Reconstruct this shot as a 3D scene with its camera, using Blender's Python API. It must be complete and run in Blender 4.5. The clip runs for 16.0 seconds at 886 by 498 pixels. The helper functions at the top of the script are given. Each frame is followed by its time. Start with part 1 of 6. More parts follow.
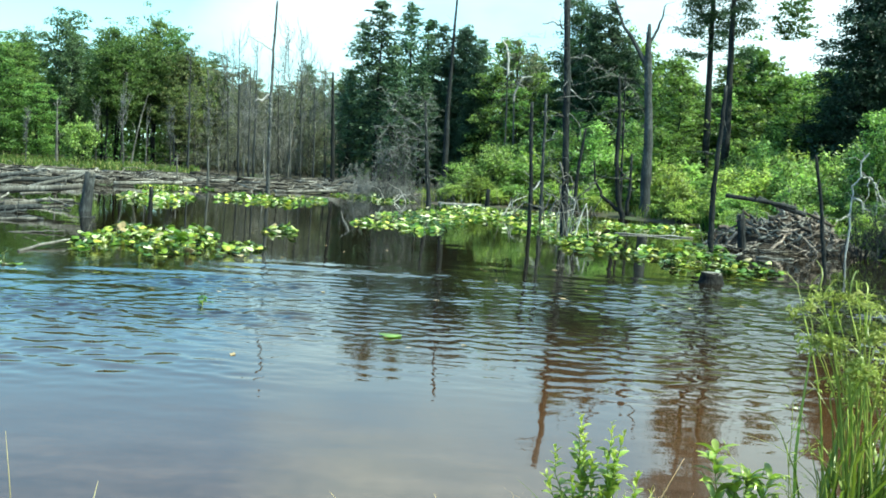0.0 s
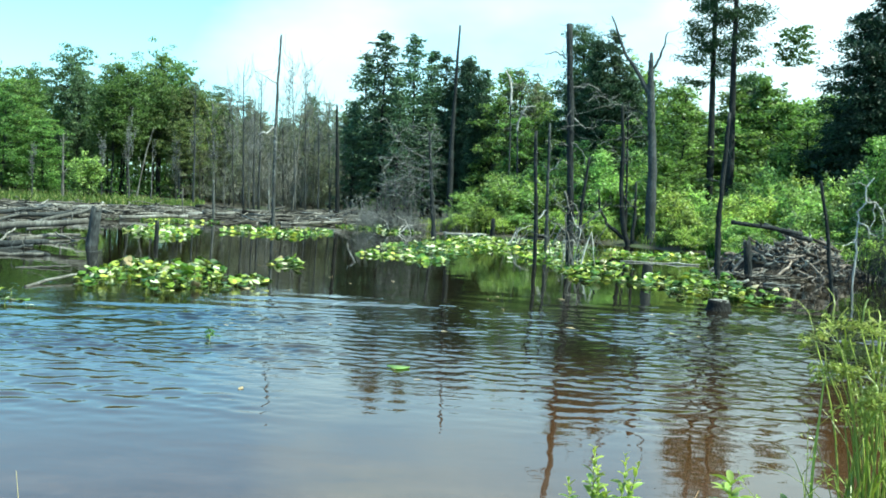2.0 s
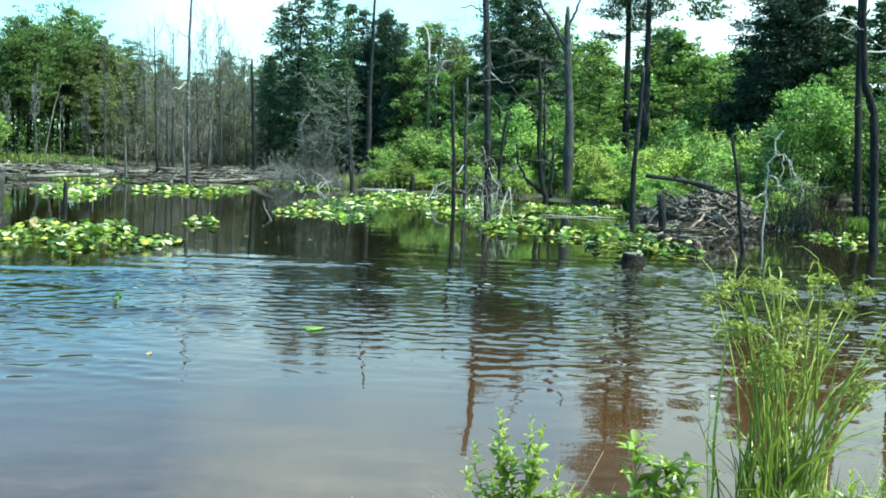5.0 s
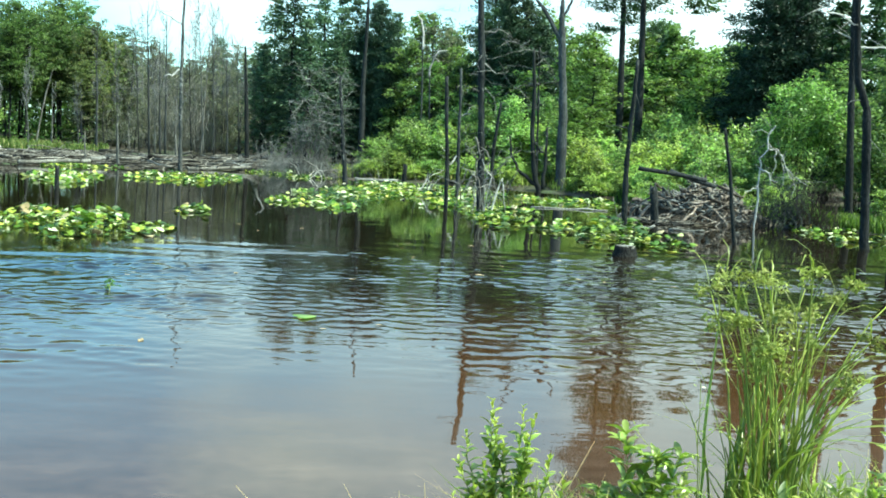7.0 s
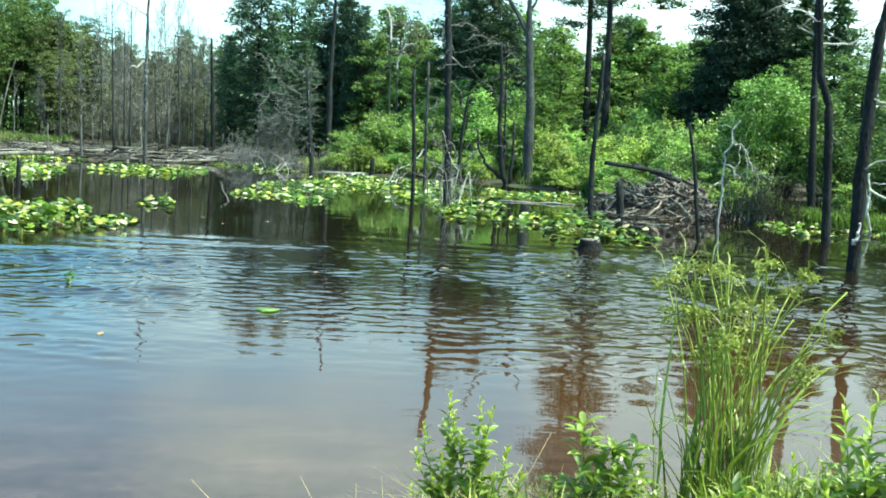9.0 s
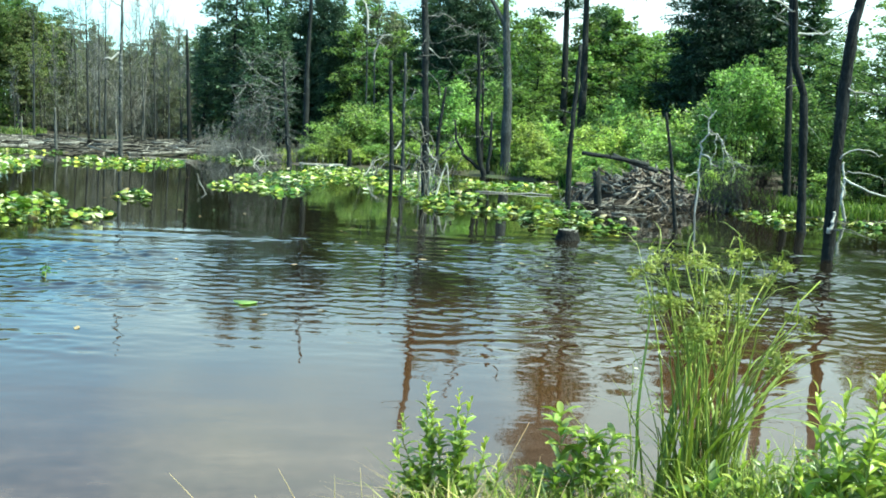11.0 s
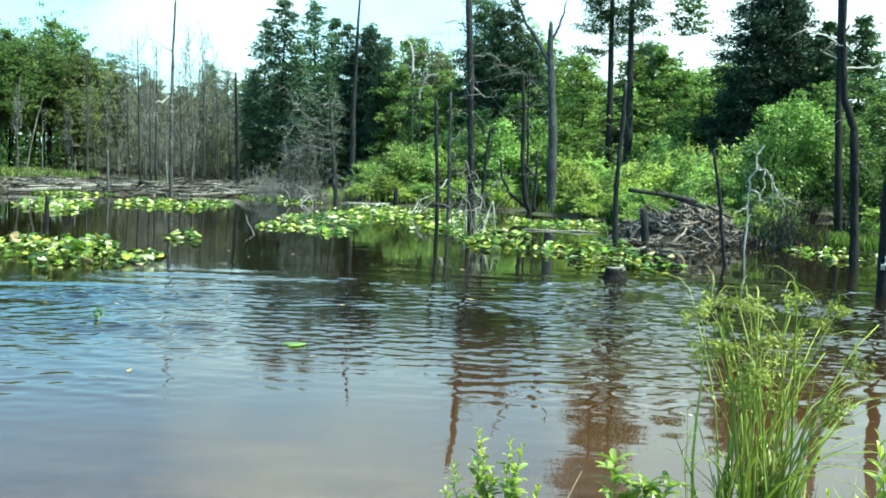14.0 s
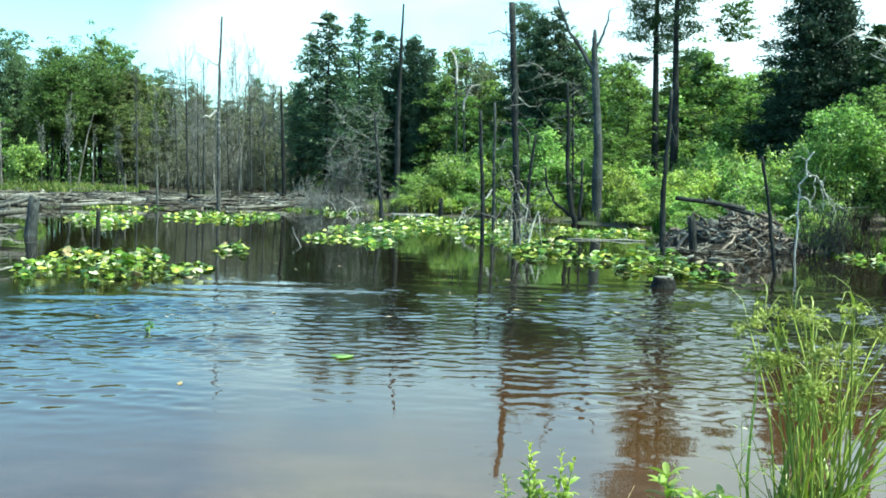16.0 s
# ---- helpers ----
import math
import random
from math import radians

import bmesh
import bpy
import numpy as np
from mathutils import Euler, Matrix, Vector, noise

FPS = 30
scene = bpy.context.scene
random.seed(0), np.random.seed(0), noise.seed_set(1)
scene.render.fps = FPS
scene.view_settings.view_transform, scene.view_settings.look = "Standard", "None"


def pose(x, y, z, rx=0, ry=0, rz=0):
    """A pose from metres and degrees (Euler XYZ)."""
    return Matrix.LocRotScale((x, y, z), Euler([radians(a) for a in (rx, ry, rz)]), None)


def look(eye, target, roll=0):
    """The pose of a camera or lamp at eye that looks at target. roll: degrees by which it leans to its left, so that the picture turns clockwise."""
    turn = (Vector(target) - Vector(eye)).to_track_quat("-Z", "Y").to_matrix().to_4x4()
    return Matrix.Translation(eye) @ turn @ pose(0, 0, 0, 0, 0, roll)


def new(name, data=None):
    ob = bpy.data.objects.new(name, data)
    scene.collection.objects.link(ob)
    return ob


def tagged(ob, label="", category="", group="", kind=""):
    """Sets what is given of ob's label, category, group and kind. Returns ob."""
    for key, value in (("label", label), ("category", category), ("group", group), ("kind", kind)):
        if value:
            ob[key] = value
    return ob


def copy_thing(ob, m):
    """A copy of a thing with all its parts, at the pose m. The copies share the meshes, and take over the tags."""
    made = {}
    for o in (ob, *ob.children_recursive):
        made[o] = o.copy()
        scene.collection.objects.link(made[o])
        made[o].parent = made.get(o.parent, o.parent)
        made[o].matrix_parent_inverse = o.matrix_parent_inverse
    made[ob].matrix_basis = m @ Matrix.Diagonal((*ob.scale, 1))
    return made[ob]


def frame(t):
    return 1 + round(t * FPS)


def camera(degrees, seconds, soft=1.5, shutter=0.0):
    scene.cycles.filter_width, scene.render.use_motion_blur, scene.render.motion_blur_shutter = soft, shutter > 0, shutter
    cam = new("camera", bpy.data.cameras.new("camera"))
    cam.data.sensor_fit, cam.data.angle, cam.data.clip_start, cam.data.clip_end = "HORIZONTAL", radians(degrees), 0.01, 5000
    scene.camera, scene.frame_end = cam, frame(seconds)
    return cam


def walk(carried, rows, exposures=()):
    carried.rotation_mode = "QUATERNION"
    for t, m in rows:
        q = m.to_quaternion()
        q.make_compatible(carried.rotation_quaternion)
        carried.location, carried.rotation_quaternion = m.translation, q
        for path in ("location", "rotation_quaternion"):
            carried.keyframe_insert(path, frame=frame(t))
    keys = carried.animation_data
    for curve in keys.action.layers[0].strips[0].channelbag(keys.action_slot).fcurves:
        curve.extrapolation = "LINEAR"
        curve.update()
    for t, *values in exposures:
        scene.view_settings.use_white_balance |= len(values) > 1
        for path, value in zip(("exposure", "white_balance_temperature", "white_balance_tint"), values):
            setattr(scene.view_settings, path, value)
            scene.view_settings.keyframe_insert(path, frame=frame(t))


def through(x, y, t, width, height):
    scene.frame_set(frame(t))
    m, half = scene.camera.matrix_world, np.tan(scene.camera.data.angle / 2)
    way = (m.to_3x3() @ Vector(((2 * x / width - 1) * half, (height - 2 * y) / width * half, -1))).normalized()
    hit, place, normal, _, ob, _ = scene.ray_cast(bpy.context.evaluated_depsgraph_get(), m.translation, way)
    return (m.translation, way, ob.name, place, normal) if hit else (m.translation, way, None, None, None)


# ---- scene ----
cam = camera(46.7, 16.0, soft=1.8)
PATH = [
    (0.0, pose(-0.040, -0.056, 1.616, 85.50, -3.50, 0.30)),
    (0.5, pose(-0.055, -0.065, 1.614, 85.07, -3.11, 1.30)),
    (1.0, pose(-0.069, -0.073, 1.618, 85.40, -3.80, 1.74)),
    (1.5, pose(-0.071, -0.074, 1.624, 86.97, -3.40, 1.35)),
    (2.0, pose(-0.059, -0.052, 1.626, 87.15, -2.79, 0.54)),
    (2.5, pose(-0.063, -0.066, 1.631, 86.67, -2.13, 1.13)),
    (3.0, pose(-0.046, -0.046, 1.631, 87.03, -2.12, 1.13)),
    (3.5, pose(-0.029, -0.024, 1.634, 87.38, -2.35, 0.85)),
    (4.0, pose(-0.020, -0.010, 1.641, 87.91, -1.81, 0.22)),
    (4.5, pose(0.001, 0.030, 1.655, 86.61, -1.69, -2.51)),
    (5.0, pose(0.014, 0.040, 1.653, 84.84, -2.30, -3.90)),
    (7.5, pose(0.003, 0.023, 1.645, 84.36, -3.39, -4.62)),
    (8.0, pose(0.012, 0.017, 1.643, 84.42, -3.59, -5.34)),
    (8.5, pose(0.023, 0.025, 1.644, 84.26, -3.18, -5.56)),
    (9.0, pose(0.043, 0.035, 1.642, 84.09, -3.27, -6.06)),
    (11.5, pose(0.048, 0.024, 1.649, 83.63, -2.96, -7.35)),
    (12.0, pose(0.036, 0.021, 1.655, 84.28, -3.36, -6.64)),
    (12.5, pose(0.035, 0.038, 1.667, 85.36, -2.61, -5.56)),
    (13.0, pose(0.032, 0.044, 1.672, 84.40, -3.58, -5.26)),
    (13.5, pose(0.037, 0.043, 1.674, 85.69, -3.07, -5.29)),
    (14.0, pose(0.032, 0.034, 1.677, 85.62, -2.35, -4.78)),
    (14.5, pose(0.040, 0.046, 1.672, 85.30, -1.76, -4.43)),
    (15.0, pose(0.049, 0.058, 1.669, 85.34, -1.10, -4.46)),
    (15.5, pose(0.047, 0.055, 1.674, 85.60, -1.16, -4.05)),
    (16.0, pose(0.021, 0.046, 1.686, 86.10, -1.64, -2.30)),
]
EXPOSURES = [(0.0, 0.82, 6480, -14), (1.2, 0.82, 6400, -14), (2.0, 0.80, 6180, -15), (4.2, 0.80, 6150, -16), (5.2, 0.84, 6250, -16), (7.5, 0.92, 6500, -15), (13.0, 0.92, 6480, -15), (16.0, 0.92, 6300, -16)]
walk(cam, PATH, EXPOSURES)

# ---- daylight: a high hazy summer sun to the right and a little behind ----
SUN_TURN, SUN_HEIGHT = 112.0, 58.0
sun_way = Vector((math.sin(radians(SUN_TURN)) * math.cos(radians(SUN_HEIGHT)),
                  math.cos(radians(SUN_TURN)) * math.cos(radians(SUN_HEIGHT)), math.sin(radians(SUN_HEIGHT))))
sun = new("sun", bpy.data.lights.new("sun", "SUN"))
sun.data.energy, sun.data.angle, sun.data.color = 5.6, radians(0.6), (1.0, 0.95, 0.86)
sun.matrix_world = look(sun_way * 60, (0, 0, 0))

world = bpy.data.worlds.new("summer_sky")
scene.world = world
world.use_nodes = True
wn, wl = world.node_tree.nodes, world.node_tree.links
wn.clear()
sky = wn.new("ShaderNodeTexSky")
sky.sky_type, sky.sun_disc = "NISHITA", False
sky.sun_elevation, sky.sun_rotation = radians(SUN_HEIGHT), radians(SUN_TURN)
sky.air_density, sky.dust_density, sky.ozone_density = 1.0, 1.0, 1.5
tex = wn.new("ShaderNodeTexCoord")
stretch = wn.new("ShaderNodeMapping")
stretch.inputs["Scale"].default_value = (1.2, 1.2, 2.6)
cloud = wn.new("ShaderNodeTexNoise")
cloud.inputs["Scale"].default_value, cloud.inputs["Detail"].default_value = 2.0, 5.0
cover = wn.new("ShaderNodeMapRange")
cover.inputs["From Min"].default_value, cover.inputs["From Max"].default_value = 0.40, 0.66
cover.inputs["To Min"].default_value, cover.inputs["To Max"].default_value = 0.0, 0.85
# summer haze thickens towards the horizon
height = wn.new("ShaderNodeSeparateXYZ")
haze = wn.new("ShaderNodeMapRange")
haze.interpolation_type = "SMOOTHSTEP"
haze.inputs["From Min"].default_value, haze.inputs["From Max"].default_value = 0.02, 0.22
haze.inputs["To Min"].default_value, haze.inputs["To Max"].default_value = 0.24, 0.02
# a bank of bright cloud stands towards the sun's side
bank = wn.new("ShaderNodeMapRange")
bank.interpolation_type = "SMOOTHSTEP"
bank.inputs["From Min"].default_value, bank.inputs["From Max"].default_value = 0.15, 0.45
bank.inputs["To Min"].default_value, bank.inputs["To Max"].default_value = 0.0, 0.46
# and the sky clears away from it and overhead
clear_side = wn.new("ShaderNodeMapRange")
clear_side.interpolation_type = "SMOOTHSTEP"
clear_side.inputs["From Min"].default_value, clear_side.inputs["From Max"].default_value = -0.40, -0.10
clear_side.inputs["To Min"].default_value, clear_side.inputs["To Max"].default_value = -0.50, 0.06
clear_high = wn.new("ShaderNodeMapRange")
clear_high.interpolation_type = "SMOOTHSTEP"
clear_high.inputs["From Min"].default_value, clear_high.inputs["From Max"].default_value = 0.12, 0.30
clear_high.inputs["To Min"].default_value, clear_high.inputs["To Max"].default_value = 0.06, -0.08
opening = wn.new("ShaderNodeMath")
opening.operation = "ADD"
shift = wn.new("ShaderNodeMath")
shift.operation = "ADD"
# the clear part of the sky is a pale cyan blue
cyan = wn.new("ShaderNodeMix")
cyan.data_type, cyan.blend_type = "RGBA", "MULTIPLY"
cyan.inputs["Factor"].default_value = 1.0
cyan.inputs["B"].default_value = (0.95, 1.32, 1.48, 1)
heap = wn.new("ShaderNodeMath")
heap.operation = "ADD"
most = wn.new("ShaderNodeMath")
most.operation = "MAXIMUM"
blend = wn.new("ShaderNodeMix")
blend.data_type = "RGBA"
blend.inputs["B"].default_value = (6.0, 6.85, 7.7, 1)
back = wn.new("ShaderNodeBackground")
back.inputs["Strength"].default_value = 0.14
wo = wn.new("ShaderNodeOutputWorld")
wl.new(tex.outputs["Generated"], stretch.inputs["Vector"])
wl.new(stretch.outputs["Vector"], cloud.inputs["Vector"])
wl.new(height.outputs["X"], bank.inputs["Value"])
wl.new(cloud.outputs["Fac"], heap.inputs[0])
wl.new(height.outputs["X"], clear_side.inputs["Value"])
wl.new(height.outputs["Z"], clear_high.inputs["Value"])
wl.new(clear_side.outputs["Result"], opening.inputs[0])
wl.new(clear_high.outputs["Result"], opening.inputs[1])
wl.new(opening.outputs["Value"], shift.inputs[0])
wl.new(bank.outputs["Result"], shift.inputs[1])
wl.new(shift.outputs["Value"], heap.inputs[1])
wl.new(heap.outputs["Value"], cover.inputs["Value"])
wl.new(tex.outputs["Generated"], height.inputs["Vector"])
wl.new(height.outputs["Z"], haze.inputs["Value"])
wl.new(cover.outputs["Result"], most.inputs[0])
wl.new(haze.outputs["Result"], most.inputs[1])
wl.new(most.outputs["Value"], blend.inputs["Factor"])
wl.new(sky.outputs["Color"], cyan.inputs["A"])
wl.new(cyan.outputs["Result"], blend.inputs["A"])
wl.new(blend.outputs["Result"], back.inputs["Color"])
wl.new(back.outputs["Background"], wo.inputs["Surface"])


# ---- materials ----
def shader(name):
    m = bpy.data.materials.new(name)
    m.use_nodes = True
    n = m.node_tree.nodes
    return m, n, m.node_tree.links, n["Principled BSDF"]


def ramp(n, stops):
    r = n.new("ShaderNodeValToRGB")
    els = r.color_ramp.elements
    while len(els) < len(stops):
        els.new(0.5)
    for e, (at, c) in zip(els, stops):
        e.position, e.color = at, (*c, 1)
    return r


def leaf_material(name, dark, light, odd, odd_share=0.06, through=0.4, rough=0.5, gloss=0.25):
    """Foliage: colour per leaf and per plant, part of the light shining through."""
    m, n, l, b = shader(name)
    isl = n.new("ShaderNodeNewGeometry")
    r = ramp(n, [(0.0, dark), (0.45, tuple(0.68 * d + 0.32 * e for d, e in zip(dark, light))), (1.0 - odd_share, light), (1.0, odd)])
    l.new(isl.outputs["Random Per Island"], r.inputs["Fac"])
    info = n.new("ShaderNodeObjectInfo")
    vary = n.new("ShaderNodeMapRange")
    vary.inputs["To Min"].default_value, vary.inputs["To Max"].default_value = 0.68, 1.45
    l.new(info.outputs["Random"], vary.inputs["Value"])
    hue = n.new("ShaderNodeHueSaturation")
    spin = n.new("ShaderNodeMath")
    spin.operation = "MULTIPLY"
    spin.inputs[1].default_value = 7.31
    part_of = n.new("ShaderNodeMath")
    part_of.operation = "FRACT"
    turn = n.new("ShaderNodeMapRange")
    turn.inputs["To Min"].default_value, turn.inputs["To Max"].default_value = 0.482, 0.512
    l.new(info.outputs["Random"], spin.inputs[0])
    l.new(spin.outputs["Value"], part_of.inputs[0])
    l.new(part_of.outputs["Value"], turn.inputs["Value"])
    l.new(turn.outputs["Result"], hue.inputs["Hue"])
    l.new(vary.outputs["Result"], hue.inputs["Value"])
    l.new(r.outputs["Color"], hue.inputs["Color"])
    l.new(hue.outputs["Color"], b.inputs["Base Color"])
    b.inputs["Roughness"].default_value = rough
    b.inputs["Specular IOR Level"].default_value = gloss if rough < 0.6 else 0.1
    tr = n.new("ShaderNodeBsdfTranslucent")
    warm = n.new("ShaderNodeMix")
    warm.data_type, warm.blend_type = "RGBA", "MULTIPLY"
    warm.inputs["Factor"].default_value = 1.0
    warm.inputs["B"].default_value = (1.17, 1.38, 0.86, 1)
    l.new(hue.outputs["Color"], warm.inputs["A"])
    l.new(warm.outputs["Result"], tr.inputs["Color"])
    mix = n.new("ShaderNodeMixShader")
    mix.inputs["Fac"].default_value = through
    l.new(b.outputs["BSDF"], mix.inputs[1])
    l.new(tr.outputs["BSDF"], mix.inputs[2])
    l.new(mix.outputs["Shader"], n["Material Output"].inputs["Surface"])
    return m


def bark_material(name, stops, grain=(9, 9, 1.6), scale=2.2, rough=0.85, relief=0.02, spread=(0.75, 1.25), island=False):
    """Bark or weathered wood: long vertical grain, blotches, fine relief."""
    m, n, l, b = shader(name)
    co = n.new("ShaderNodeTexCoord")
    mp = n.new("ShaderNodeMapping")
    mp.inputs["Scale"].default_value = grain
    l.new(co.outputs["Object"], mp.inputs["Vector"])
    a = n.new("ShaderNodeTexNoise")
    a.inputs["Scale"].default_value, a.inputs["Detail"].default_value = scale, 6
    l.new(mp.outputs["Vector"], a.inputs["Vector"])
    c = n.new("ShaderNodeTexNoise")
    c.inputs["Scale"].default_value, c.inputs["Detail"].default_value = 0.9, 3
    l.new(co.outputs["Object"], c.inputs["Vector"])
    add = n.new("ShaderNodeMath")
    add.operation = "MULTIPLY_ADD"
    add.inputs[1].default_value = 0.55
    l.new(c.outputs["Fac"], add.inputs[0])
    half = n.new("ShaderNodeMath")
    half.operation = "MULTIPLY"
    half.inputs[1].default_value = 0.5
    l.new(a.outputs["Fac"], half.inputs[0])
    l.new(half.outputs["Value"], add.inputs[2])
    r = ramp(n, stops)
    l.new(add.outputs["Value"], r.inputs["Fac"])
    info = n.new("ShaderNodeObjectInfo")
    vary = n.new("ShaderNodeMapRange")
    vary.inputs["To Min"].default_value, vary.inputs["To Max"].default_value = spread
    piece = n.new("ShaderNodeNewGeometry")
    l.new(piece.outputs["Random Per Island"] if island else info.outputs["Random"], vary.inputs["Value"])
    hue = n.new("ShaderNodeHueSaturation")
    l.new(vary.outputs["Result"], hue.inputs["Value"])
    l.new(r.outputs["Color"], hue.inputs["Color"])
    l.new(hue.outputs["Color"], b.inputs["Base Color"])
    b.inputs["Roughness"].default_value = rough
    b.inputs["Specular IOR Level"].default_value = 0.2
    bp = n.new("ShaderNodeBump")
    bp.inputs["Strength"].default_value, bp.inputs["Distance"].default_value = 0.8, relief
    l.new(a.outputs["Fac"], bp.inputs["Height"])
    l.new(bp.outputs["Normal"], b.inputs["Normal"])
    return m


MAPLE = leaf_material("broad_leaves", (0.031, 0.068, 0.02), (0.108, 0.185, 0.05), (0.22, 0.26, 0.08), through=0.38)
# LAYERED also stands in for shade on the right bank's saplings and brush
LAYERED = leaf_material("young_maple_leaves", (0.034, 0.068, 0.027), (0.175, 0.262, 0.088), (0.27, 0.30, 0.11), through=0.42)
FRESH = leaf_material("fresh_maple_leaves", (0.038, 0.078, 0.026), (0.19, 0.29, 0.088), (0.30, 0.37, 0.12), through=0.44)
DUSTY = leaf_material("dusty_grey_green_leaves", (0.034, 0.062, 0.036), (0.128, 0.19, 0.098), (0.21, 0.24, 0.12), through=0.34)
TAWNY = leaf_material("yellowing_maple_leaves", (0.055, 0.084, 0.032), (0.22, 0.285, 0.11), (0.38, 0.34, 0.14), odd_share=0.1, through=0.4)
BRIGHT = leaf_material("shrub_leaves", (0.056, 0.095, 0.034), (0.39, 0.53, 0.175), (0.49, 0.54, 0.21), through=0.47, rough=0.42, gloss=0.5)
# shore shrubs and wood edge: some of the sunlight is put into lighter leaves
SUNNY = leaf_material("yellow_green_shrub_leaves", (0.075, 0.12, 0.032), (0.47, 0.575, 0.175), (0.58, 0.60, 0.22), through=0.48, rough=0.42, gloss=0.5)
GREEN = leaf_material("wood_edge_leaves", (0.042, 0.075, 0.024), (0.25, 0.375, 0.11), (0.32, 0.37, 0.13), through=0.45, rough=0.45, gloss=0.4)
NEEDLE = leaf_material("spruce_needles", (0.024, 0.052, 0.034), (0.115, 0.185, 0.10), (0.18, 0.23, 0.115), through=0.24)
FIRDARK = leaf_material("fir_needles", (0.012, 0.028, 0.017), (0.034, 0.068, 0.038), (0.07, 0.105, 0.055), through=0.12)
PINE = leaf_material("pine_needles", (0.025, 0.055, 0.022), (0.055, 0.10, 0.045), (0.12, 0.13, 0.06), through=0.25)
OLIVE = leaf_material("thin_grey_green_leaves", (0.085, 0.095, 0.065), (0.205, 0.215, 0.15), (0.30, 0.255, 0.19), through=0.35)
TWIGGY = leaf_material("grey_brush", (0.07, 0.068, 0.062), (0.19, 0.185, 0.168), (0.29, 0.27, 0.24), through=0.1, rough=0.95)
GRASS = leaf_material("grass_blades", (0.055, 0.09, 0.018), (0.22, 0.28, 0.055), (0.52, 0.45, 0.20), odd_share=0.28, through=0.35)
LUSH = leaf_material("lush_shore_grass", (0.045, 0.10, 0.02), (0.20, 0.33, 0.065), (0.36, 0.38, 0.12), odd_share=0.1, through=0.4)
# darker than GRASS, for the strip between the dam and the woods
MEADOW = leaf_material("dark_meadow_grass", (0.045, 0.075, 0.018), (0.15, 0.195, 0.05), (0.32, 0.27, 0.13), odd_share=0.2, through=0.35)
SEDGE = leaf_material("sedge_blades", (0.07, 0.105, 0.016), (0.28, 0.34, 0.06), (0.50, 0.45, 0.16), odd_share=0.14, through=0.25, rough=0.36, gloss=0.6)
SPIKE = leaf_material("sedge_spikelets", (0.16, 0.19, 0.05), (0.36, 0.39, 0.12), (0.34, 0.27, 0.10), through=0.3)
WILLOW = leaf_material("willow_leaves", (0.09, 0.15, 0.024), (0.32, 0.41, 0.075), (0.56, 0.58, 0.2), through=0.28, rough=0.36, gloss=0.6)
SPROUT = leaf_material("young_shoot_leaves", (0.18, 0.24, 0.03), (0.46, 0.52, 0.11), (0.6, 0.6, 0.2), through=0.3, rough=0.4, gloss=0.5)
STRAW = leaf_material("dry_straw", (0.30, 0.24, 0.13), (0.48, 0.41, 0.25), (0.55, 0.50, 0.36), through=0.2, rough=0.7)
BARK = bark_material("dark_bark", [(0.25, (0.006, 0.007, 0.007)), (0.5, (0.015, 0.017, 0.018)), (0.62, (0.034, 0.038, 0.039)), (0.78, (0.11, 0.117, 0.115))], grain=(7, 7, 2.2), scale=4.0, relief=0.05)
GREYBARK = bark_material("grey_dead_bark", [(0.25, (0.014, 0.016, 0.017)), (0.5, (0.036, 0.040, 0.042)), (0.62, (0.072, 0.078, 0.08)), (0.78, (0.21, 0.215, 0.215))], grain=(7, 7, 2.2), scale=3.5, relief=0.05)
WETBARK = bark_material("wet_black_bark", [(0.3, (0.003, 0.003, 0.003)), (0.55, (0.008, 0.008, 0.008)), (0.75, (0.03, 0.03, 0.028))], grain=(9, 9, 3), scale=3.0, relief=0.03)
ASH = bark_material("pale_grey_bark", [(0.25, (0.024, 0.025, 0.025)), (0.5, (0.08, 0.083, 0.079)), (0.62, (0.15, 0.153, 0.145)), (0.78, (0.28, 0.283, 0.27))], grain=(6, 6, 2.0), scale=3.5, relief=0.03, spread=(0.5, 1.5))
FLECKED = bark_material("flecked_grey_bark", [(0.3, (0.016, 0.017, 0.018)), (0.5, (0.05, 0.054, 0.055)), (0.58, (0.10, 0.105, 0.102)), (0.68, (0.42, 0.42, 0.40))], grain=(5, 5, 2.6), scale=3.0, relief=0.03)
WOOD = bark_material("bleached_wood", [(0.25, (0.028, 0.026, 0.023)), (0.5, (0.125, 0.12, 0.108)), (0.72, (0.40, 0.395, 0.365))], relief=0.012)
PALE = bark_material("white_dead_wood", [(0.2, (0.22, 0.20, 0.18)), (0.5, (0.45, 0.43, 0.40)), (0.8, (0.62, 0.60, 0.57))], relief=0.008)
STICK = bark_material("beaver_sticks", [(0.2, (0.016, 0.013, 0.011)), (0.5, (0.078, 0.062, 0.051)), (0.72, (0.36, 0.31, 0.27))], relief=0.008, spread=(0.2, 2.3))
DRIFT = bark_material("driftwood", [(0.2, (0.02, 0.018, 0.015)), (0.5, (0.085, 0.078, 0.068)), (0.75, (0.34, 0.325, 0.295))], relief=0.008, spread=(0.05, 1.9), island=True)
PEAT = bark_material("rotted_twigs_and_mud", [(0.25, (0.012, 0.010, 0.008)), (0.55, (0.045, 0.036, 0.028)), (0.8, (0.11, 0.09, 0.07))], grain=(14, 14, 14), scale=3.0, relief=0.05)
TWIG = bark_material("grey_twigs", [(0.2, (0.06, 0.062, 0.061)), (0.5, (0.155, 0.158, 0.156)), (0.8, (0.29, 0.293, 0.288))], relief=0.005)
GREENSTEM = bark_material("green_stem", [(0.2, (0.05, 0.08, 0.014)), (0.55, (0.20, 0.245, 0.05)), (0.8, (0.36, 0.35, 0.12))], relief=0.002)


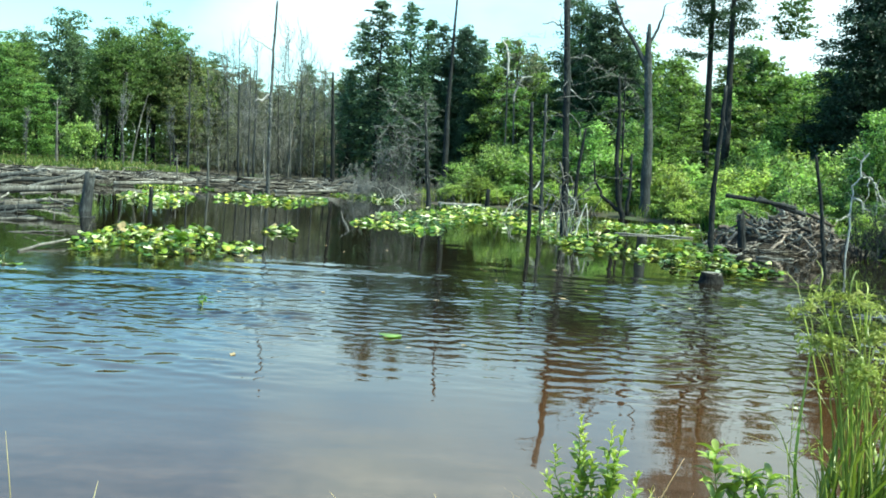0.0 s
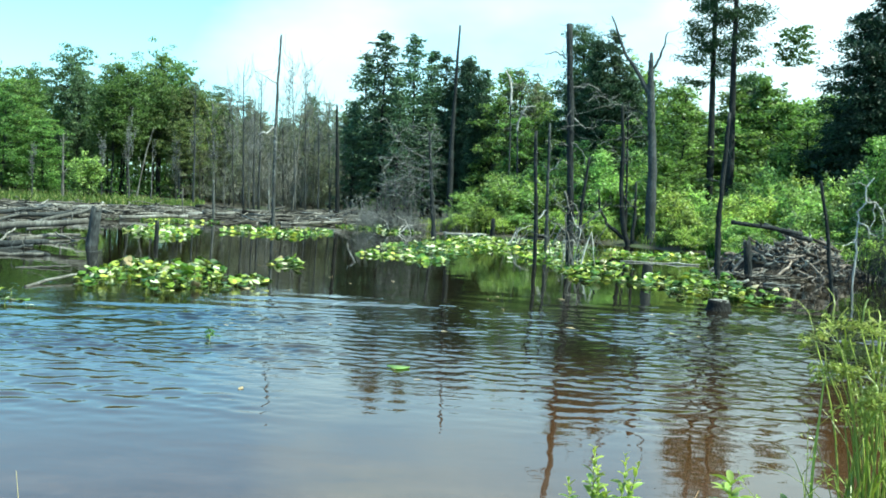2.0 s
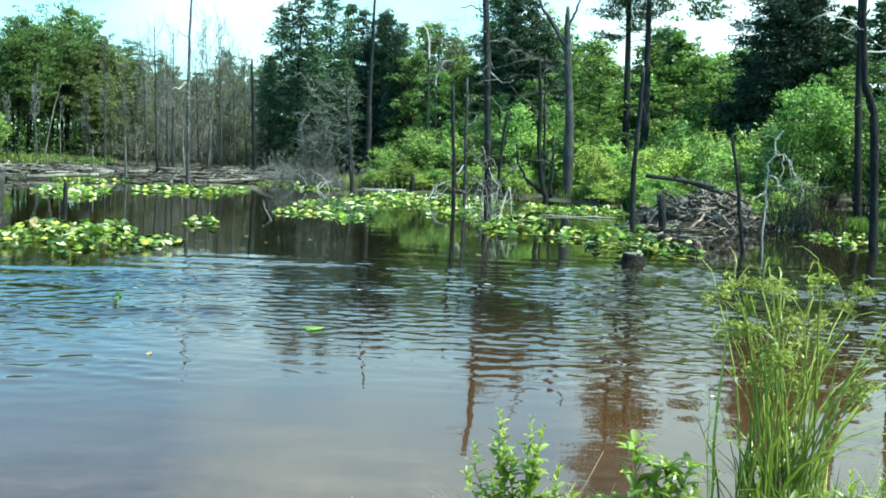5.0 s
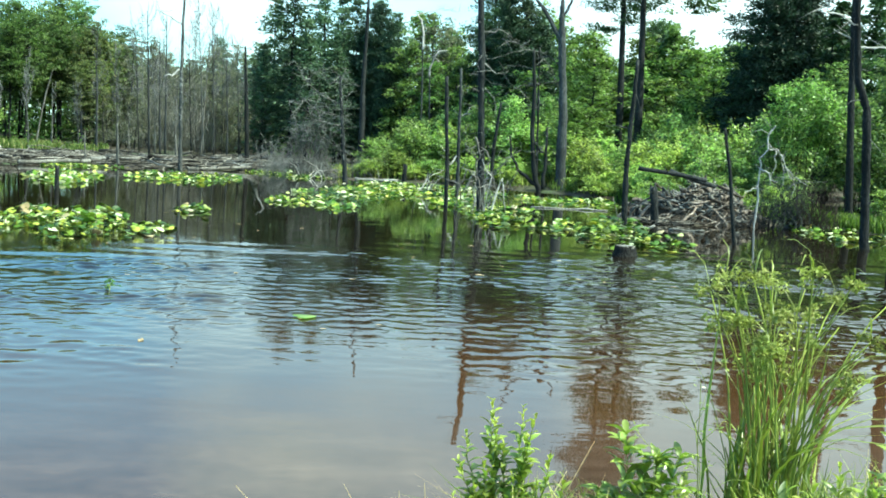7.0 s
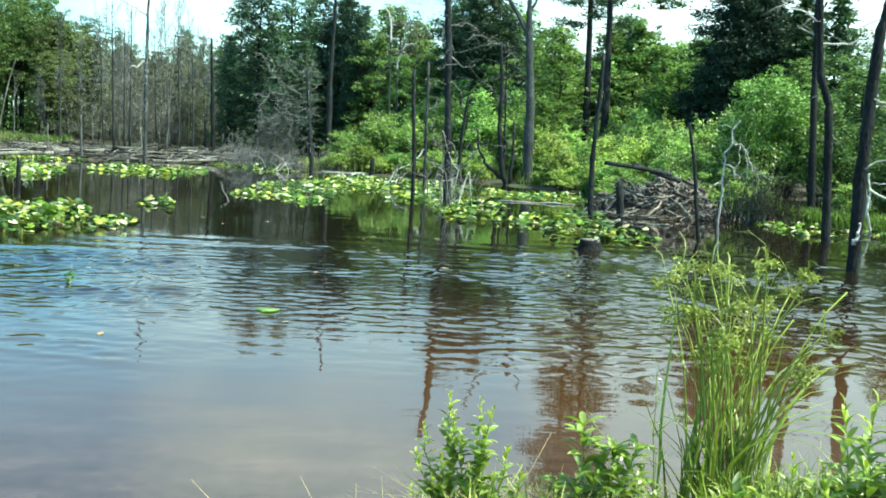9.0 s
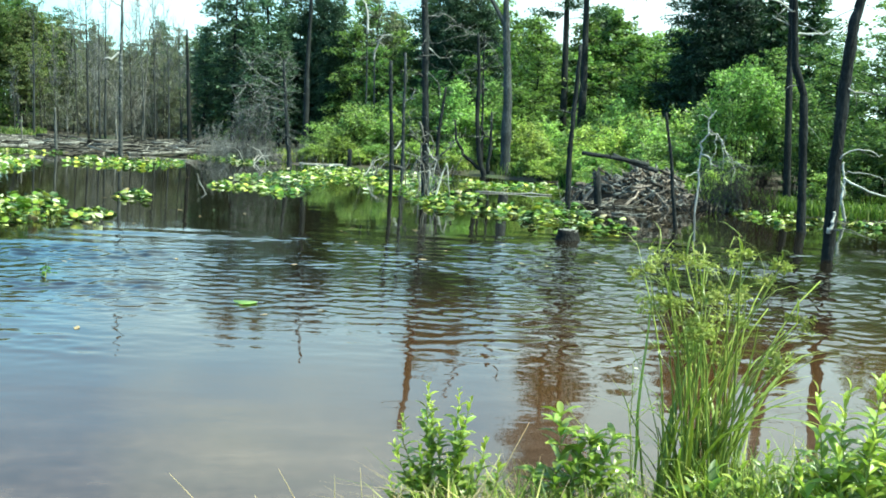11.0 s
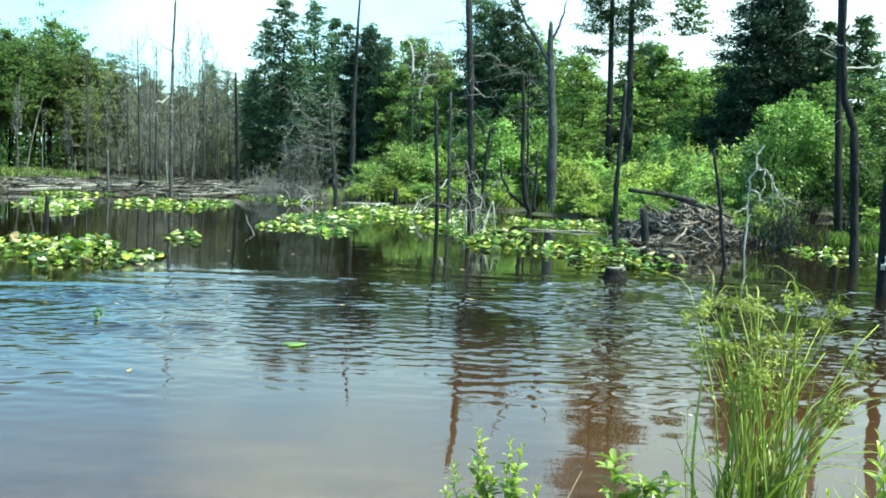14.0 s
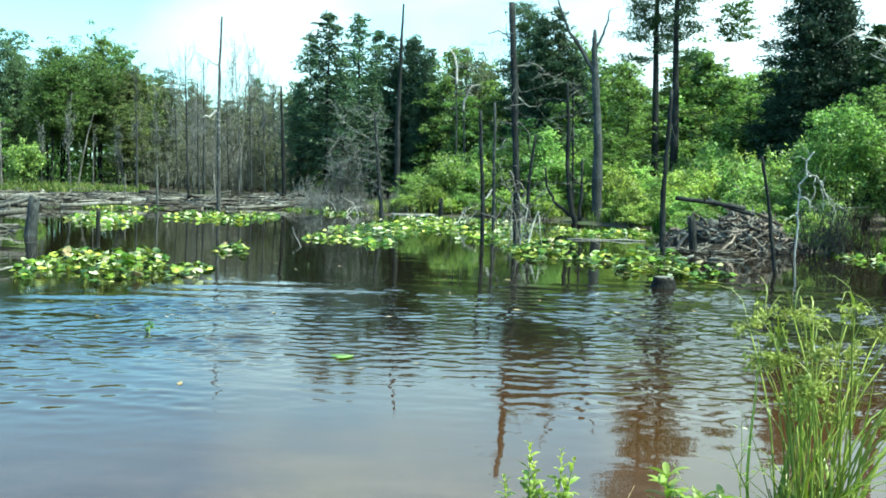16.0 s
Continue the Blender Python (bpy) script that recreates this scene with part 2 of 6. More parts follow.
def pad_material():
    m, n, l, b = shader("spatterdock_leaf")
    info = n.new("ShaderNodeObjectInfo")
    isl = n.new("ShaderNodeNewGeometry")
    s = n.new("ShaderNodeMath")
    s.operation = "ADD"
    l.new(info.outputs["Random"], s.inputs[0])
    l.new(isl.outputs["Random Per Island"], s.inputs[1])
    fr = n.new("ShaderNodeMath")
    fr.operation = "FRACT"
    l.new(s.outputs["Value"], fr.inputs[0])
    # the pale mint stops paint the sky's gloss onto some of the leaves
    r = ramp(n, [(0.0, (0.014, 0.042, 0.010)), (0.36, (0.06, 0.14, 0.016)), (0.60, (0.17, 0.29, 0.03)), (0.73, (0.36, 0.43, 0.06)), (0.80, (0.54, 0.55, 0.10)), (0.87, (0.52, 0.60, 0.27)), (0.97, (0.74, 0.77, 0.55)), (1.0, (0.34, 0.25, 0.12))])
    l.new(fr.outputs["Value"], r.inputs["Fac"])
    co = n.new("ShaderNodeTexCoord")
    no = n.new("ShaderNodeTexNoise")
    no.inputs["Scale"].default_value, no.inputs["Detail"].default_value = 14, 4
    l.new(co.outputs["Object"], no.inputs["Vector"])
    hue = n.new("ShaderNodeHueSaturation")
    v = n.new("ShaderNodeMapRange")
    v.inputs["To Min"].default_value, v.inputs["To Max"].default_value = 0.75, 1.3
    l.new(no.outputs["Fac"], v.inputs["Value"])
    l.new(v.outputs["Result"], hue.inputs["Value"])
    l.new(r.outputs["Color"], hue.inputs["Color"])
    l.new(hue.outputs["Color"], b.inputs["Base Color"])
    b.inputs["Roughness"].default_value = 0.4
    b.inputs["Specular IOR Level"].default_value = 0.28
    bp = n.new("ShaderNodeBump")
    bp.inputs["Strength"].default_value, bp.inputs["Distance"].default_value = 0.4, 0.01
    l.new(no.outputs["Fac"], bp.inputs["Height"])
    l.new(bp.outputs["Normal"], b.inputs["Normal"])
    tr = n.new("ShaderNodeBsdfTranslucent")
    l.new(hue.outputs["Color"], tr.inputs["Color"])
    mix = n.new("ShaderNodeMixShader")
    mix.inputs["Fac"].default_value = 0.25
    l.new(b.outputs["BSDF"], mix.inputs[1])
    l.new(tr.outputs["BSDF"], mix.inputs[2])
    l.new(mix.outputs["Shader"], n["Material Output"].inputs["Surface"])
    return m


PAD = pad_material()


def ground_material():
    m, n, l, b = shader("mud_and_litter")
    g = n.new("ShaderNodeNewGeometry")
    a = n.new("ShaderNodeTexNoise")
    a.inputs["Scale"].default_value, a.inputs["Detail"].default_value = 0.35, 8
    c = n.new("ShaderNodeTexNoise")
    c.inputs["Scale"].default_value, c.inputs["Detail"].default_value = 9.0, 6
    for k in (a, c):
        l.new(g.outputs["Position"], k.inputs["Vector"])
    r1 = ramp(n, [(0.3, (0.028, 0.022, 0.015)), (0.5, (0.06, 0.048, 0.034)), (0.6, (0.035, 0.055, 0.018)), (0.75, (0.06, 0.10, 0.025))])
    l.new(a.outputs["Fac"], r1.inputs["Fac"])
    hue = n.new("ShaderNodeHueSaturation")
    v = n.new("ShaderNodeMapRange")
    v.inputs["To Min"].default_value, v.inputs["To Max"].default_value = 0.4, 1.7
    l.new(c.outputs["Fac"], v.inputs["Value"])
    l.new(v.outputs["Result"], hue.inputs["Value"])
    l.new(r1.outputs["Color"], hue.inputs["Color"])
    l.new(hue.outputs["Color"], b.inputs["Base Color"])
    b.inputs["Roughness"].default_value = 0.9
    bp = n.new("ShaderNodeBump")
    bp.inputs["Distance"].default_value = 0.05
    l.new(c.outputs["Fac"], bp.inputs["Height"])
    l.new(bp.outputs["Normal"], b.inputs["Normal"])
    return m


def water_material():
    """Brown pond water: a murky body under a mirror-like skin."""
    m, n, l, b = shader("pond_water")
    g = n.new("ShaderNodeNewGeometry")
    xyz = n.new("ShaderNodeSeparateXYZ")
    l.new(g.outputs["Position"], xyz.inputs["Vector"])

    def math_node(op, a, c=None):
        k = n.new("ShaderNodeMath")
        k.operation = op
        for i, s in enumerate((a, c)):
            if s is None:
                continue
            if isinstance(s, (int, float)):
                k.inputs[i].default_value = s
            else:
                l.new(s, k.inputs[i])
        return k.outputs["Value"]

    def span(value, lo, hi, to_lo=0.0, to_hi=1.0):
        k = n.new("ShaderNodeMapRange")
        k.interpolation_type = "SMOOTHSTEP"
        l.new(value, k.inputs["Value"])
        for s, v in (("From Min", lo), ("From Max", hi), ("To Min", to_lo), ("To Max", to_hi)):
            k.inputs[s].default_value = v
        return k.outputs["Result"]

    def noise_at(scale, detail=3.0, stretch=(1, 1, 1), offset=(0, 0, 0)):
        mp = n.new("ShaderNodeMapping")
        mp.inputs["Scale"].default_value, mp.inputs["Location"].default_value = stretch, offset
        l.new(g.outputs["Position"], mp.inputs["Vector"])
        k = n.new("ShaderNodeTexNoise")
        k.inputs["Scale"].default_value, k.inputs["Detail"].default_value = scale, detail
        l.new(mp.outputs["Vector"], k.inputs["Vector"])
        return k.outputs["Fac"]

    y = xyz.outputs["Y"]
    # silt shows through the shallow margin by the near bank
    shallow = span(math_node("ADD", y, math_node("MULTIPLY", noise_at(0.5), 3.0)), 6.5, 14.0, 1.0, 0.0)
    body = n.new("ShaderNodeMix")
    body.data_type = "RGBA"
    l.new(shallow, body.inputs["Factor"])
    body.inputs["A"].default_value = (0.010, 0.0075, 0.004, 1)
    body.inputs["B"].default_value = (0.056, 0.027, 0.011, 1)
    silt = n.new("ShaderNodeMix")
    silt.data_type = "RGBA"
    l.new(span(math_node("ADD", y, noise_at(1.3)), 4.8, 7.6, 1.0, 0.0), silt.inputs["Factor"])
    l.new(body.outputs["Result"], silt.inputs["A"])
    bed = ramp(n, [(0.3, (0.036, 0.023, 0.017)), (0.52, (0.066, 0.043, 0.033)), (0.72, (0.105, 0.071, 0.054))])
    l.new(math_node("ADD", math_node("MULTIPLY", noise_at(2.2, 5.0, (0.6, 1.4, 1)), 0.65), math_node("MULTIPLY", noise_at(11.0, 4.0), 0.35)), bed.inputs["Fac"])
    l.new(bed.outputs["Color"], silt.inputs["B"])
    l.new(silt.outputs["Result"], b.inputs["Base Color"])
    b.inputs["Roughness"].default_value = 0.008
    b.inputs["IOR"].default_value = 1.33
    # the ripples are modelled; only the finest wrinkles are left to the surface
    busy = math_node("MULTIPLY", span(y, 7.0, 10.0, 0.15, 1.0), span(y, 14.5, 18.0, 1.0, 0.12))
    fine = math_node("MULTIPLY", noise_at(7.0, 2.0, (0.8, 1.3, 1)), busy)
    bp = n.new("ShaderNodeBump")
    bp.inputs["Strength"].default_value, bp.inputs["Distance"].default_value = 1.0, 0.004
    l.new(fine, bp.inputs["Height"])
    l.new(bp.outputs["Normal"], b.inputs["Normal"])
    return m


GROUND = ground_material()
WATER = water_material()


# ---- mesh tools ----
class Geo:
    """Collects tubes and faces into one mesh."""

    def __init__(self):
        self.v, self.f = [], []

    def tube(self, pts, radii, sides=7, rng=None, rough=0.0):
        pts = [Vector(p) for p in pts]
        start = len(self.v)
        side = None
        for i, (p, r) in enumerate(zip(pts, radii)):
            way = (pts[min(i + 1, len(pts) - 1)] - pts[max(i - 1, 0)]).normalized()
            if side is None:
                side = way.orthogonal().normalized()
            side = (side - way * side.dot(way)).normalized()
            up = way.cross(side)
            for k in range(sides):
                a = 2 * math.pi * k / sides
                q = r * (1 + (rng.uniform(-rough, rough) if rough else 0))
                self.v.append(p + side * (q * math.cos(a)) + up * (q * math.sin(a)))
        for i in range(len(pts) - 1):
            for k in range(sides):
                a, c = start + i * sides, start + (i + 1) * sides
                self.f.append((a + k, a + (k + 1) % sides, c + (k + 1) % sides, c + k))
        self.f.append(tuple(start + k for k in reversed(range(sides))))
        self.f.append(tuple(start + (len(pts) - 1) * sides + k for k in range(sides)))
        return self

    def mesh(self, name, material, smooth=True):
        me = bpy.data.meshes.new(name)
        me.from_pydata([tuple(p) for p in self.v], [], self.f)
        if smooth:
            me.shade_smooth()
        me.materials.append(material)
        return me


def quads(name, verts, material, per=4):
    """A mesh of loose faces with `per` corners each, from an array (n, per, 3)."""
    n = len(verts)
    me = bpy.data.meshes.new(name)
    me.vertices.add(n * per)
    me.vertices.foreach_set("co", np.ascontiguousarray(verts, dtype=np.float32).ravel())
    me.loops.add(n * per)
    me.loops.foreach_set("vertex_index", np.arange(n * per, dtype=np.int32))
    me.polygons.add(n)
    me.polygons.foreach_set("loop_start", np.arange(0, n * per, per, dtype=np.int32))
    me.polygons.foreach_set("loop_total", np.full(n, per, dtype=np.int32))
    me.update(calc_edges=True)
    me.materials.append(material)
    return me


def unit(a):
    return a / np.maximum(np.linalg.norm(a, axis=-1, keepdims=True), 1e-9)


def leaves(rng, centres, length, width, up=0.9, along=None, fold=0.25, face=None):
    """Pointed folded leaves round the centres, facing mostly up or out along face; along: their long way."""
    n = len(centres)
    normal = unit(rng.normal(size=(n, 3)) + np.array([0, 0, up * 1.6])) if face is None else unit(rng.normal(size=(n, 3)) * 0.6 + face * 0.6 + np.array([0, 0, up * 1.1]))
    way = unit(rng.normal(size=(n, 3))) if along is None else unit(along + rng.normal(size=(n, 3)) * 0.35)
    way = unit(way - normal * np.sum(way * normal, axis=1, keepdims=True))
    side = np.cross(normal, way)
    s = rng.uniform(0.65, 1.25, (n, 1))
    l, w = way * (length * s / 2), side * (width * s / 2)
    lift = normal * (width * s * fold)
    return np.stack([centres - l, centres + w + lift - l * 0.1, centres + l, centres - w + lift - l * 0.1], axis=1)


def tufts(rng, centres, sizes, count, flat=0.6):
    """Places and facings of leaves on the upper shells of the clumps, thin on their undersides."""
    pick = rng.choice(len(centres), int(count * 1.5), p=sizes ** 2 / np.sum(sizes ** 2))
    way = unit(rng.normal(size=(len(pick), 3)))
    keep = (way[:, 2] > -0.25) | (rng.uniform(size=len(pick)) < 0.25)
    way, pick = way[keep], pick[keep]
    pos = centres[pick] + way * rng.uniform(0.35, 1.25, (len(pick), 1)) * sizes[pick][:, None] * np.array([1.15, 1.15, flat * 1.15])
    return pos, way


def part(name, me, parent, label=""):
    ob = new(name, me)
    ob.parent = parent
    return tagged(ob, label) if label else ob


def thing(name, at, label, category, group="", kind=""):
    ob = new(name)
    ob.location = at
    ob.empty_display_size = 0.2
    return tagged(ob, label, category, group, kind)


def crooked(rng, a, b, n, amp):
    a, b = np.array(a, float), np.array(b, float)
    k = np.linspace(0, 1, n)[:, None]
    wob = np.cumsum(rng.normal(size=(n, 3)), axis=0) * amp / math.sqrt(n)
    wob = wob - wob[0] - k * (wob[-1] - wob[0])
    return a + (b - a) * k + wob


# ---- the ground and the pond ----
SHORE = [(-60, 5.2), (-12, 4.7), (-4, 4.45), (-1.2, 4.35), (0.2, 4.15), (1.4, 4.05), (2.6, 4.1), (4.5, 4.6), (8, 6.2), (13, 10), (18, 16),
         (19, 21), (15.5, 24.0), (13.3, 24.2), (12.6, 26.6), (11.1, 27.2), (10.5, 26.3), (8.5, 25.7), (7.4, 26.4), (7.7, 29.0), (9.3, 33.4),
         (9.5, 38.6), (8.3, 41.2), (6.3, 45.0), (3.5, 45.6), (1.8, 45.2), (-0.7, 46.2), (-1.4, 49.0), (-3.3, 53.4), (-6.0, 52.0), (-8.0, 48.4),
         (-10.7, 47.7), (-13.4, 48.4), (-14.8, 44.4), (-16.0, 42.0), (-18.5, 43.2), (-23, 40), (-28, 33), (-36, 22), (-60, 14)]


def land_height(x, y):
    """Height of the land: below water inside the shore line, a low bank outside."""
    p = np.array(SHORE)
    x, y = np.asarray(x, float), np.asarray(y, float)
    best = np.full(x.shape, 1e9)
    inside = np.zeros(x.shape, bool)
    for (x0, y0), (x1, y1) in zip(p, np.roll(p, -1, axis=0)):
        ex, ey = x1 - x0, y1 - y0
        k = np.clip(((x - x0) * ex + (y - y0) * ey) / (ex * ex + ey * ey), 0, 1)
        best = np.minimum(best, np.hypot(x - x0 - k * ex, y - y0 - k * ey))
        cut = (y0 > y) != (y1 > y)
        if ey:
            inside ^= cut & (x < x0 + (y - y0) * ex / ey)
    out = 0.12 * (1 - np.exp(-best / 0.5)) + 0.25 * (1 - np.exp(-best / 14.0)) + np.maximum(best - 12, 0) * 0.012
    out += 0.05 * np.sin(x * 1.3 + y * 0.4) * np.sin(y * 0.9 - x * 0.3) * np.clip(best / 2, 0, 1)
    return np.where(inside, -0.12 * best - 0.02, np.minimum(out, 2.5))


def grid_mesh(name, xs, ys, height, material):
    gx, gy = np.meshgrid(xs, ys)
    gz = height(gx, gy)
    nx, ny = len(xs), len(ys)
    i = (np.arange(ny - 1)[:, None] * nx + np.arange(nx - 1)[None, :]).ravel()
    me = bpy.data.meshes.new(name)
    me.from_pydata(np.stack([gx, gy, gz], -1).reshape(-1, 3).tolist(), [], np.stack([i, i + 1, i + nx + 1, i + nx], 1).tolist())
    me.shade_smooth()
    me.materials.append(material)
    return me


xs = np.unique(np.concatenate([np.linspace(-900, -62, 16), np.linspace(-60, 42, 151), np.linspace(45, 900, 16), np.linspace(-6, 8, 90)]))
ys = np.unique(np.concatenate([np.linspace(-900, -12, 14), np.linspace(-10, 80, 141), np.linspace(84, 900, 18), np.linspace(2.0, 6.5, 60)]))
tagged(new("ground", grid_mesh("ground", xs, ys, land_height, GROUND)), "muddy pond bank with leaf litter and patches of grass", "ground", kind="structure")


def smooth(v, lo, hi):
    k = np.clip((v - lo) / (hi - lo), 0, 1)
    return k * k * (3 - 2 * k)


def wave_sum(x, y, rng, n, short, long, spread, axis=math.pi / 2):
    """Short-crested waves of unit slope: sines of mixed length and direction."""
    out = 0 * x
    for _ in range(n):
        length, a = math.exp(rng.uniform(math.log(short), math.log(long))), axis + rng.normal() * spread
        k = 2 * math.pi / length
        out += np.sin(k * (x * math.cos(a) + y * math.sin(a)) + rng.uniform(0, 6.28)) / k
    return out * math.sqrt(2.0 / n)


def ripples(x, y):
    """Height of the water: spent rings round the open middle, patchy chop, calm under the far woods and by the bank."""
    rng = np.random.default_rng(77)
    patch = 0.5 + 0.5 * np.clip(wave_sum(x, y * 1.6, rng, 14, 1.6, 5.0, 3.0) * 1.6, -1, 1)
    edge = y + 0.4 * np.sin(x * 0.9) - np.clip(0.7 * (x + 1), -3.0, 0.7)
    zone = (0.05 + 0.95 * smooth(y, 6.4, 10.4)) * (1 - 0.97 * smooth(edge, 14.2, 16.2))
    sway = wave_sum(x, y, rng, 10, 1.2, 4.0, 3.0)
    rho = np.hypot((x - 0.4) / 1.5, y - 10.6) + 0.10 * sway
    rings = np.sin(rho * 2 * math.pi / 0.38) * 0.38 / (2 * math.pi)
    rings += 0.6 * np.sin(rho * 2 * math.pi / 0.27 + 1.0) * 0.27 / (2 * math.pi)
    strong = smooth(rho, 1.2, 2.6) * (1 - smooth(rho, 4.2, 5.6))
    chop = wave_sum(x, y, rng, 80, 0.15, 0.40, 0.72)
    swell = wave_sum(x, y, rng, 12, 0.7, 1.5, 0.22) * smooth(edge, 13.0, 14.5) * (1 - smooth(edge, 15.8, 17.4))
    lull = 1 - 0.48 * np.exp(-((x - 0.1 - 0.06 * (y - 11)) / 1.5) ** 2) + 0.5 * smooth(x, 1.5, 2.6) + 0.55 * smooth(-x, 0.8, 2.4)
    high = (0.060 * rings * strong * (0.3 + 0.7 * patch) + 0.100 * chop * (0.2 + 0.8 * patch ** 1.3)) * zone * lull + 0.020 * swell * lull
    high += 0.0030 * wave_sum(x, y, rng, 12, 0.5, 1.6, 0.9)
    return high * smooth(x, -10.5, -9.0) * (1 - smooth(x, 11.5, 13.0)) * (1 - smooth(y, 22.0, 26.0))


wx = np.unique(np.concatenate([np.linspace(-58, -10, 13), np.arange(-10, 12.6, 0.05), np.linspace(13, 24, 6)]))
wy = np.unique(np.concatenate([np.linspace(3.2, 6.0, 30), np.arange(6.0, 18.0, 0.036), np.linspace(18, 26, 90), np.linspace(27, 56, 12)]))
water = new("water", grid_mesh("water", wx, wy, ripples, WATER))
tagged(water, "brown pond water with low ripples mirroring the sky", "water", kind="structure")


# ---- trees ----
def broadleaf(seed, h, w, clear=0.2, count=5200, leaf=0.26, material=MAPLE, bark=BARK, limbs=22, flat=0.6,
              label="leafy green broadleaf tree on the pond bank", name="broadleaf_tree"):
    rng = np.random.default_rng(seed)
    tree = thing(name, (0, 0, 0), label, "tree", "trees round the pond")
    r0 = 0.012 * h + 0.02
    spine = crooked(rng, (0, 0, -0.3), (rng.normal() * 0.25, rng.normal() * 0.25, h * 0.93), 9, 0.22)
    wood, centres, sizes = Geo().tube(spine, [r0 * (1 - 0.88 * k / 8) for k in range(9)], 8), [], []
    for i in range(limbs):
        k = clear + (0.97 - clear) * (i + rng.uniform(0, 1)) / limbs
        foot = spine[0] + (spine[-1] - spine[0]) * k
        j = min(int(k * 8), 7)
        foot = spine[j] + (spine[j + 1] - spine[j]) * (k * 8 - j)
        u = (k - clear) / (1 - clear)
        reach = 0.5 * w * (math.sin(math.pi * min(0.97, 0.22 + 0.74 * u)) ** 0.6) * rng.uniform(0.6, 1.2)
        a = i * 2.4 + rng.uniform(-0.5, 0.5)
        tip = foot + np.array([math.cos(a) * reach, math.sin(a) * reach, reach * rng.uniform(0.1, 0.7)])
        line = crooked(rng, foot, tip, 5, 0.08)
        wood.tube(line, [0.28 * r0 * (1 - 0.8 * q / 4) + 0.006 for q in range(5)], 3)
        for q, f in ((2, 0.7), (3, 0.9), (4, 1.0)):
            centres.append(line[q] + rng.normal(size=3) * 0.1 * w * f)
            sizes.append(rng.uniform(0.06, 0.16) * w * (1.15 - 0.4 * u))
    for drop, size in ((-0.015, 0.08), (0.025, 0.10), (0.065, 0.12)):
        centres.append(spine[-1] + np.array([rng.normal() * 0.03 * w, rng.normal() * 0.03 * w, -drop * h]))
        sizes.append(size * w)
    part("trunk", wood.mesh("trunk", bark), tree)
    centres, sizes = np.array(centres), np.array(sizes)
    pos, way = tufts(rng, centres, sizes, count, flat)
    part("crown", quads("crown", leaves(rng, pos, leaf, leaf * 0.72, face=way), material), tree)
    return tree


def conifer(seed, h, w, clear=0.1, whorls=30, material=NEEDLE, droop=0.2, ragged=0.5, spray=0.30, dens=1.0, bark=BARK, full=0.62,
            label="dark green spruce on the far bank", name="spruce_tree"):
    """An old uneven conifer: tiers of boughs of very unequal reach, foliage in flat tufts, gaps between them."""
    rng = np.random.default_rng(seed)
    tree = thing(name, (0, 0, 0), label, "tree", "trees round the pond")
    r0 = 0.011 * h + 0.02
    spine = crooked(rng, (0, 0, -0.3), (rng.normal() * 0.15, rng.normal() * 0.15, h), 9, 0.10)
    wood, cs, al = Geo().tube(spine, [r0 * (1 - 0.93 * k / 8) for k in range(9)], 8), [], []
    lobes = rng.uniform(0.65, 1.25, 7)
    for i in range(whorls * 5):
        u = min(0.995, max(0.0, (i + rng.uniform(-3, 3)) / (whorls * 5)))
        z = h * (clear + (0.985 - clear) * u)
        a = i * 2.4 + rng.uniform(-0.6, 0.6)
        lobe = lobes[int(((a / (2 * math.pi)) % 1) * 7)]
        reach = 0.5 * w * ((1 - u) ** full * 0.95 + 0.06) * rng.uniform(1 - ragged, 1 + ragged * 0.6) * lobe
        if u < 0.15:
            reach *= 0.7
        way = np.array([math.cos(a), math.sin(a), 0.0])
        foot = np.array([0, 0, z])
        q = np.linspace(0, 1, 5)[:, None]
        rise = rng.uniform(0.05, 0.5) + 0.5 * u
        line = foot + way * reach * q + np.array([0, 0, 1.0]) * (reach * (rise * q - (0.28 + droop) * q ** 2)) + rng.normal(size=(5, 3)) * 0.04 * q
        wood.tube(line[::2], [0.016 * (1 - 0.8 * k / 2) + 0.004 for k in range(3)], 3)
        side = np.array([-way[1], way[0], 0.0])
        for tuft in range(max(2, int(reach * 3.2))):
            t = rng.uniform(0.3, 1.02)
            j = min(int(t * 4), 3)
            c = line[j] + (line[j + 1] - line[j]) * (t * 4 - j) + side * rng.normal() * 0.16 * reach
            m = int(11 * dens)
            p = c + rng.normal(size=(m, 3)) * np.array([0.20, 0.20, 0.085]) * (0.7 + 0.35 * reach)
            cs.append(p)
            al.append(np.tile(way + side * rng.normal() * 0.6 + np.array([0, 0, -0.2]), (m, 1)))
    part("trunk", wood.mesh("trunk", bark), tree)
    cs, al = np.concatenate(cs), np.concatenate(al)
    part("crown", quads("crown", leaves(rng, cs, spray, spray * 0.34, 0.6, al, 0.15), material), tree)
    return tree


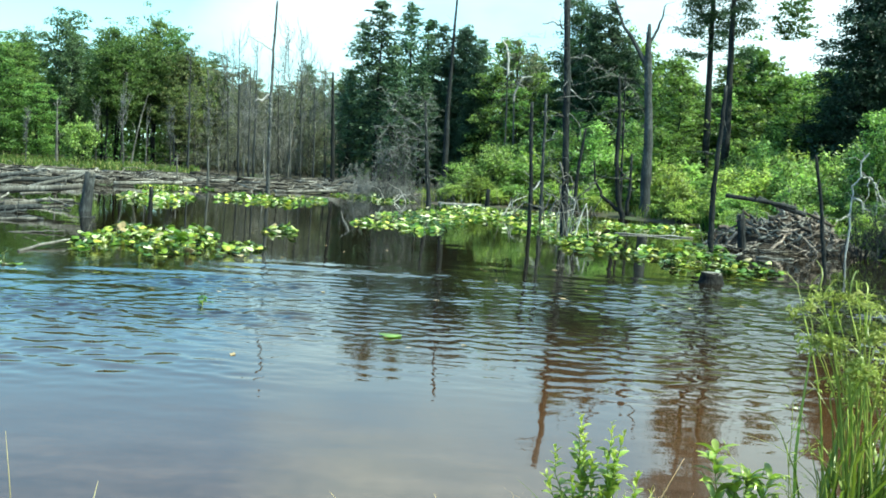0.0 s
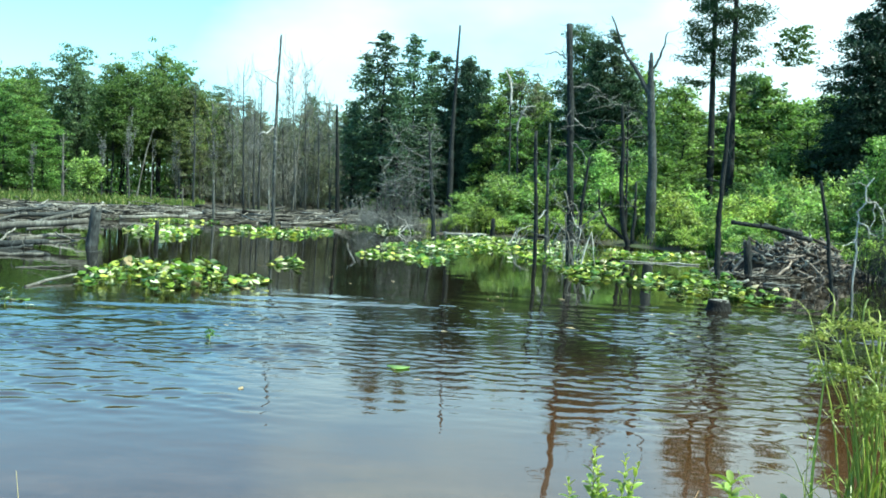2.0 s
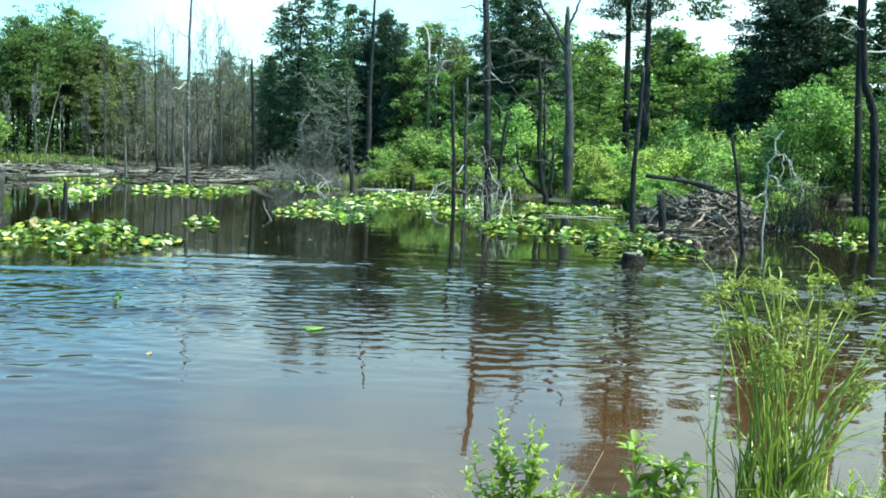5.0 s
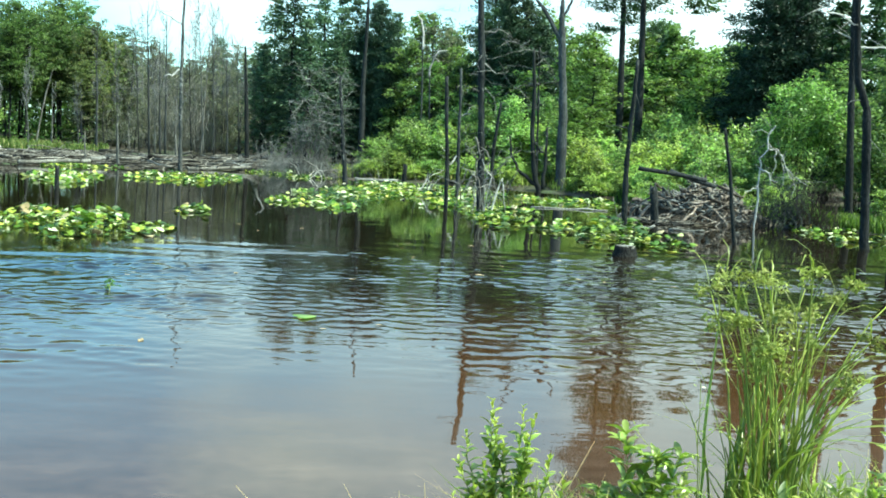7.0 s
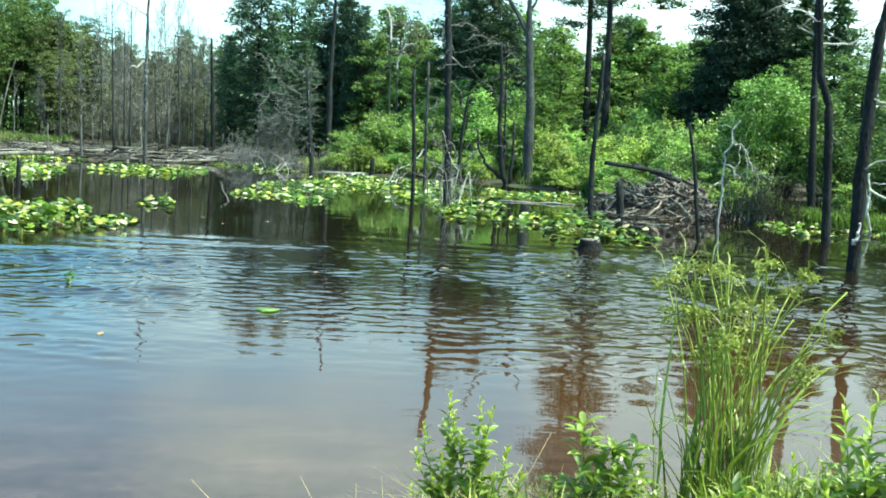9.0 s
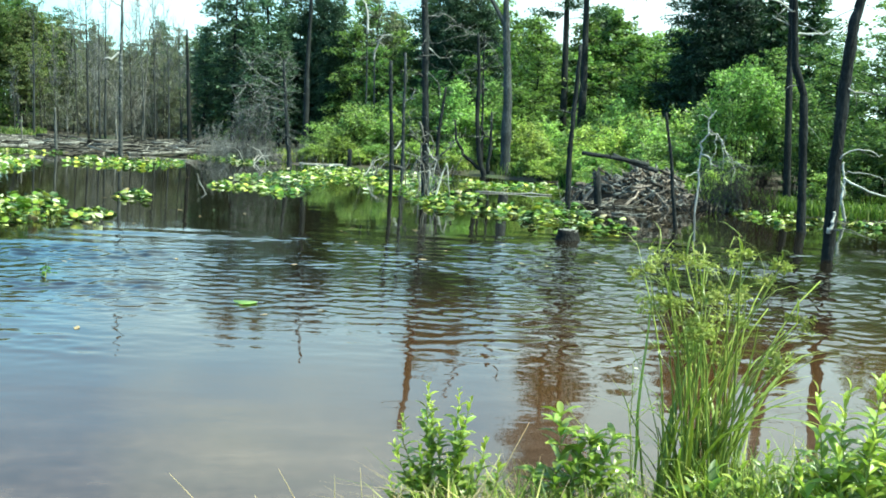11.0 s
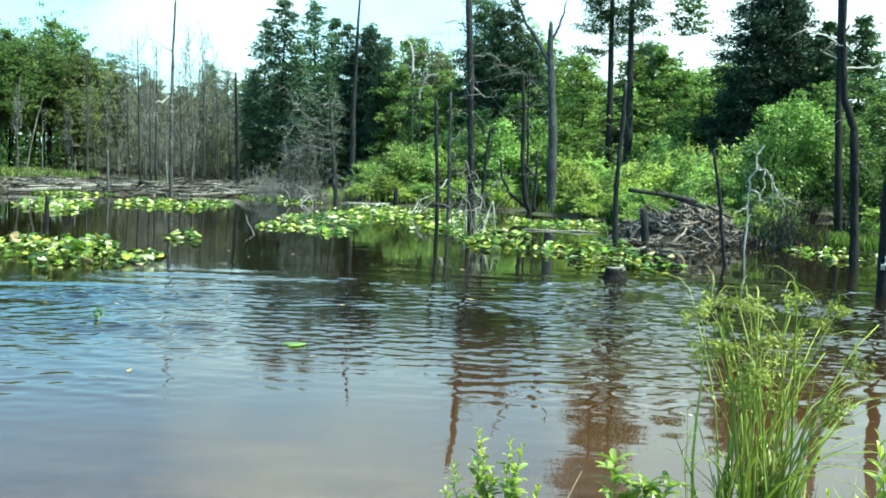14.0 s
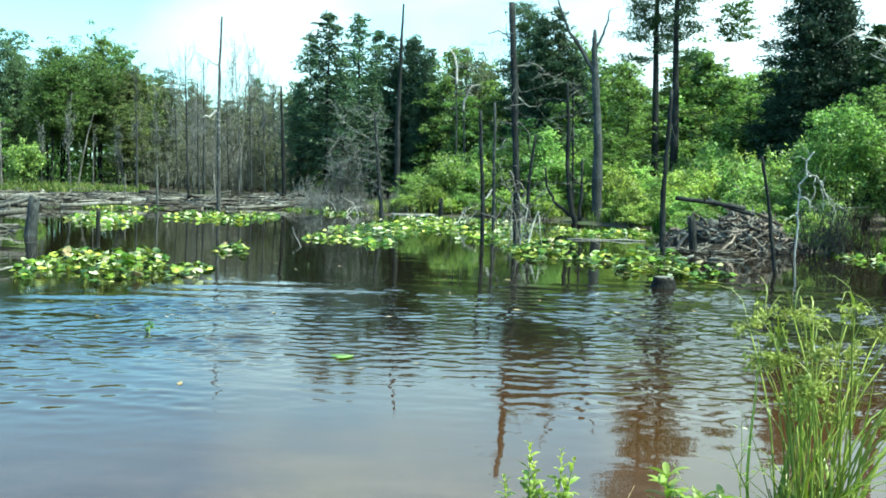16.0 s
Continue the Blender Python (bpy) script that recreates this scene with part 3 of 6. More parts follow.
def bare_tree(seed, h, w, twigs=150, bark=GREYBARK, clear=0.1, label="bare grey dead tree in the drowned woods", name="dead_tree", haze=0, tint=OLIVE):
    rng = np.random.default_rng(seed)
    tree = thing(name, (0, 0, 0), label, "tree", "dead trees")
    r0 = 0.0065 * h + 0.012
    spine = crooked(rng, (0, 0, -0.3), (rng.normal() * 0.2, rng.normal() * 0.2, h), 9, 0.12)
    part("trunk", Geo().tube(spine, [r0 * (1 - 0.9 * k / 8) for k in range(9)], 7).mesh("trunk", bark), tree)
    wood, ends = Geo(), []
    for i in range(twigs):
        k = clear + (0.98 - clear) * rng.uniform()
        j = min(int(k * 8), 7)
        foot = spine[j] + (spine[j + 1] - spine[j]) * (k * 8 - j)
        a = rng.uniform(0, 2 * math.pi)
        reach = 0.5 * w * (1.05 - 0.75 * k) * rng.uniform(0.4, 1.2)
        tip = foot + np.array([math.cos(a) * reach, math.sin(a) * reach, reach * rng.uniform(-0.35, 0.5)])
        line = crooked(rng, foot, tip, 4, 0.07)
        wood.tube(line, [0.017, 0.012, 0.008, 0.004], 3)
        for s in range(2):
            q = line[rng.integers(1, 4)]
            e = q + unit(rng.normal(size=3)) * reach * 0.35
            wood.tube([q, (q + e) / 2 + rng.normal(size=3) * 0.03, e], [0.007, 0.005, 0.003], 3)
            ends.append(e)
    tagged(part("twig_tangle", wood.mesh("twig_tangle", TWIG), tree, "tangle of fine bare twigs"), kind="stuff")
    if haze:
        e = np.array([p for p in ends if p[2] < 0.62 * h])
        pos = e[rng.integers(0, len(e), haze)] + rng.normal(size=(haze, 3)) * 0.16
        part("crown", quads("crown", leaves(rng, pos, 0.14, 0.07), tint), tree, "sparse dying foliage")
    return tree


def shrub(seed, h, w, count=2600, leaf=0.13, material=BRIGHT, label="bright green leafy shrub by the water", name="shrub", stems=9, low=0.10):
    rng = np.random.default_rng(seed)
    bush = thing(name, (0, 0, 0), label, "shrub", "shrubs on the bank")
    wood = Geo()
    for i in range(stems):
        a, r = i * 2.4, rng.uniform(0.1, 0.5) * w
        tip = np.array([math.cos(a) * r, math.sin(a) * r, h * rng.uniform(0.6, 0.95) * (1 - 0.5 * (2 * r / w) ** 2)])
        line = crooked(rng, (math.cos(a) * 0.06 * w, math.sin(a) * 0.06 * w, -0.15), tip, 6, 0.08)
        wood.tube(line, [0.022 * (1 - 0.13 * k) for k in range(6)], 4)
    tagged(part("branchwork", wood.mesh("branchwork", BARK), bush), kind="stuff")
    cs, ss = [], []
    for i in range(60):
        a, rise, r = i * 2.4 + rng.uniform(-0.4, 0.4), math.sqrt(rng.uniform(0.02, 1.0)), rng.uniform(0.62, 1.12)
        out = math.sqrt(max(0.0, 1 - rise * rise)) * 0.5 * w * r
        cs.append((math.cos(a) * out, math.sin(a) * out, h * (low + (0.90 - low) * rise) * r))
        ss.append(rng.uniform(0.05, 0.13) * (w + h) / 2)
    pos, way = tufts(rng, np.array(cs), np.array(ss), int(count * 0.78), 0.85)
    pos[:, 2] = np.maximum(pos[:, 2], 0.03)
    foliage = [leaves(rng, pos, leaf, leaf * 0.6, face=way)]
    for i in range(46):
        foot = np.array(cs[i]) * rng.uniform(0.8, 1.0)
        rise = np.array([rng.normal() * 0.10, rng.normal() * 0.10, rng.uniform(0.14, 0.30)]) * min(h, 2.4)
        q = foot + rise * rng.uniform(0.1, 1.0, (max(6, count // 150), 1))
        out = unit(rng.normal(size=q.shape) * np.array([1, 1, 0.3]) + np.array([0, 0, 0.45]))
        foliage.append(leaves(rng, q + out * leaf * 0.5, leaf * 1.05, leaf * 0.5, up=0.5, along=out))
    part("foliage", quads("foliage", np.concatenate(foliage), material), bush)
    return bush


def stand(models, rows, tall, wide, seed):
    """Plants the models in turn at rows of (x, y, height, width); tall, wide: the models' own size."""
    rng = random.Random(seed)
    slots = {id(m): [] for m in models}
    for i, (x, y, h, w) in enumerate(rows):
        m = models[i % len(models)]
        z = float(land_height(x, y))
        slots[id(m)].append(pose(x, y, max(z, -0.05), 0, 0, rng.uniform(0, 360)) @ Matrix.Diagonal((w / wide, w / wide, max(h - z, 0.5) / tall, 1)))
    for m in models:
        places = slots[id(m)]
        for p in places[1:]:
            copy_thing(m, p)
        m.matrix_basis = places[0]


# broadleaf woods beyond the old dam
LEFT_WOOD = [(-32.2, 68.8, 9.8, 4.6), (-33.1, 72.8, 10.2, 4.2), (-29.1, 68.0, 8.3, 3.4), (-32.0, 77.7, 9.7, 3.8),
             (-31.5, 63.5, 8.0, 4.0), (-35.5, 66.0, 9.5, 4.6), (-28.3, 64.0, 7.4, 3.2), (-26.0, 65.0, 5.6, 2.8), (-29.4, 70.5, 8.6, 3.2)]
LEFT_BACK = [(-41.0, 80.0, 9.6, 4.8), (-37.2, 84.1, 8.9, 4.6), (-34.7, 87.3, 9.8, 4.6), (-32.1, 89.4, 10.7, 4.7), (-29.3, 89.3, 10.3, 4.6),
             (-27.6, 90.9, 11.0, 4.7), (-24.7, 90.7, 10.6, 4.6), (-21.5, 89.0, 9.4, 4.4)]
MID_WOOD = [(3.3, 69.9, 10.8, 3.2), (4.6, 69.8, 10.9, 3.2), (2.4, 61.9, 8.2, 3.2), (3.6, 57.9, 6.5, 3.0), (5.6, 63.7, 8.1, 3.2), (11.3, 65.0, 11.0, 3.4),
            (13.1, 66.7, 9.8, 3.4), (13.2, 62.6, 8.5, 3.0), (14.8, 64.3, 8.6, 3.0), (8.0, 69.5, 9.9, 3.8), (5.8, 75.8, 10.6, 3.8)]
RIGHT_WOOD = [(21.4, 75.0, 12.2, 4.4), (23.5, 76.4, 9.8, 3.6), (17.8, 63.5, 8.4, 3.6), (18.2, 57.2, 7.7, 3.8), (19.9, 58.7, 8.3, 3.8), (15.5, 51.7, 5.9, 3.0),
              (15.6, 57.9, 7.0, 3.0), (22.4, 62.1, 9.1, 4.0), (15.8, 47.4, 5.1, 2.6), (24.0, 52.0, 9.0, 4.2), (10.1, 53.1, 6.7, 3.2), (10.8, 50.9, 6.0, 3.2), (12.0, 54.6, 5.8, 2.8), (8.5, 54.4, 6.0, 3.0), (6.7, 51.6, 5.0, 2.8), (9.6, 47.1, 4.2, 2.6), (5.1, 59.8, 6.8, 3.0),
              (17.2, 59.6, 9.7, 3.8), (17.7, 57.4, 7.9, 3.8), (17.9, 54.2, 7.5, 3.8), (17.9, 51.0, 7.6, 3.6), (17.9, 48.9, 7.2, 3.4), (15.3, 47.6, 7.0, 3.2), (15.6, 45.4, 6.0, 3.0), (16.5, 61.9, 9.6, 3.6), (12.7, 58.7, 8.9, 3.4), (12.0, 62.9, 9.7, 3.4)]
MID_BACK = [(-6.0, 86.0, 9.6, 4.4), (-2.5, 84.0, 10.4, 4.4), (0.6, 80.0, 9.8, 4.2), (2.4, 76.0, 9.4, 4.0), (6.8, 80.0, 10.2, 4.2), (9.6, 76.0, 9.8, 4.2), (12.0, 79.0, 10.4, 4.2),
            (14.6, 74.0, 9.6, 4.0), (16.6, 78.0, 10.0, 4.2), (18.4, 71.0, 8.8, 4.0), (10.4, 69.0, 8.6, 3.6), (15.8, 69.0, 8.4, 3.8), (25.8, 68.0, 9.8, 4.4), (28.0, 60.0, 9.6, 4.4), (20.4, 66.0, 9.0, 4.0)]
LEAFY = dict(limbs=64, count=7600, leaf=0.185, flat=0.5)
stand([broadleaf(s, 10, 4, clear=0.08, material=FRESH, label="fresh green maple leafy to the ground beyond the dam", **LEAFY) for s in (15, 16, 17)],
      LEFT_WOOD, 10, 4, 10)
stand([broadleaf(28, 10, 4, clear=0.46, material=FRESH, label="fresh green maple with a high crown beyond the dam", **LEAFY)], [(-23.6, 70.6, 8.9, 3.0), (-21.9, 76.2, 9.9, 2.6)], 10, 4, 17)
stand([broadleaf(s, 10, 4, clear=0.34, material=DUSTY, bark=GREYBARK, label="tall dusty grey-green tree beyond the dam", **LEAFY) for s in (24, 25)],
      [(-28.5, 74.7, 11.6, 3.6), (-27.2, 73.2, 10.0, 2.4), (-26.3, 77.6, 10.6, 3.0), (-33.8, 81.0, 10.6, 3.4), (-19.0, 80.5, 9.7, 2.6), (-11.8, 83.1, 9.5, 2.3), (-9.8, 83.4, 8.4, 2.1), (-8.0, 79.6, 8.9, 2.2)], 10, 4, 15)
stand([broadleaf(s, 10, 4, clear=0.40, material=LAYERED, label="tall maple with bare dark bole beyond the dam", **LEAFY) for s in (18, 19)],
      [(-24.9, 76.4, 10.9, 3.2), (-23.2, 72.4, 9.5, 3.2), (-22.7, 78.8, 12.2, 3.8), (-20.9, 77.4, 11.0, 2.8), (-21.6, 74.4, 9.0, 2.8)]
      # the last four are added behind the others to shade the bole space
      + [r for r in LEFT_BACK if -33 < r[0] < -24] + [(-24.5, 83.0, 8.4, 3.8), (-21.4, 83.5, 8.0, 3.6), (-27.2, 84.0, 8.4, 3.8), (-23.2, 88.0, 8.6, 3.8)], 10, 4, 14)
stand([broadleaf(s, 10, 4, clear=0.38, material=TAWNY, bark=GREYBARK, label="yellowing thin maple at the edge of the drowned woods", **LEAFY) for s in (26, 27)],
      [(-19.6, 73.4, 9.4, 2.8), (-18.0, 73.9, 8.6, 2.6), (-18.7, 69.5, 6.6, 2.6), (-17.2, 77.0, 7.8, 2.4)], 10, 4, 16)
RIGHT_BACK = [(17.4, 60.0, 9.8, 2.8), (16.9, 62.0, 8.9, 2.2), (19.7, 63.0, 8.8, 2.4)]
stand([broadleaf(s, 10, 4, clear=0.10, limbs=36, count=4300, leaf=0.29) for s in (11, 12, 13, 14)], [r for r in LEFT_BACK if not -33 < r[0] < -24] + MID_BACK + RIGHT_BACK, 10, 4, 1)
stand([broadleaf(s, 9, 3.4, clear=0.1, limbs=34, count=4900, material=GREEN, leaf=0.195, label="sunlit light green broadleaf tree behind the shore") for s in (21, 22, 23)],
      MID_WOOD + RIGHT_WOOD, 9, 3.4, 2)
# right bank saplings: their shade is put into the darker leaf colour
RIGHT_BANK = [(16.8, 36.5, 5.6, 3.0), (22.7, 44.6, 7.8, 3.6), (19.2, 35.6, 6.0, 3.0), (21.8, 34.3, 7.6, 3.4), (17.6, 33.0, 5.2, 2.6), (17.6, 29.6, 5.4, 2.6), (19.0, 27.8, 5.6, 2.8), (25.5, 40.0, 9.0, 4.2)]
stand([broadleaf(s, 9, 3.4, clear=0.1, limbs=40, count=6400, material=LAYERED, leaf=0.16, label="broadleaf sapling on the far pond bank, shade put into its darker green") for s in (29, 30)], RIGHT_BANK, 9, 3.4, 18)

# drowned grey stand
DEAD_ROWS = [(-17.2, 76.1, 7.8, 2.4), (-15.4, 72.4, 9.8, 1.8), (-14.4, 74.6, 9.6, 2.0), (-11.6, 71.0, 10.7, 1.8), (-11.0, 75.1, 10.6, 1.8), (-15.0, 68.4, 6.5, 2.2),
             (-14.1, 70.6, 7.3, 2.4), (-13.2, 72.8, 7.3, 2.4), (-13.2, 78.9, 8.5, 2.4), (-10.1, 75.3, 7.8, 2.4), (-8.3, 69.5, 6.3, 2.4), (-7.6, 71.6, 6.8, 2.4),
             (-6.6, 67.7, 5.1, 2.2), (-15.9, 68.2, 5.5, 2.2), (-17.7, 71.8, 6.4, 2.4), (-9.9, 77.4, 5.9, 2.4), (-12.0, 66.5, 5.0, 2.0), (-9.6, 66.8, 5.6, 2.0)]
stand([bare_tree(s, 8, 2.3, 110, haze=620, bark=ASH) for s in (31, 32, 33)], DEAD_ROWS, 8, 2.3, 3)
DYING = [(-18.2, 79.9, 8.4, 2.8), (-16.9, 84.3, 8.6, 3.2), (-13.9, 84.8, 7.8, 3.4),
         (-19.4, 74.0, 7.4, 3.0), (-5.6, 80.0, 8.2, 3.0), (-15.4, 81.0, 7.0, 3.0), (-12.2, 80.0, 6.0, 3.0), (-10.8, 78.5, 6.6, 3.0), (-16.5, 74.0, 8.4, 2.4), (-15.8, 76.0, 8.8, 2.2),
         (-14.9, 78.0, 7.8, 2.1), (-11.0, 74.0, 8.2, 2.2), (-9.3, 76.0, 8.5, 2.1), (-10.7, 80.0, 7.2, 2.2), (-13.7, 82.0, 7.3, 2.7), (-8.4, 80.0, 7.3, 2.2),
         (-17.0, 84.0, 7.6, 3.2), (-15.2, 84.0, 7.2, 3.2), (-18.7, 80.0, 8.0, 2.6), (-12.1, 78.0, 6.5, 2.6), (3.8, 63.0, 9.9, 3.3), (5.3, 66.0, 9.9, 2.2)]
stand([broadleaf(s, 8.5, 3.0, clear=0.05, limbs=34, count=5200, leaf=0.15, material=OLIVE, bark=GREYBARK, label="half-dead grey-green tree in the drowned woods") for s in (41, 42)], DYING, 8.5, 3.0, 4)

GREY_BACK = [(-20.0 + 0.72 * i + 0.9 * math.sin(i * 2.3), 90.0 + 3.5 * math.sin(i * 1.7), 7.4 + 0.9 * math.sin(i * 3.1), 3.6) for i in range(22)]
stand([broadleaf(s, 8.0, 3.6, clear=0.03, limbs=30, count=2600, leaf=0.27, material=OLIVE, bark=GREYBARK, label="dim grey-green tree deep in the drowned woods") for s in (44, 45)], GREY_BACK, 8.0, 3.6, 9)

# spruces of the far point, and the dark firs to the right
SPRUCES = [(-4.8, 65.8, 12.0, 4.6), (-3.1, 69.9, 12.6, 4.2), (-6.4, 71.7, 11.4, 3.4), (-1.8, 72.0, 11.9, 3.6), (-0.8, 68.0, 11.0, 3.4), (0.6, 66.0, 10.8, 3.6),
           (1.8, 68.0, 10.3, 3.2), (-3.7, 63.9, 9.0, 3.2), (-6.7, 67.7, 7.7, 2.8), (8.5, 57.3, 11.4, 3.4), (10.1, 61.1, 10.1, 2.8), (8.5, 65.4, 11.6, 3.4),
           (6.6, 59.5, 9.5, 2.8), (-1.9, 63.4, 7.4, 3.0)]
stand([conifer(s, 11, 4.2) for s in (51, 52, 53, 54)], SPRUCES, 11, 3.7, 5)
FIRS = [(7.6, 57.0, 10.7, 2.9), (6.7, 59.0, 8.8, 2.6), (8.9, 59.0, 10.2, 2.5), (0.5, 65.0, 10.3, 2.9), (1.3, 63.0, 9.0, 2.3), (-0.3, 67.0, 9.0, 2.4),
        (17.7, 42.5, 12.6, 3.8), (16.9, 43.4, 10.2, 3.6), (16.3, 43.9, 6.4, 2.6), (16.9, 42.2, 7.6, 3.0), (19.0, 44.6, 10.4, 3.2), (17.7, 63.6, 9.8, 3.2), (9.5, 57.3, 8.7, 3.4)]
stand([conifer(s, 10.5, 4.6, material=FIRDARK, dens=4.2, spray=0.21, full=0.45, ragged=0.4, label="very dark dense fir behind the shrubs", name="fir_tree") for s in (61, 62)], FIRS, 10.5, 4.2, 6)
YOUNG = [(19.0, 41.0, 8.4, 3.2), (20.8, 41.6, 8.8, 3.2), (21.5, 47.4, 8.6, 3.4), (24.0, 37.0, 8.6, 3.4), (19.8, 50.0, 8.0, 3.0)]
stand([conifer(s, 9, 3.4, material=PINE, dens=1.2, label="green young spruce beyond the shore shrubs") for s in (63, 64)], YOUNG, 9, 3.2, 8)

# shrubs along the shore
BRUSH = [(1.0, 50.0, 2.0, 1.9), (2.2, 48.9, 2.8, 2.3), (3.3, 48.9, 2.4, 2.3), (4.6, 48.8, 2.2, 2.3), (6.1, 49.6, 2.7, 2.4), (7.6, 51.4, 2.5, 2.4),
         (8.1, 49.3, 1.9, 2.0), (10.3, 48.9, 2.8, 2.6), (10.8, 46.7, 2.7, 2.3), (10.3, 44.9, 2.0, 2.0), (12.1, 44.3, 2.8, 2.2), (11.9, 40.3, 2.8, 2.2),
         (12.2, 38.1, 2.5, 2.2), (12.3, 35.9, 2.6, 2.2), (13.2, 35.6, 2.8, 2.2), (14.1, 50.0, 4.1, 2.8), (14.3, 45.8, 4.0, 2.7), (14.4, 41.5, 2.9, 2.3),
         (14.8, 39.3, 2.8, 2.1)]
BRUSH_2 = [(0.5, 49.0, 2.0, 1.8), (5.8, 53.7, 3.9, 2.6), (7.5, 55.5, 4.1, 2.7), (11.8, 38.3, 3.1, 2.2), (11.9, 35.1, 2.7, 2.0), (12.4, 33.8, 2.8, 1.9),
           (11.0, 41.5, 2.3, 2.1), (12.5, 31.7, 2.1, 1.8), (13.2, 32.4, 3.4, 2.2), (-22.3, 62.1, 3.3, 2.6), (10.9, 30.8, 1.8, 1.8), (11.4, 33.2, 2.4, 2.0), (2.4, 53.0, 3.2, 2.4),
           (4.4, 52.6, 3.6, 2.8)]
BRUSH_3 = [(1.4, 47.2, 1.3, 1.8), (3.0, 46.9, 1.1, 1.6), (5.0, 46.4, 1.3, 1.8), (6.8, 46.6, 1.5, 1.9), (9.2, 43.9, 1.4, 1.6), (9.9, 40.6, 1.2, 1.5), (10.4, 38.4, 1.4, 1.7), (10.2, 35.6, 1.3, 1.7),
           (10.6, 33.6, 1.2, 1.6), (9.4, 31.6, 1.0, 1.5), (10.6, 29.4, 1.2, 1.6), (12.2, 29.2, 1.6, 1.7), (11.6, 28.4, 1.0, 1.3), (14.4, 27.0, 1.2, 1.5), (16.2, 25.2, 1.4, 1.6)]
EDGE_BRUSH = [(0.2, 46.9, 0.9, 1.2), (2.2, 46.2, 0.8, 1.1), (4.0, 46.0, 0.9, 1.2), (5.8, 45.6, 1.0, 1.3), (6.3, 44.4, 0.8, 1.0), (8.9, 42.3, 0.9, 1.2), (9.3, 41.0, 1.6, 1.8), (9.0, 39.4, 0.9, 1.2),
         (9.5, 37.2, 1.1, 1.3), (10.9, 40.0, 2.2, 2.2), (11.0, 36.6, 2.2, 2.0), (9.6, 34.4, 0.8, 1.2), (9.9, 32.4, 0.9, 1.2), (8.8, 46.8, 1.6, 1.7), (9.6, 46.0, 2.3, 2.0), (13.4, 43.6, 3.2, 2.4), (13.0, 39.0, 3.0, 2.2),
              (4.9, 51.8, 3.6, 2.6), (6.1, 50.7, 3.2, 2.6), (7.3, 50.5, 3.5, 2.4), (8.2, 48.4, 2.9, 2.4), (8.9, 46.2, 2.7, 2.2), (9.4, 44.1, 2.3, 2.0), (4.2, 49.9, 2.7, 2.4)]
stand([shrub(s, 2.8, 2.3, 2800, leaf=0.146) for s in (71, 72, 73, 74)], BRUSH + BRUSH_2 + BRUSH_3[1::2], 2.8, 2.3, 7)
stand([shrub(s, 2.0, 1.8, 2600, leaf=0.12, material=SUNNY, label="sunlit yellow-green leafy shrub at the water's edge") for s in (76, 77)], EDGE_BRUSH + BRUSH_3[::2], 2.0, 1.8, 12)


# brush below them, with the shade held in the same darker leaves
BANK_BRUSH = [(14.6, 29.6, 3.4, 2.2), (15.2, 28.8, 2.5, 1.8), (15.6, 27.2, 2.5, 2.0), (16.4, 26.2, 2.8, 2.2), (17.6, 25.6, 3.0, 2.4)]
stand([shrub(s, 2.8, 2.3, 3400, leaf=0.13, material=LAYERED, label="leafy shrub under taller trees, shade put into its dull green") for s in (79, 80)], BANK_BRUSH, 2.8, 2.3, 19)
TALL_BRUSH = [(5.6, 49.7, 3.6, 2.8), (6.8, 48.6, 4.0, 2.8), (8.5, 49.3, 4.2, 2.8), (9.4, 47.1, 3.6, 2.6)]
stand([shrub(78, 4.4, 2.8, 5200, leaf=0.13, stems=14, label="tall pale green leafy shrub behind the shore")], TALL_BRUSH, 4.4, 2.8, 13)
stand([shrub(75, 4.3, 3.4, 9500, leaf=0.115, stems=16, low=0.34, material=GREEN, label="large rounded dense green shrub on the shore")], [(13.2, 30.4, 4.4, 3.2)], 4.3, 3.4, 11)


def far_woods():
    """Woods that close the view behind the trees one can tell apart."""
    rng = np.random.default_rng(5)
    k = 460
    a = np.radians(rng.uniform(-44, 52, k))
    d = rng.uniform(96, 128, k)
    h = rng.uniform(6.0, 9.4, k)
    wood, pos = Geo(), []
    for i in range(k):
        x, y = d[i] * math.sin(a[i]), d[i] * math.cos(a[i])
        wood.tube([(x, y, 0), (x + rng.normal() * 0.2, y, h[i] * 0.95)], [0.14, 0.03], 5)
        n = 130
        z = rng.uniform(0.12, 1.0, n)
        r = 2.3 * np.sqrt(rng.uniform(0, 1, n)) * (1.05 - 0.8 * z ** 2)
        t = rng.uniform(0, 2 * math.pi, n)
        pos.append(np.stack([x + r * np.cos(t), y + r * np.sin(t), z * h[i]], 1))
    woods = thing("far_woods", (0, 0, 0), "dense green woods closing the view behind the pond", "woods", kind="stuff")
    part("trunks", wood.mesh("trunks", BARK), woods)
    part("crowns", quads("crowns", leaves(rng, np.concatenate(pos), 0.62, 0.46), MAPLE), woods)


far_woods()


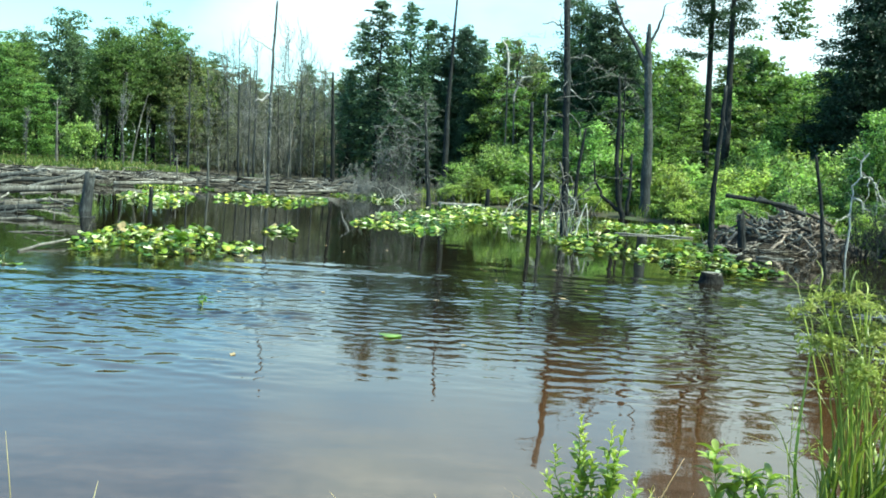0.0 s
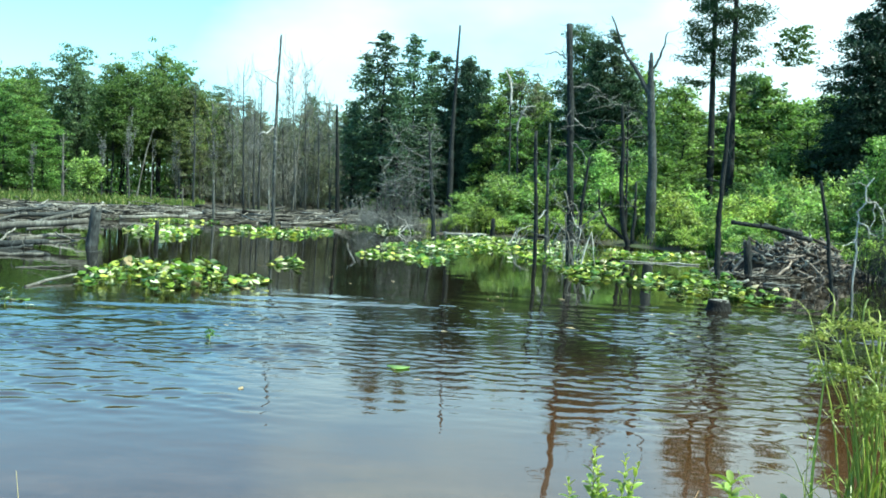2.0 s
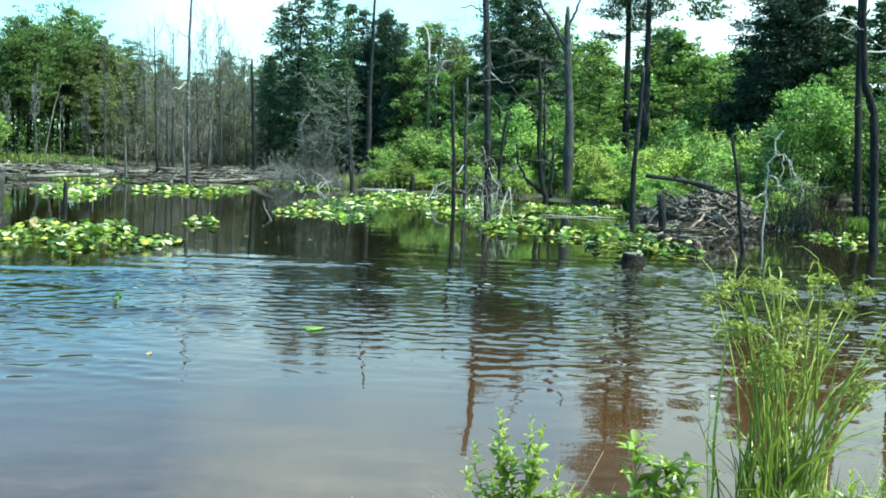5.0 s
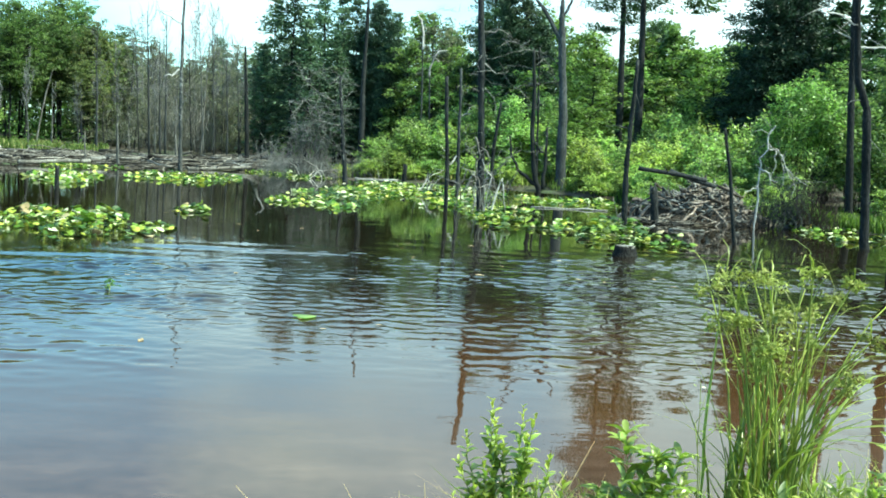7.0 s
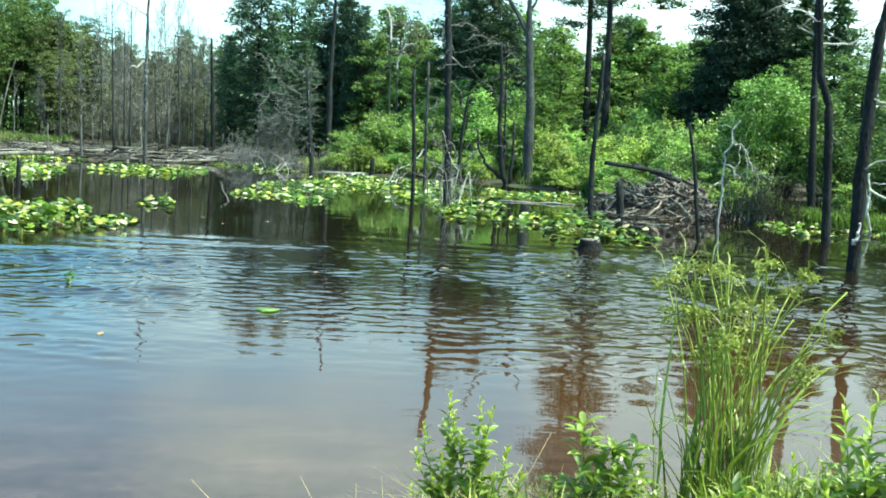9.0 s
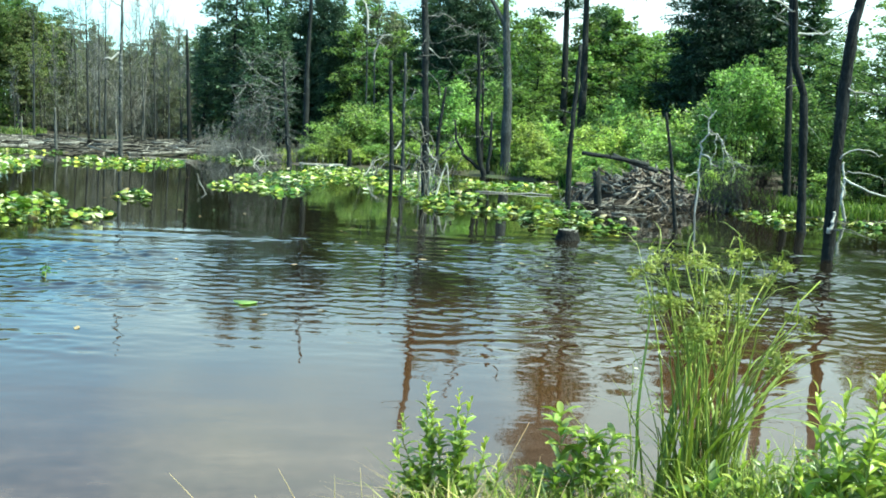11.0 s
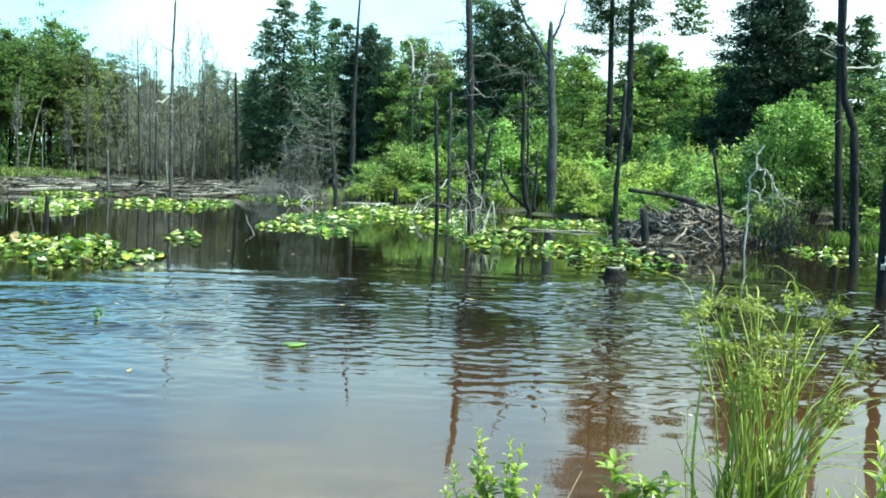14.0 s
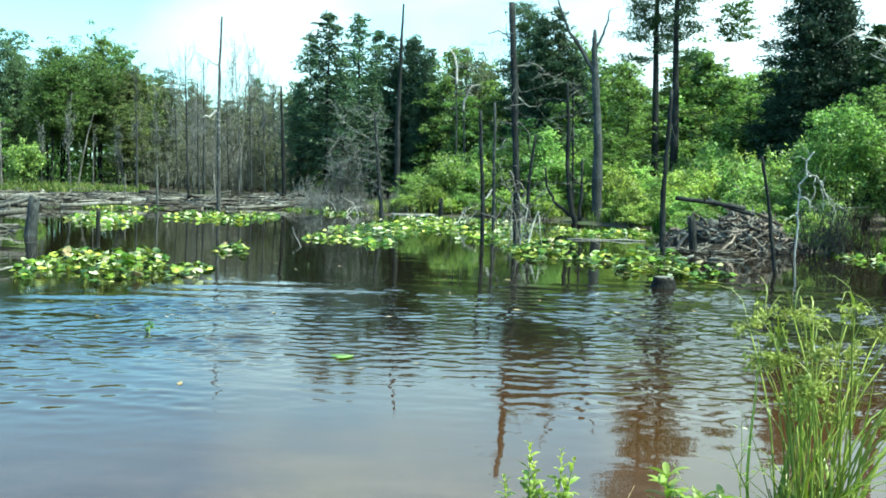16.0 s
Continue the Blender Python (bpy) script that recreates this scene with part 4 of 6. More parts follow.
def understorey():
    """Dim undergrowth and saplings that fill the foot of the woods."""
    rng = np.random.default_rng(8)
    pos = []
    for i in range(620):
        a = math.radians(rng.uniform(-30, 34))
        d = rng.uniform(66, 96) if a < 0.02 else rng.uniform(58, 90)
        x, y = d * math.sin(a), d * math.cos(a)
        z = float(land_height(x, y))
        west = -17.5 < x < -6.5
        h, w = rng.uniform(2.4, 6.4) if west else rng.uniform(1.0, 3.2), rng.uniform(0.7, 1.5)
        n = 300 if west else ((150 if d > 84 else 10) if x < -17.5 else 90)
        p = rng.normal(size=(n, 3)) * np.array([w * 0.5, w * 0.5, h * 0.28]) + np.array([x, y, z + h * 0.45])
        pos.append(p[p[:, 2] > z])
    pos = np.concatenate(pos)
    west = (pos[:, 0] < -6.5) & (pos[:, 0] > -17.5)
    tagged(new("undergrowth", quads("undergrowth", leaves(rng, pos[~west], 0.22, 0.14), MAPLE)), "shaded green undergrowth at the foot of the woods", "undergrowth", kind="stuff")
    tagged(new("undergrowth", quads("undergrowth", leaves(rng, pos[west], 0.55, 0.03, 0.2, np.tile([0.0, 0.0, 1.0], (int(west.sum()), 1))), TWIGGY)), "grey-brown brushy undergrowth in the drowned woods", "undergrowth", kind="stuff")


understorey()


# ---- standing dead trunks, poles and stumps ----
def snag(name, label, spine, r0, r1, branches=(), bark=BARK, branch_bark=None, category="dead tree", sides=10, seed=1, twigs=0):
    """A dead trunk along spine (world points) with branches (points, thick, thin)."""
    rng = np.random.default_rng(seed)
    base = Vector((spine[0][0], spine[0][1], max(0.0, spine[0][2])))
    ob = thing(name, base, label, category, "dead trees")
    pts = []
    for a, b in zip(spine, spine[1:]):
        pts += list(crooked(rng, a, b, 9, 0.025))[:-1]
    pts.append(np.array(spine[-1], float))
    n = len(pts)
    radii = [(r0 + (r1 - r0) * i / (n - 1)) * (1.25 if i == 0 else 1.0) * rng.uniform(0.9, 1.1) for i in range(n)]
    local = [Vector(p) - base for p in pts]
    part("trunk", Geo().tube(local, radii, sides, rng, 0.11).mesh("trunk", bark), ob)
    limbs = []
    for line, thick, thin in branches:
        fine = []
        for a, b in zip(line, line[1:]):
            fine += list(crooked(rng, a, b, 5, 0.07))[:-1]
        fine.append(np.array(line[-1], float))
        limbs += [Vector(p) - base for p in fine]
        m = len(fine)
        part("branch", Geo().tube([Vector(p) - base for p in fine], [thick + (thin - thick) * i / (m - 1) for i in range(m)], 6).mesh("branch", branch_bark or bark), ob)
    if twigs:
        wood = Geo()
        for i in range(twigs):
            q = limbs[rng.integers(0, len(limbs))] if limbs and i % 3 else local[rng.integers(n // 3, n)]
            e = q + Vector(unit(rng.normal(size=3) * (1, 1, 0.5))) * rng.uniform(0.25, 0.9)
            wood.tube([q, (q + e) / 2 + Vector(rng.normal(size=3) * 0.06), e], [0.012, 0.008, 0.004], 3)
        tagged(part("twig_tangle", wood.mesh("twig_tangle", TWIG), ob), kind="stuff")
    return ob


snag("dead_tree", "tall slim grey snag standing in the water before the dam", [(-8.25, 47.13, -0.4), (-8.32, 47.1, 4.4), (-8.31, 47.1, 6.5), (-8.23, 47.12, 8.7)], 0.095, 0.04,
     [([(-8.31, 47.1, 6.4), (-8.8, 47.0, 6.75), (-9.46, 46.9, 7.04)], 0.04, 0.012), ([(-8.32, 47.1, 4.5), (-8.7, 47.0, 4.15), (-9.06, 47.0, 4.1)], 0.06, 0.03),
      ([(-8.3, 47.1, 6.2), (-7.9, 47.0, 6.25)], 0.025, 0.01), ([(-8.3, 47.1, 3.0), (-8.0, 47.0, 3.3)], 0.02, 0.008)], FLECKED, PALE, seed=2, twigs=6)
snag("dead_tree", "dark bare snag at the end of the old dam", [(-6.89, 61.6, -0.2), (-7.1, 61.6, 4.0), (-7.24, 61.6, 6.9)], 0.15, 0.05, bark=BARK, seed=3, twigs=26)
snag("dead_tree", "tall dark bare trunk on the far shore", [(-0.2, 54.86, -0.2), (-0.26, 54.83, 4.9), (-0.11, 54.83, 10.8)], 0.17, 0.05, bark=BARK, seed=4, twigs=10)
snag("dead_tree", "tilted grey dead tree with a broken tangled crown", [(-0.77, 44.16, -0.3), (-1.0, 44.1, 2.2), (-1.19, 44.1, 4.4)], 0.11, 0.05,
     [([(-1.19, 44.1, 4.2), (-0.95, 44.1, 4.75)], 0.026, 0.009), ([(-1.1, 44.1, 3.2), (-2.0, 44.0, 3.6), (-2.6, 44.0, 4.1), (-3.1, 44.0, 4.9)], 0.026, 0.009),
      ([(-1.05, 44.1, 2.7), (-2.1, 44.1, 2.9), (-2.7, 44.0, 3.3), (-3.28, 44.0, 3.2)], 0.024, 0.008), ([(-1.0, 44.1, 2.3), (-1.9, 44.2, 2.5), (-2.8, 44.0, 2.0), (-3.2, 44.0, 1.5)], 0.022, 0.007),
      ([(-2.0, 44.0, 3.6), (-2.3, 43.8, 2.9), (-2.2, 43.8, 2.2), (-2.5, 43.8, 1.6)], 0.016, 0.006), ([(-2.1, 44.1, 2.9), (-1.7, 43.9, 2.2), (-1.8, 43.9, 1.4)], 0.016, 0.006),
      ([(-2.6, 44.0, 4.1), (-2.2, 44.0, 4.5), (-1.8, 44.0, 4.4)], 0.014, 0.005), ([(-2.7, 44.0, 3.3), (-3.0, 43.9, 2.6), (-2.9, 43.9, 1.9)], 0.014, 0.005)], GREYBARK, WOOD, seed=5, twigs=300)
snag("dead_tree", "thin dark pole of a drowned tree in the water", [(2.25, 27.72, -0.5), (2.2, 27.7, 1.5), (2.09, 27.71, 3.54)], 0.06, 0.045, bark=BARK, seed=6, twigs=3)
snag("dead_tree", "thin grey drowned trunk among lily pads", [(3.06, 33.3, -0.4), (3.0, 33.3, 2.0), (2.96, 33.3, 4.2)], 0.06, 0.04,
     [([(3.0, 33.3, 1.4), (2.7, 33.2, 1.1), (2.6, 33.1, 0.3)], 0.03, 0.012), ([(2.98, 33.3, 2.6), (3.3, 33.2, 3.0)], 0.02, 0.008)], GREYBARK, PALE, seed=7, twigs=14)
snag("dead_tree", "thick broken-topped snag with bleached roots in the water", [(3.12, 26.87, -0.5), (2.97, 26.86, 2.64), (2.75, 26.89, 6.3)], 0.11, 0.08,
     [([(2.78, 26.88, 5.4), (2.5, 26.9, 5.55), (2.16, 26.94, 5.5)], 0.03, 0.012), ([(2.85, 26.9, 4.6), (3.3, 26.8, 4.75), (3.7, 26.8, 4.5)], 0.025, 0.008),
      ([(2.9, 26.9, 3.9), (3.3, 26.7, 3.6), (3.6, 26.7, 3.7)], 0.02, 0.007), ([(2.92, 26.9, 3.3), (3.25, 26.7, 3.0), (3.3, 26.7, 2.5)], 0.018, 0.006),
      ([(2.84, 26.75, 1.95), (2.98, 26.6, 1.5), (2.9, 26.5, 1.1), (3.02, 26.45, 0.5), (2.95, 26.4, -0.1)], 0.028, 0.012),
      ([(3.0, 26.7, 1.2), (3.3, 26.6, 1.05), (3.42, 26.5, 0.6), (3.2, 26.4, 0.2), (3.45, 26.3, -0.1)], 0.024, 0.01),
      ([(2.9, 26.7, 0.9), (2.65, 26.6, 1.1), (2.45, 26.5, 0.6), (2.3, 26.4, -0.1)], 0.02, 0.009),
      ([(3.1, 26.7, 0.8), (3.6, 26.5, 1.3), (3.9, 26.5, 1.75)], 0.018, 0.006),
      ([(3.0, 26.8, 1.7), (3.25, 26.6, 1.4), (3.15, 26.5, 0.9), (3.3, 26.4, -0.1)], 0.022, 0.009), ([(2.95, 26.8, 1.4), (2.6, 26.6, 1.6), (2.55, 26.5, 2.1)], 0.016, 0.006)], BARK, WOOD, seed=8, twigs=70)
snag("dead_tree", "slanting thin dark pole on the far shore", [(5.13, 41.62, -0.3), (5.2, 41.64, 1.84), (5.39, 41.62, 3.56)], 0.085, 0.05, bark=BARK, seed=9, twigs=4)
snag("dead_tree", "crooked dark dead tree with an upswept limb on the shore", [(7.5, 43.1, -0.3), (7.2, 43.15, 0.6), (6.98, 43.2, 2.4), (6.98, 43.2, 4.3), (6.86, 43.22, 5.9)], 0.13, 0.05,
     [([(7.45, 43.1, 0.15), (7.0, 43.2, 0.45), (6.45, 43.3, 0.9), (6.15, 43.3, 1.5), (6.05, 43.3, 2.3)], 0.10, 0.035), ([(7.55, 43.1, 0.1), (7.62, 43.1, 1.2), (7.58, 43.1, 2.7)], 0.09, 0.04),
      ([(7.0, 43.2, 2.2), (7.35, 43.1, 1.7), (7.58, 43.1, 1.6)], 0.04, 0.03)], BARK, seed=10, twigs=46)
snag("forked_dead_tree", "thick grey dead trunk forking into two bare limbs", [(8.32, 43.2, -0.2), (8.22, 43.2, 3.6), (7.99, 43.2, 6.7), (7.93, 43.2, 7.6), (7.92, 43.2, 8.1)], 0.24, 0.06,
     [([(8.02, 43.2, 6.2), (7.4, 43.3, 7.3), (6.81, 43.4, 8.2), (6.23, 43.5, 9.6)], 0.11, 0.03), ([(7.94, 43.2, 7.3), (8.2, 43.2, 7.75), (8.4, 43.1, 8.3), (8.55, 43.1, 8.95)], 0.07, 0.025),
      ([(8.1, 43.2, 5.2), (7.5, 43.3, 5.7), (6.9, 43.4, 5.6)], 0.035, 0.01), ([(6.81, 43.4, 8.2), (6.5, 43.4, 8.9), (6.4, 43.4, 9.3)], 0.04, 0.012)], GREYBARK, seed=11, twigs=14)
snag("dead_tree", "thin dark dead tree with bleached bare limbs on the shore", [(7.52, 44.5, 0.0), (7.42, 44.5, 3.0), (7.3, 44.5, 6.1)], 0.06, 0.03,
     [([(7.3, 44.5, 5.95), (6.6, 44.4, 6.0), (5.9, 44.3, 5.78), (5.1, 44.2, 5.5)], 0.022, 0.006), ([(7.32, 44.5, 5.8), (7.9, 44.4, 5.2), (8.3, 44.4, 4.2)], 0.018, 0.006),
      ([(6.6, 44.4, 6.0), (6.2, 44.4, 6.35), (5.8, 44.3, 6.3)], 0.02, 0.006), ([(7.36, 44.5, 4.6), (6.7, 44.4, 4.5), (5.9, 44.3, 4.1)], 0.025, 0.007), ([(7.4, 44.5, 3.6), (6.9, 44.4, 3.9), (6.5, 44.4, 4.4)], 0.02, 0.006)], BARK, WOOD, seed=72, twigs=90)
snag("dead_tree", "slim dark leaning trunk rising from the lily pads", [(6.16, 23.7, -0.5), (6.11, 23.75, 1.2), (6.14, 23.75, 2.3), (6.20, 23.73, 3.9)], 0.075, 0.04, bark=BARK, seed=12, twigs=3)
snag("dead_tree", "dark twin trunk on the grassy shore", [(13.72, 28.03, -0.2), (13.52, 28.18, 3.6), (13.41, 28.23, 6.0), (13.3, 28.3, 9.8)], 0.11, 0.06,
     [([(13.45, 28.2, 5.2), (12.9, 28.3, 5.5)], 0.025, 0.01)], BARK, PALE, seed=13, twigs=10)
snag("dead_tree", "kinked dark trunk standing in the water with bare twigs", [(10.49, 20.54, -0.6), (10.38, 20.65, 1.43), (10.28, 20.7, 2.9), (10.08, 20.8, 3.55), (9.97, 20.84, 4.84), (9.9, 20.9, 8.6)], 0.10, 0.055,
     [([(10.0, 20.8, 4.1), (10.6, 20.7, 4.15), (11.1, 20.6, 4.4)], 0.025, 0.008), ([(9.98, 20.8, 4.6), (9.5, 20.8, 4.8), (9.1, 20.8, 4.95)], 0.025, 0.008)], BARK, PALE, seed=14, twigs=12)
snag("dead_tree", "dark thick leaning trunk rising out of the water", [(8.30, 15.34, -0.6), (8.29, 15.39, 1.69), (8.35, 15.36, 3.55), (8.45, 15.32, 4.2), (8.75, 15.3, 7.5)], 0.105, 0.06,
     [([(8.3, 15.3, 1.6), (8.65, 15.2, 1.75), (8.95, 15.2, 1.7)], 0.014, 0.006), ([(8.33, 15.3, 2.7), (8.7, 15.2, 2.6)], 0.014, 0.006),
      ([(8.20, 15.24, 0.42), (8.24, 15.22, 0.6), (8.27, 15.26, 0.76)], 0.035, 0.02)], BARK, PALE, seed=15, twigs=8)
snag("dead_tree", "thin dark leaning pole beside the beaver lodge", [(7.47, 19.94, -0.4), (7.3, 20.0, 1.1), (7.11, 20.11, 2.32)], 0.045, 0.03, bark=BARK, seed=16)
snag("dead_tree", "white leaning dead birch at the wood's edge", [(-20.15, 64.93, 0.3), (-19.63, 65.09, 3.5), (-19.23, 65.21, 5.15)], 0.055, 0.02,
     [([(-19.8, 65.0, 2.6), (-20.1, 65.0, 3.3)], 0.025, 0.01)], WOOD, seed=17)
snag("dead_tree", "thin dead tree with broken white limbs", [(2.83, 55.9, 0.2), (2.93, 55.9, 3.4), (2.83, 55.9, 6.8), (2.84, 55.9, 7.51), (2.71, 55.91, 8.21), (2.45, 55.92, 8.66)], 0.05, 0.02,
     [([(2.84, 55.84, 6.8), (2.85, 55.84, 7.51), (2.71, 55.85, 8.21), (2.45, 55.86, 8.66)], 0.06, 0.035), ([(2.49, 55.92, 8.64), (3.58, 55.86, 8.98), (4.68, 55.78, 8.89)], 0.035, 0.012), ([(2.71, 55.91, 8.11), (3.02, 55.89, 7.92)], 0.035, 0.012)], GREYBARK, PALE, seed=70, twigs=26)
snag("dead_tree", "thin dead tree with a crooked white top", [(3.22, 54.88, 0.2), (3.32, 54.88, 2.67), (3.22, 54.88, 5.34), (3.23, 54.88, 5.84), (3.37, 54.87, 6.34), (3.63, 54.85, 6.68)], 0.05, 0.02,
     [([(3.22, 54.82, 5.34), (3.23, 54.82, 5.84), (3.37, 54.81, 6.34), (3.63, 54.79, 6.68)], 0.06, 0.035), ([(3.63, 54.85, 6.68), (4.14, 54.82, 6.78)], 0.035, 0.012), ([(3.37, 54.87, 6.34), (3.74, 54.85, 6.05)], 0.035, 0.012)], GREYBARK, PALE, seed=71, twigs=26)
snag("dead_tree", "pale slender dead trunk in the drowned woods", [(-10.2, 65.2, 0.2), (-10.04, 65.21, 4.0), (-9.84, 65.24, 7.3)], 0.06, 0.02, bark=WOOD, seed=18, twigs=14)


def bare_pole(seed, foot, top, r, label, bark=ASH, twigs=26, low=0.4):
    """A slender dead tree: a straight thin trunk with steep fine twigs towards its top."""
    rng = np.random.default_rng(seed)
    foot, top = np.array(foot), np.array(top)
    ob = thing("dead_tree", tuple(foot), label, "dead tree", "dead trees")
    spine = crooked(rng, (0, 0, -0.3), top - foot, 10, 0.05)
    part("trunk", Geo().tube(spine, [r * (1 - 0.8 * k / 9) for k in range(10)], 7).mesh("trunk", bark), ob)
    wood, h = Geo(), top[2] - foot[2]
    for i in range(twigs):
        k = rng.uniform(low, 0.97) * 9
        j = min(int(k), 8)
        q = spine[j] + (spine[j + 1] - spine[j]) * (k - j)
        a, reach = rng.uniform(0, 2 * math.pi), h * rng.uniform(0.04, 0.13)
        e = q + np.array([math.cos(a) * reach * 0.6, math.sin(a) * reach * 0.6, reach * rng.uniform(0.5, 1.5)])
        m = (q + e) / 2 + np.array([math.cos(a), math.sin(a), -0.3]) * 0.12 * reach
        wood.tube([q, m, e], [0.016, 0.011, 0.005], 3)
        for _ in range(2):
            s = e + np.array([rng.normal() * 0.2, rng.normal() * 0.2, rng.uniform(0.1, 0.6)]) * reach
            wood.tube([m, (m + s) / 2, s], [0.008, 0.006, 0.003], 3)
    tagged(part("twig_tangle", wood.mesh("twig_tangle", TWIG), ob, "fine bare upright twigs"), kind="stuff")


POLES = [((-22.8, 59.8, 0.2), (-22.9, 59.8, 4.3), 0.11, 2), ((-19.9, 62.9, 0.4), (-20.1, 62.9, 5.7), 0.08, 0), ((-18.4, 62.3, 0.4), (-18.4, 62.3, 3.9), 0.05, 2),
         ((-16.7, 61.8, 0.4), (-16.8, 61.7, 4.4), 0.05, 0), ((-15.5, 61.1, 0.3), (-15.6, 61.0, 7.7), 0.1, 1), ((-13.8, 64.5, 0.4), (-14.2, 64.4, 8.2), 0.07, 0),
         ((-12.6, 61.7, 0.4), (-12.9, 61.6, 8.6), 0.1, 1), ((-12.2, 62.8, 0.4), (-12.4, 62.8, 7.2), 0.1, 1), ((-12.3, 64.8, 0.4), (-12.4, 64.8, 8.8), 0.11, 1),
         ((-10.9, 61.0, 0.4), (-11.0, 61.0, 3.6), 0.06, 2), ((-9.7, 63.2, 0.4), (-10.3, 63.2, 9.9), 0.08, 0), ((-9.4, 65.3, 0.4), (-9.8, 65.3, 9.7), 0.08, 0),
         ((-9.2, 67.4, 0.4), (-9.4, 67.3, 9.2), 0.06, 0), ((-8.2, 62.4, 0.4), (-8.4, 62.4, 6.2), 0.08, 1), ((-7.9, 65.5, 0.4), (-8.2, 65.5, 7.6), 0.06, 0),
         ((-13.5, 60.5, 0.4), (-13.6, 60.5, 2.7), 0.05, 2), ((-13.1, 65.7, 0.4), (-13.2, 65.7, 6.0), 0.07, 0), ((-11.1, 67.1, 0.4), (-11.4, 67.0, 7.4), 0.08, 1),
         ((-21.8, 63.4, 0.4), (-21.9, 63.3, 4.3), 0.06, 0), ((-23.6, 57.3, 0.3), (-23.6, 57.3, 3.3), 0.06, 0), ((-15.2, 65.2, 0.4), (-15.5, 65.2, 6.6), 0.07, 0)]
for i, (foot, top, r, kind) in enumerate(POLES):
    look_of, bark = (("pale slender dead trunk among the drowned trees", ASH), ("dark slender dead trunk in the drowned woods", GREYBARK), ("whitish thin bare trunk at the wood's edge", WOOD))[kind]
    bare_pole(300 + i, foot, top, r * (0.62, 0.8, 1.0)[kind], look_of, bark, (44, 34, 10)[kind])

snag("pole", "short grey dead pole in the water by the dam", [(-11.1, 47.65, -0.4), (-11.2, 47.61, 1.95)], 0.075, 0.04, bark=ASH, seed=19)
snag("pole", "short pale broken stake at the dam", [(-12.5, 47.4, -0.4), (-12.55, 47.42, 1.5)], 0.05, 0.03, bark=WOOD, seed=20)


def stump(name, label, x, y, z0, h, r, lean=(0.0, 0.0), bark=BARK, top=WOOD, seed=1, jag=0.06):
    rng = np.random.default_rng(seed)
    ob = thing(name, (x, y, 0), label, "stump")
    g = Geo()
    hs = [z0, 0.0, 0.25 * h, 0.6 * h, h]
    rs = [1.35, 1.18, 1.06, 0.98, 0.95]
    g.tube([(lean[0] * k / h, lean[1] * k / h, k) for k in hs], [r * q for q in rs], 16, rng, 0.07)
    for k in range(16):
        g.v[-1 - k] = g.v[-1 - k] + Vector((0, 0, rng.uniform(-jag, jag)))
    part("bole", g.mesh("bole", bark), ob)
    c = Geo()
    c.tube([(lean[0], lean[1], h - jag - 0.02), (lean[0], lean[1], h + 0.004), (lean[0], lean[1], h + 0.012)], [r * 0.93, r * 0.88, r * 0.6], 16, rng, 0.06)
    part("cut_face", c.mesh("cut_face", top), ob, "weathered pale broken top")
    return ob


stump("stump", "dark wet low stump with a pale top in the water", 4.40, 16.8, -0.4, 0.17, 0.185, bark=WETBARK, seed=3, jag=0.015)
stump("stump", "upright weathered grey stump standing in the water", -9.06, 25.6, -0.5, 0.98, 0.135, (0.1, 0.0), GREYBARK, WOOD, seed=4, jag=0.1)
stump("stump", "small dark stump on the far shore", 1.79, 45.6, -0.2, 0.72, 0.10, seed=5, jag=0.12)
stump("stump", "thin dark stub among the lily pads", -8.61, 29.72, -0.4, 0.54, 0.06, seed=6, jag=0.05)
stump("stump", "dark broken stump beside the beaver lodge", 7.42, 25.6, -0.3, 0.92, 0.095, (-0.1, 0.0), seed=7, jag=0.12)


# ---- the living pines with thin high crowns ----
def tall_pine(seed, spine, r0, low, reach, label, boughs=16):
    rng = np.random.default_rng(seed)
    base = Vector(spine[0])
    tree = thing("pine_tree", base, label, "tree", "trees round the pond")
    pts = [Vector(p) - base for p in spine]
    top = pts[-1].z
    wood, cs = Geo().tube(pts, [r0 * (1 - 0.7 * i / (len(pts) - 1)) for i in range(len(pts))], 10, rng, 0.05), []
    for i in range(boughs):
        z = low + (top - low) * (i + rng.uniform(0, 0.7)) / boughs
        a = i * 2.4 + rng.uniform(-0.4, 0.4)
        r = reach * rng.uniform(0.5, 1.1) * (1.1 - 0.55 * (z - low) / (top - low))
        foot = np.array([0, 0, z])
        for p, q in zip(pts, pts[1:]):
            if p.z <= z <= q.z:
                foot = np.array(p + (q - p) * ((z - p.z) / (q.z - p.z)))
        tip = foot + np.array([math.cos(a) * r, math.sin(a) * r, rng.uniform(-0.35, 0.45) * r])
        line = crooked(rng, foot, tip, 6, 0.1)
        wood.tube(line, [0.022 * (1 - 0.14 * k) for k in range(6)], 4)
        for k in range(3, 6):
            for _ in range(2):
                c = line[k] + rng.normal(size=3) * np.array([0.25, 0.25, 0.14])
                n = rng.integers(40, 95) if z < 13.0 else rng.integers(110, 190)
                cs.append(c + rng.normal(size=(n, 3)) * np.array([0.27, 0.27, 0.10]) * (1.0 if z < 13.0 else 1.6))
    part("trunk", wood.mesh("trunk", BARK), tree)
    part("crown", quads("crown", leaves(rng, np.concatenate(cs), 0.19, 0.06, 0.5), PINE), tree)
    return tree


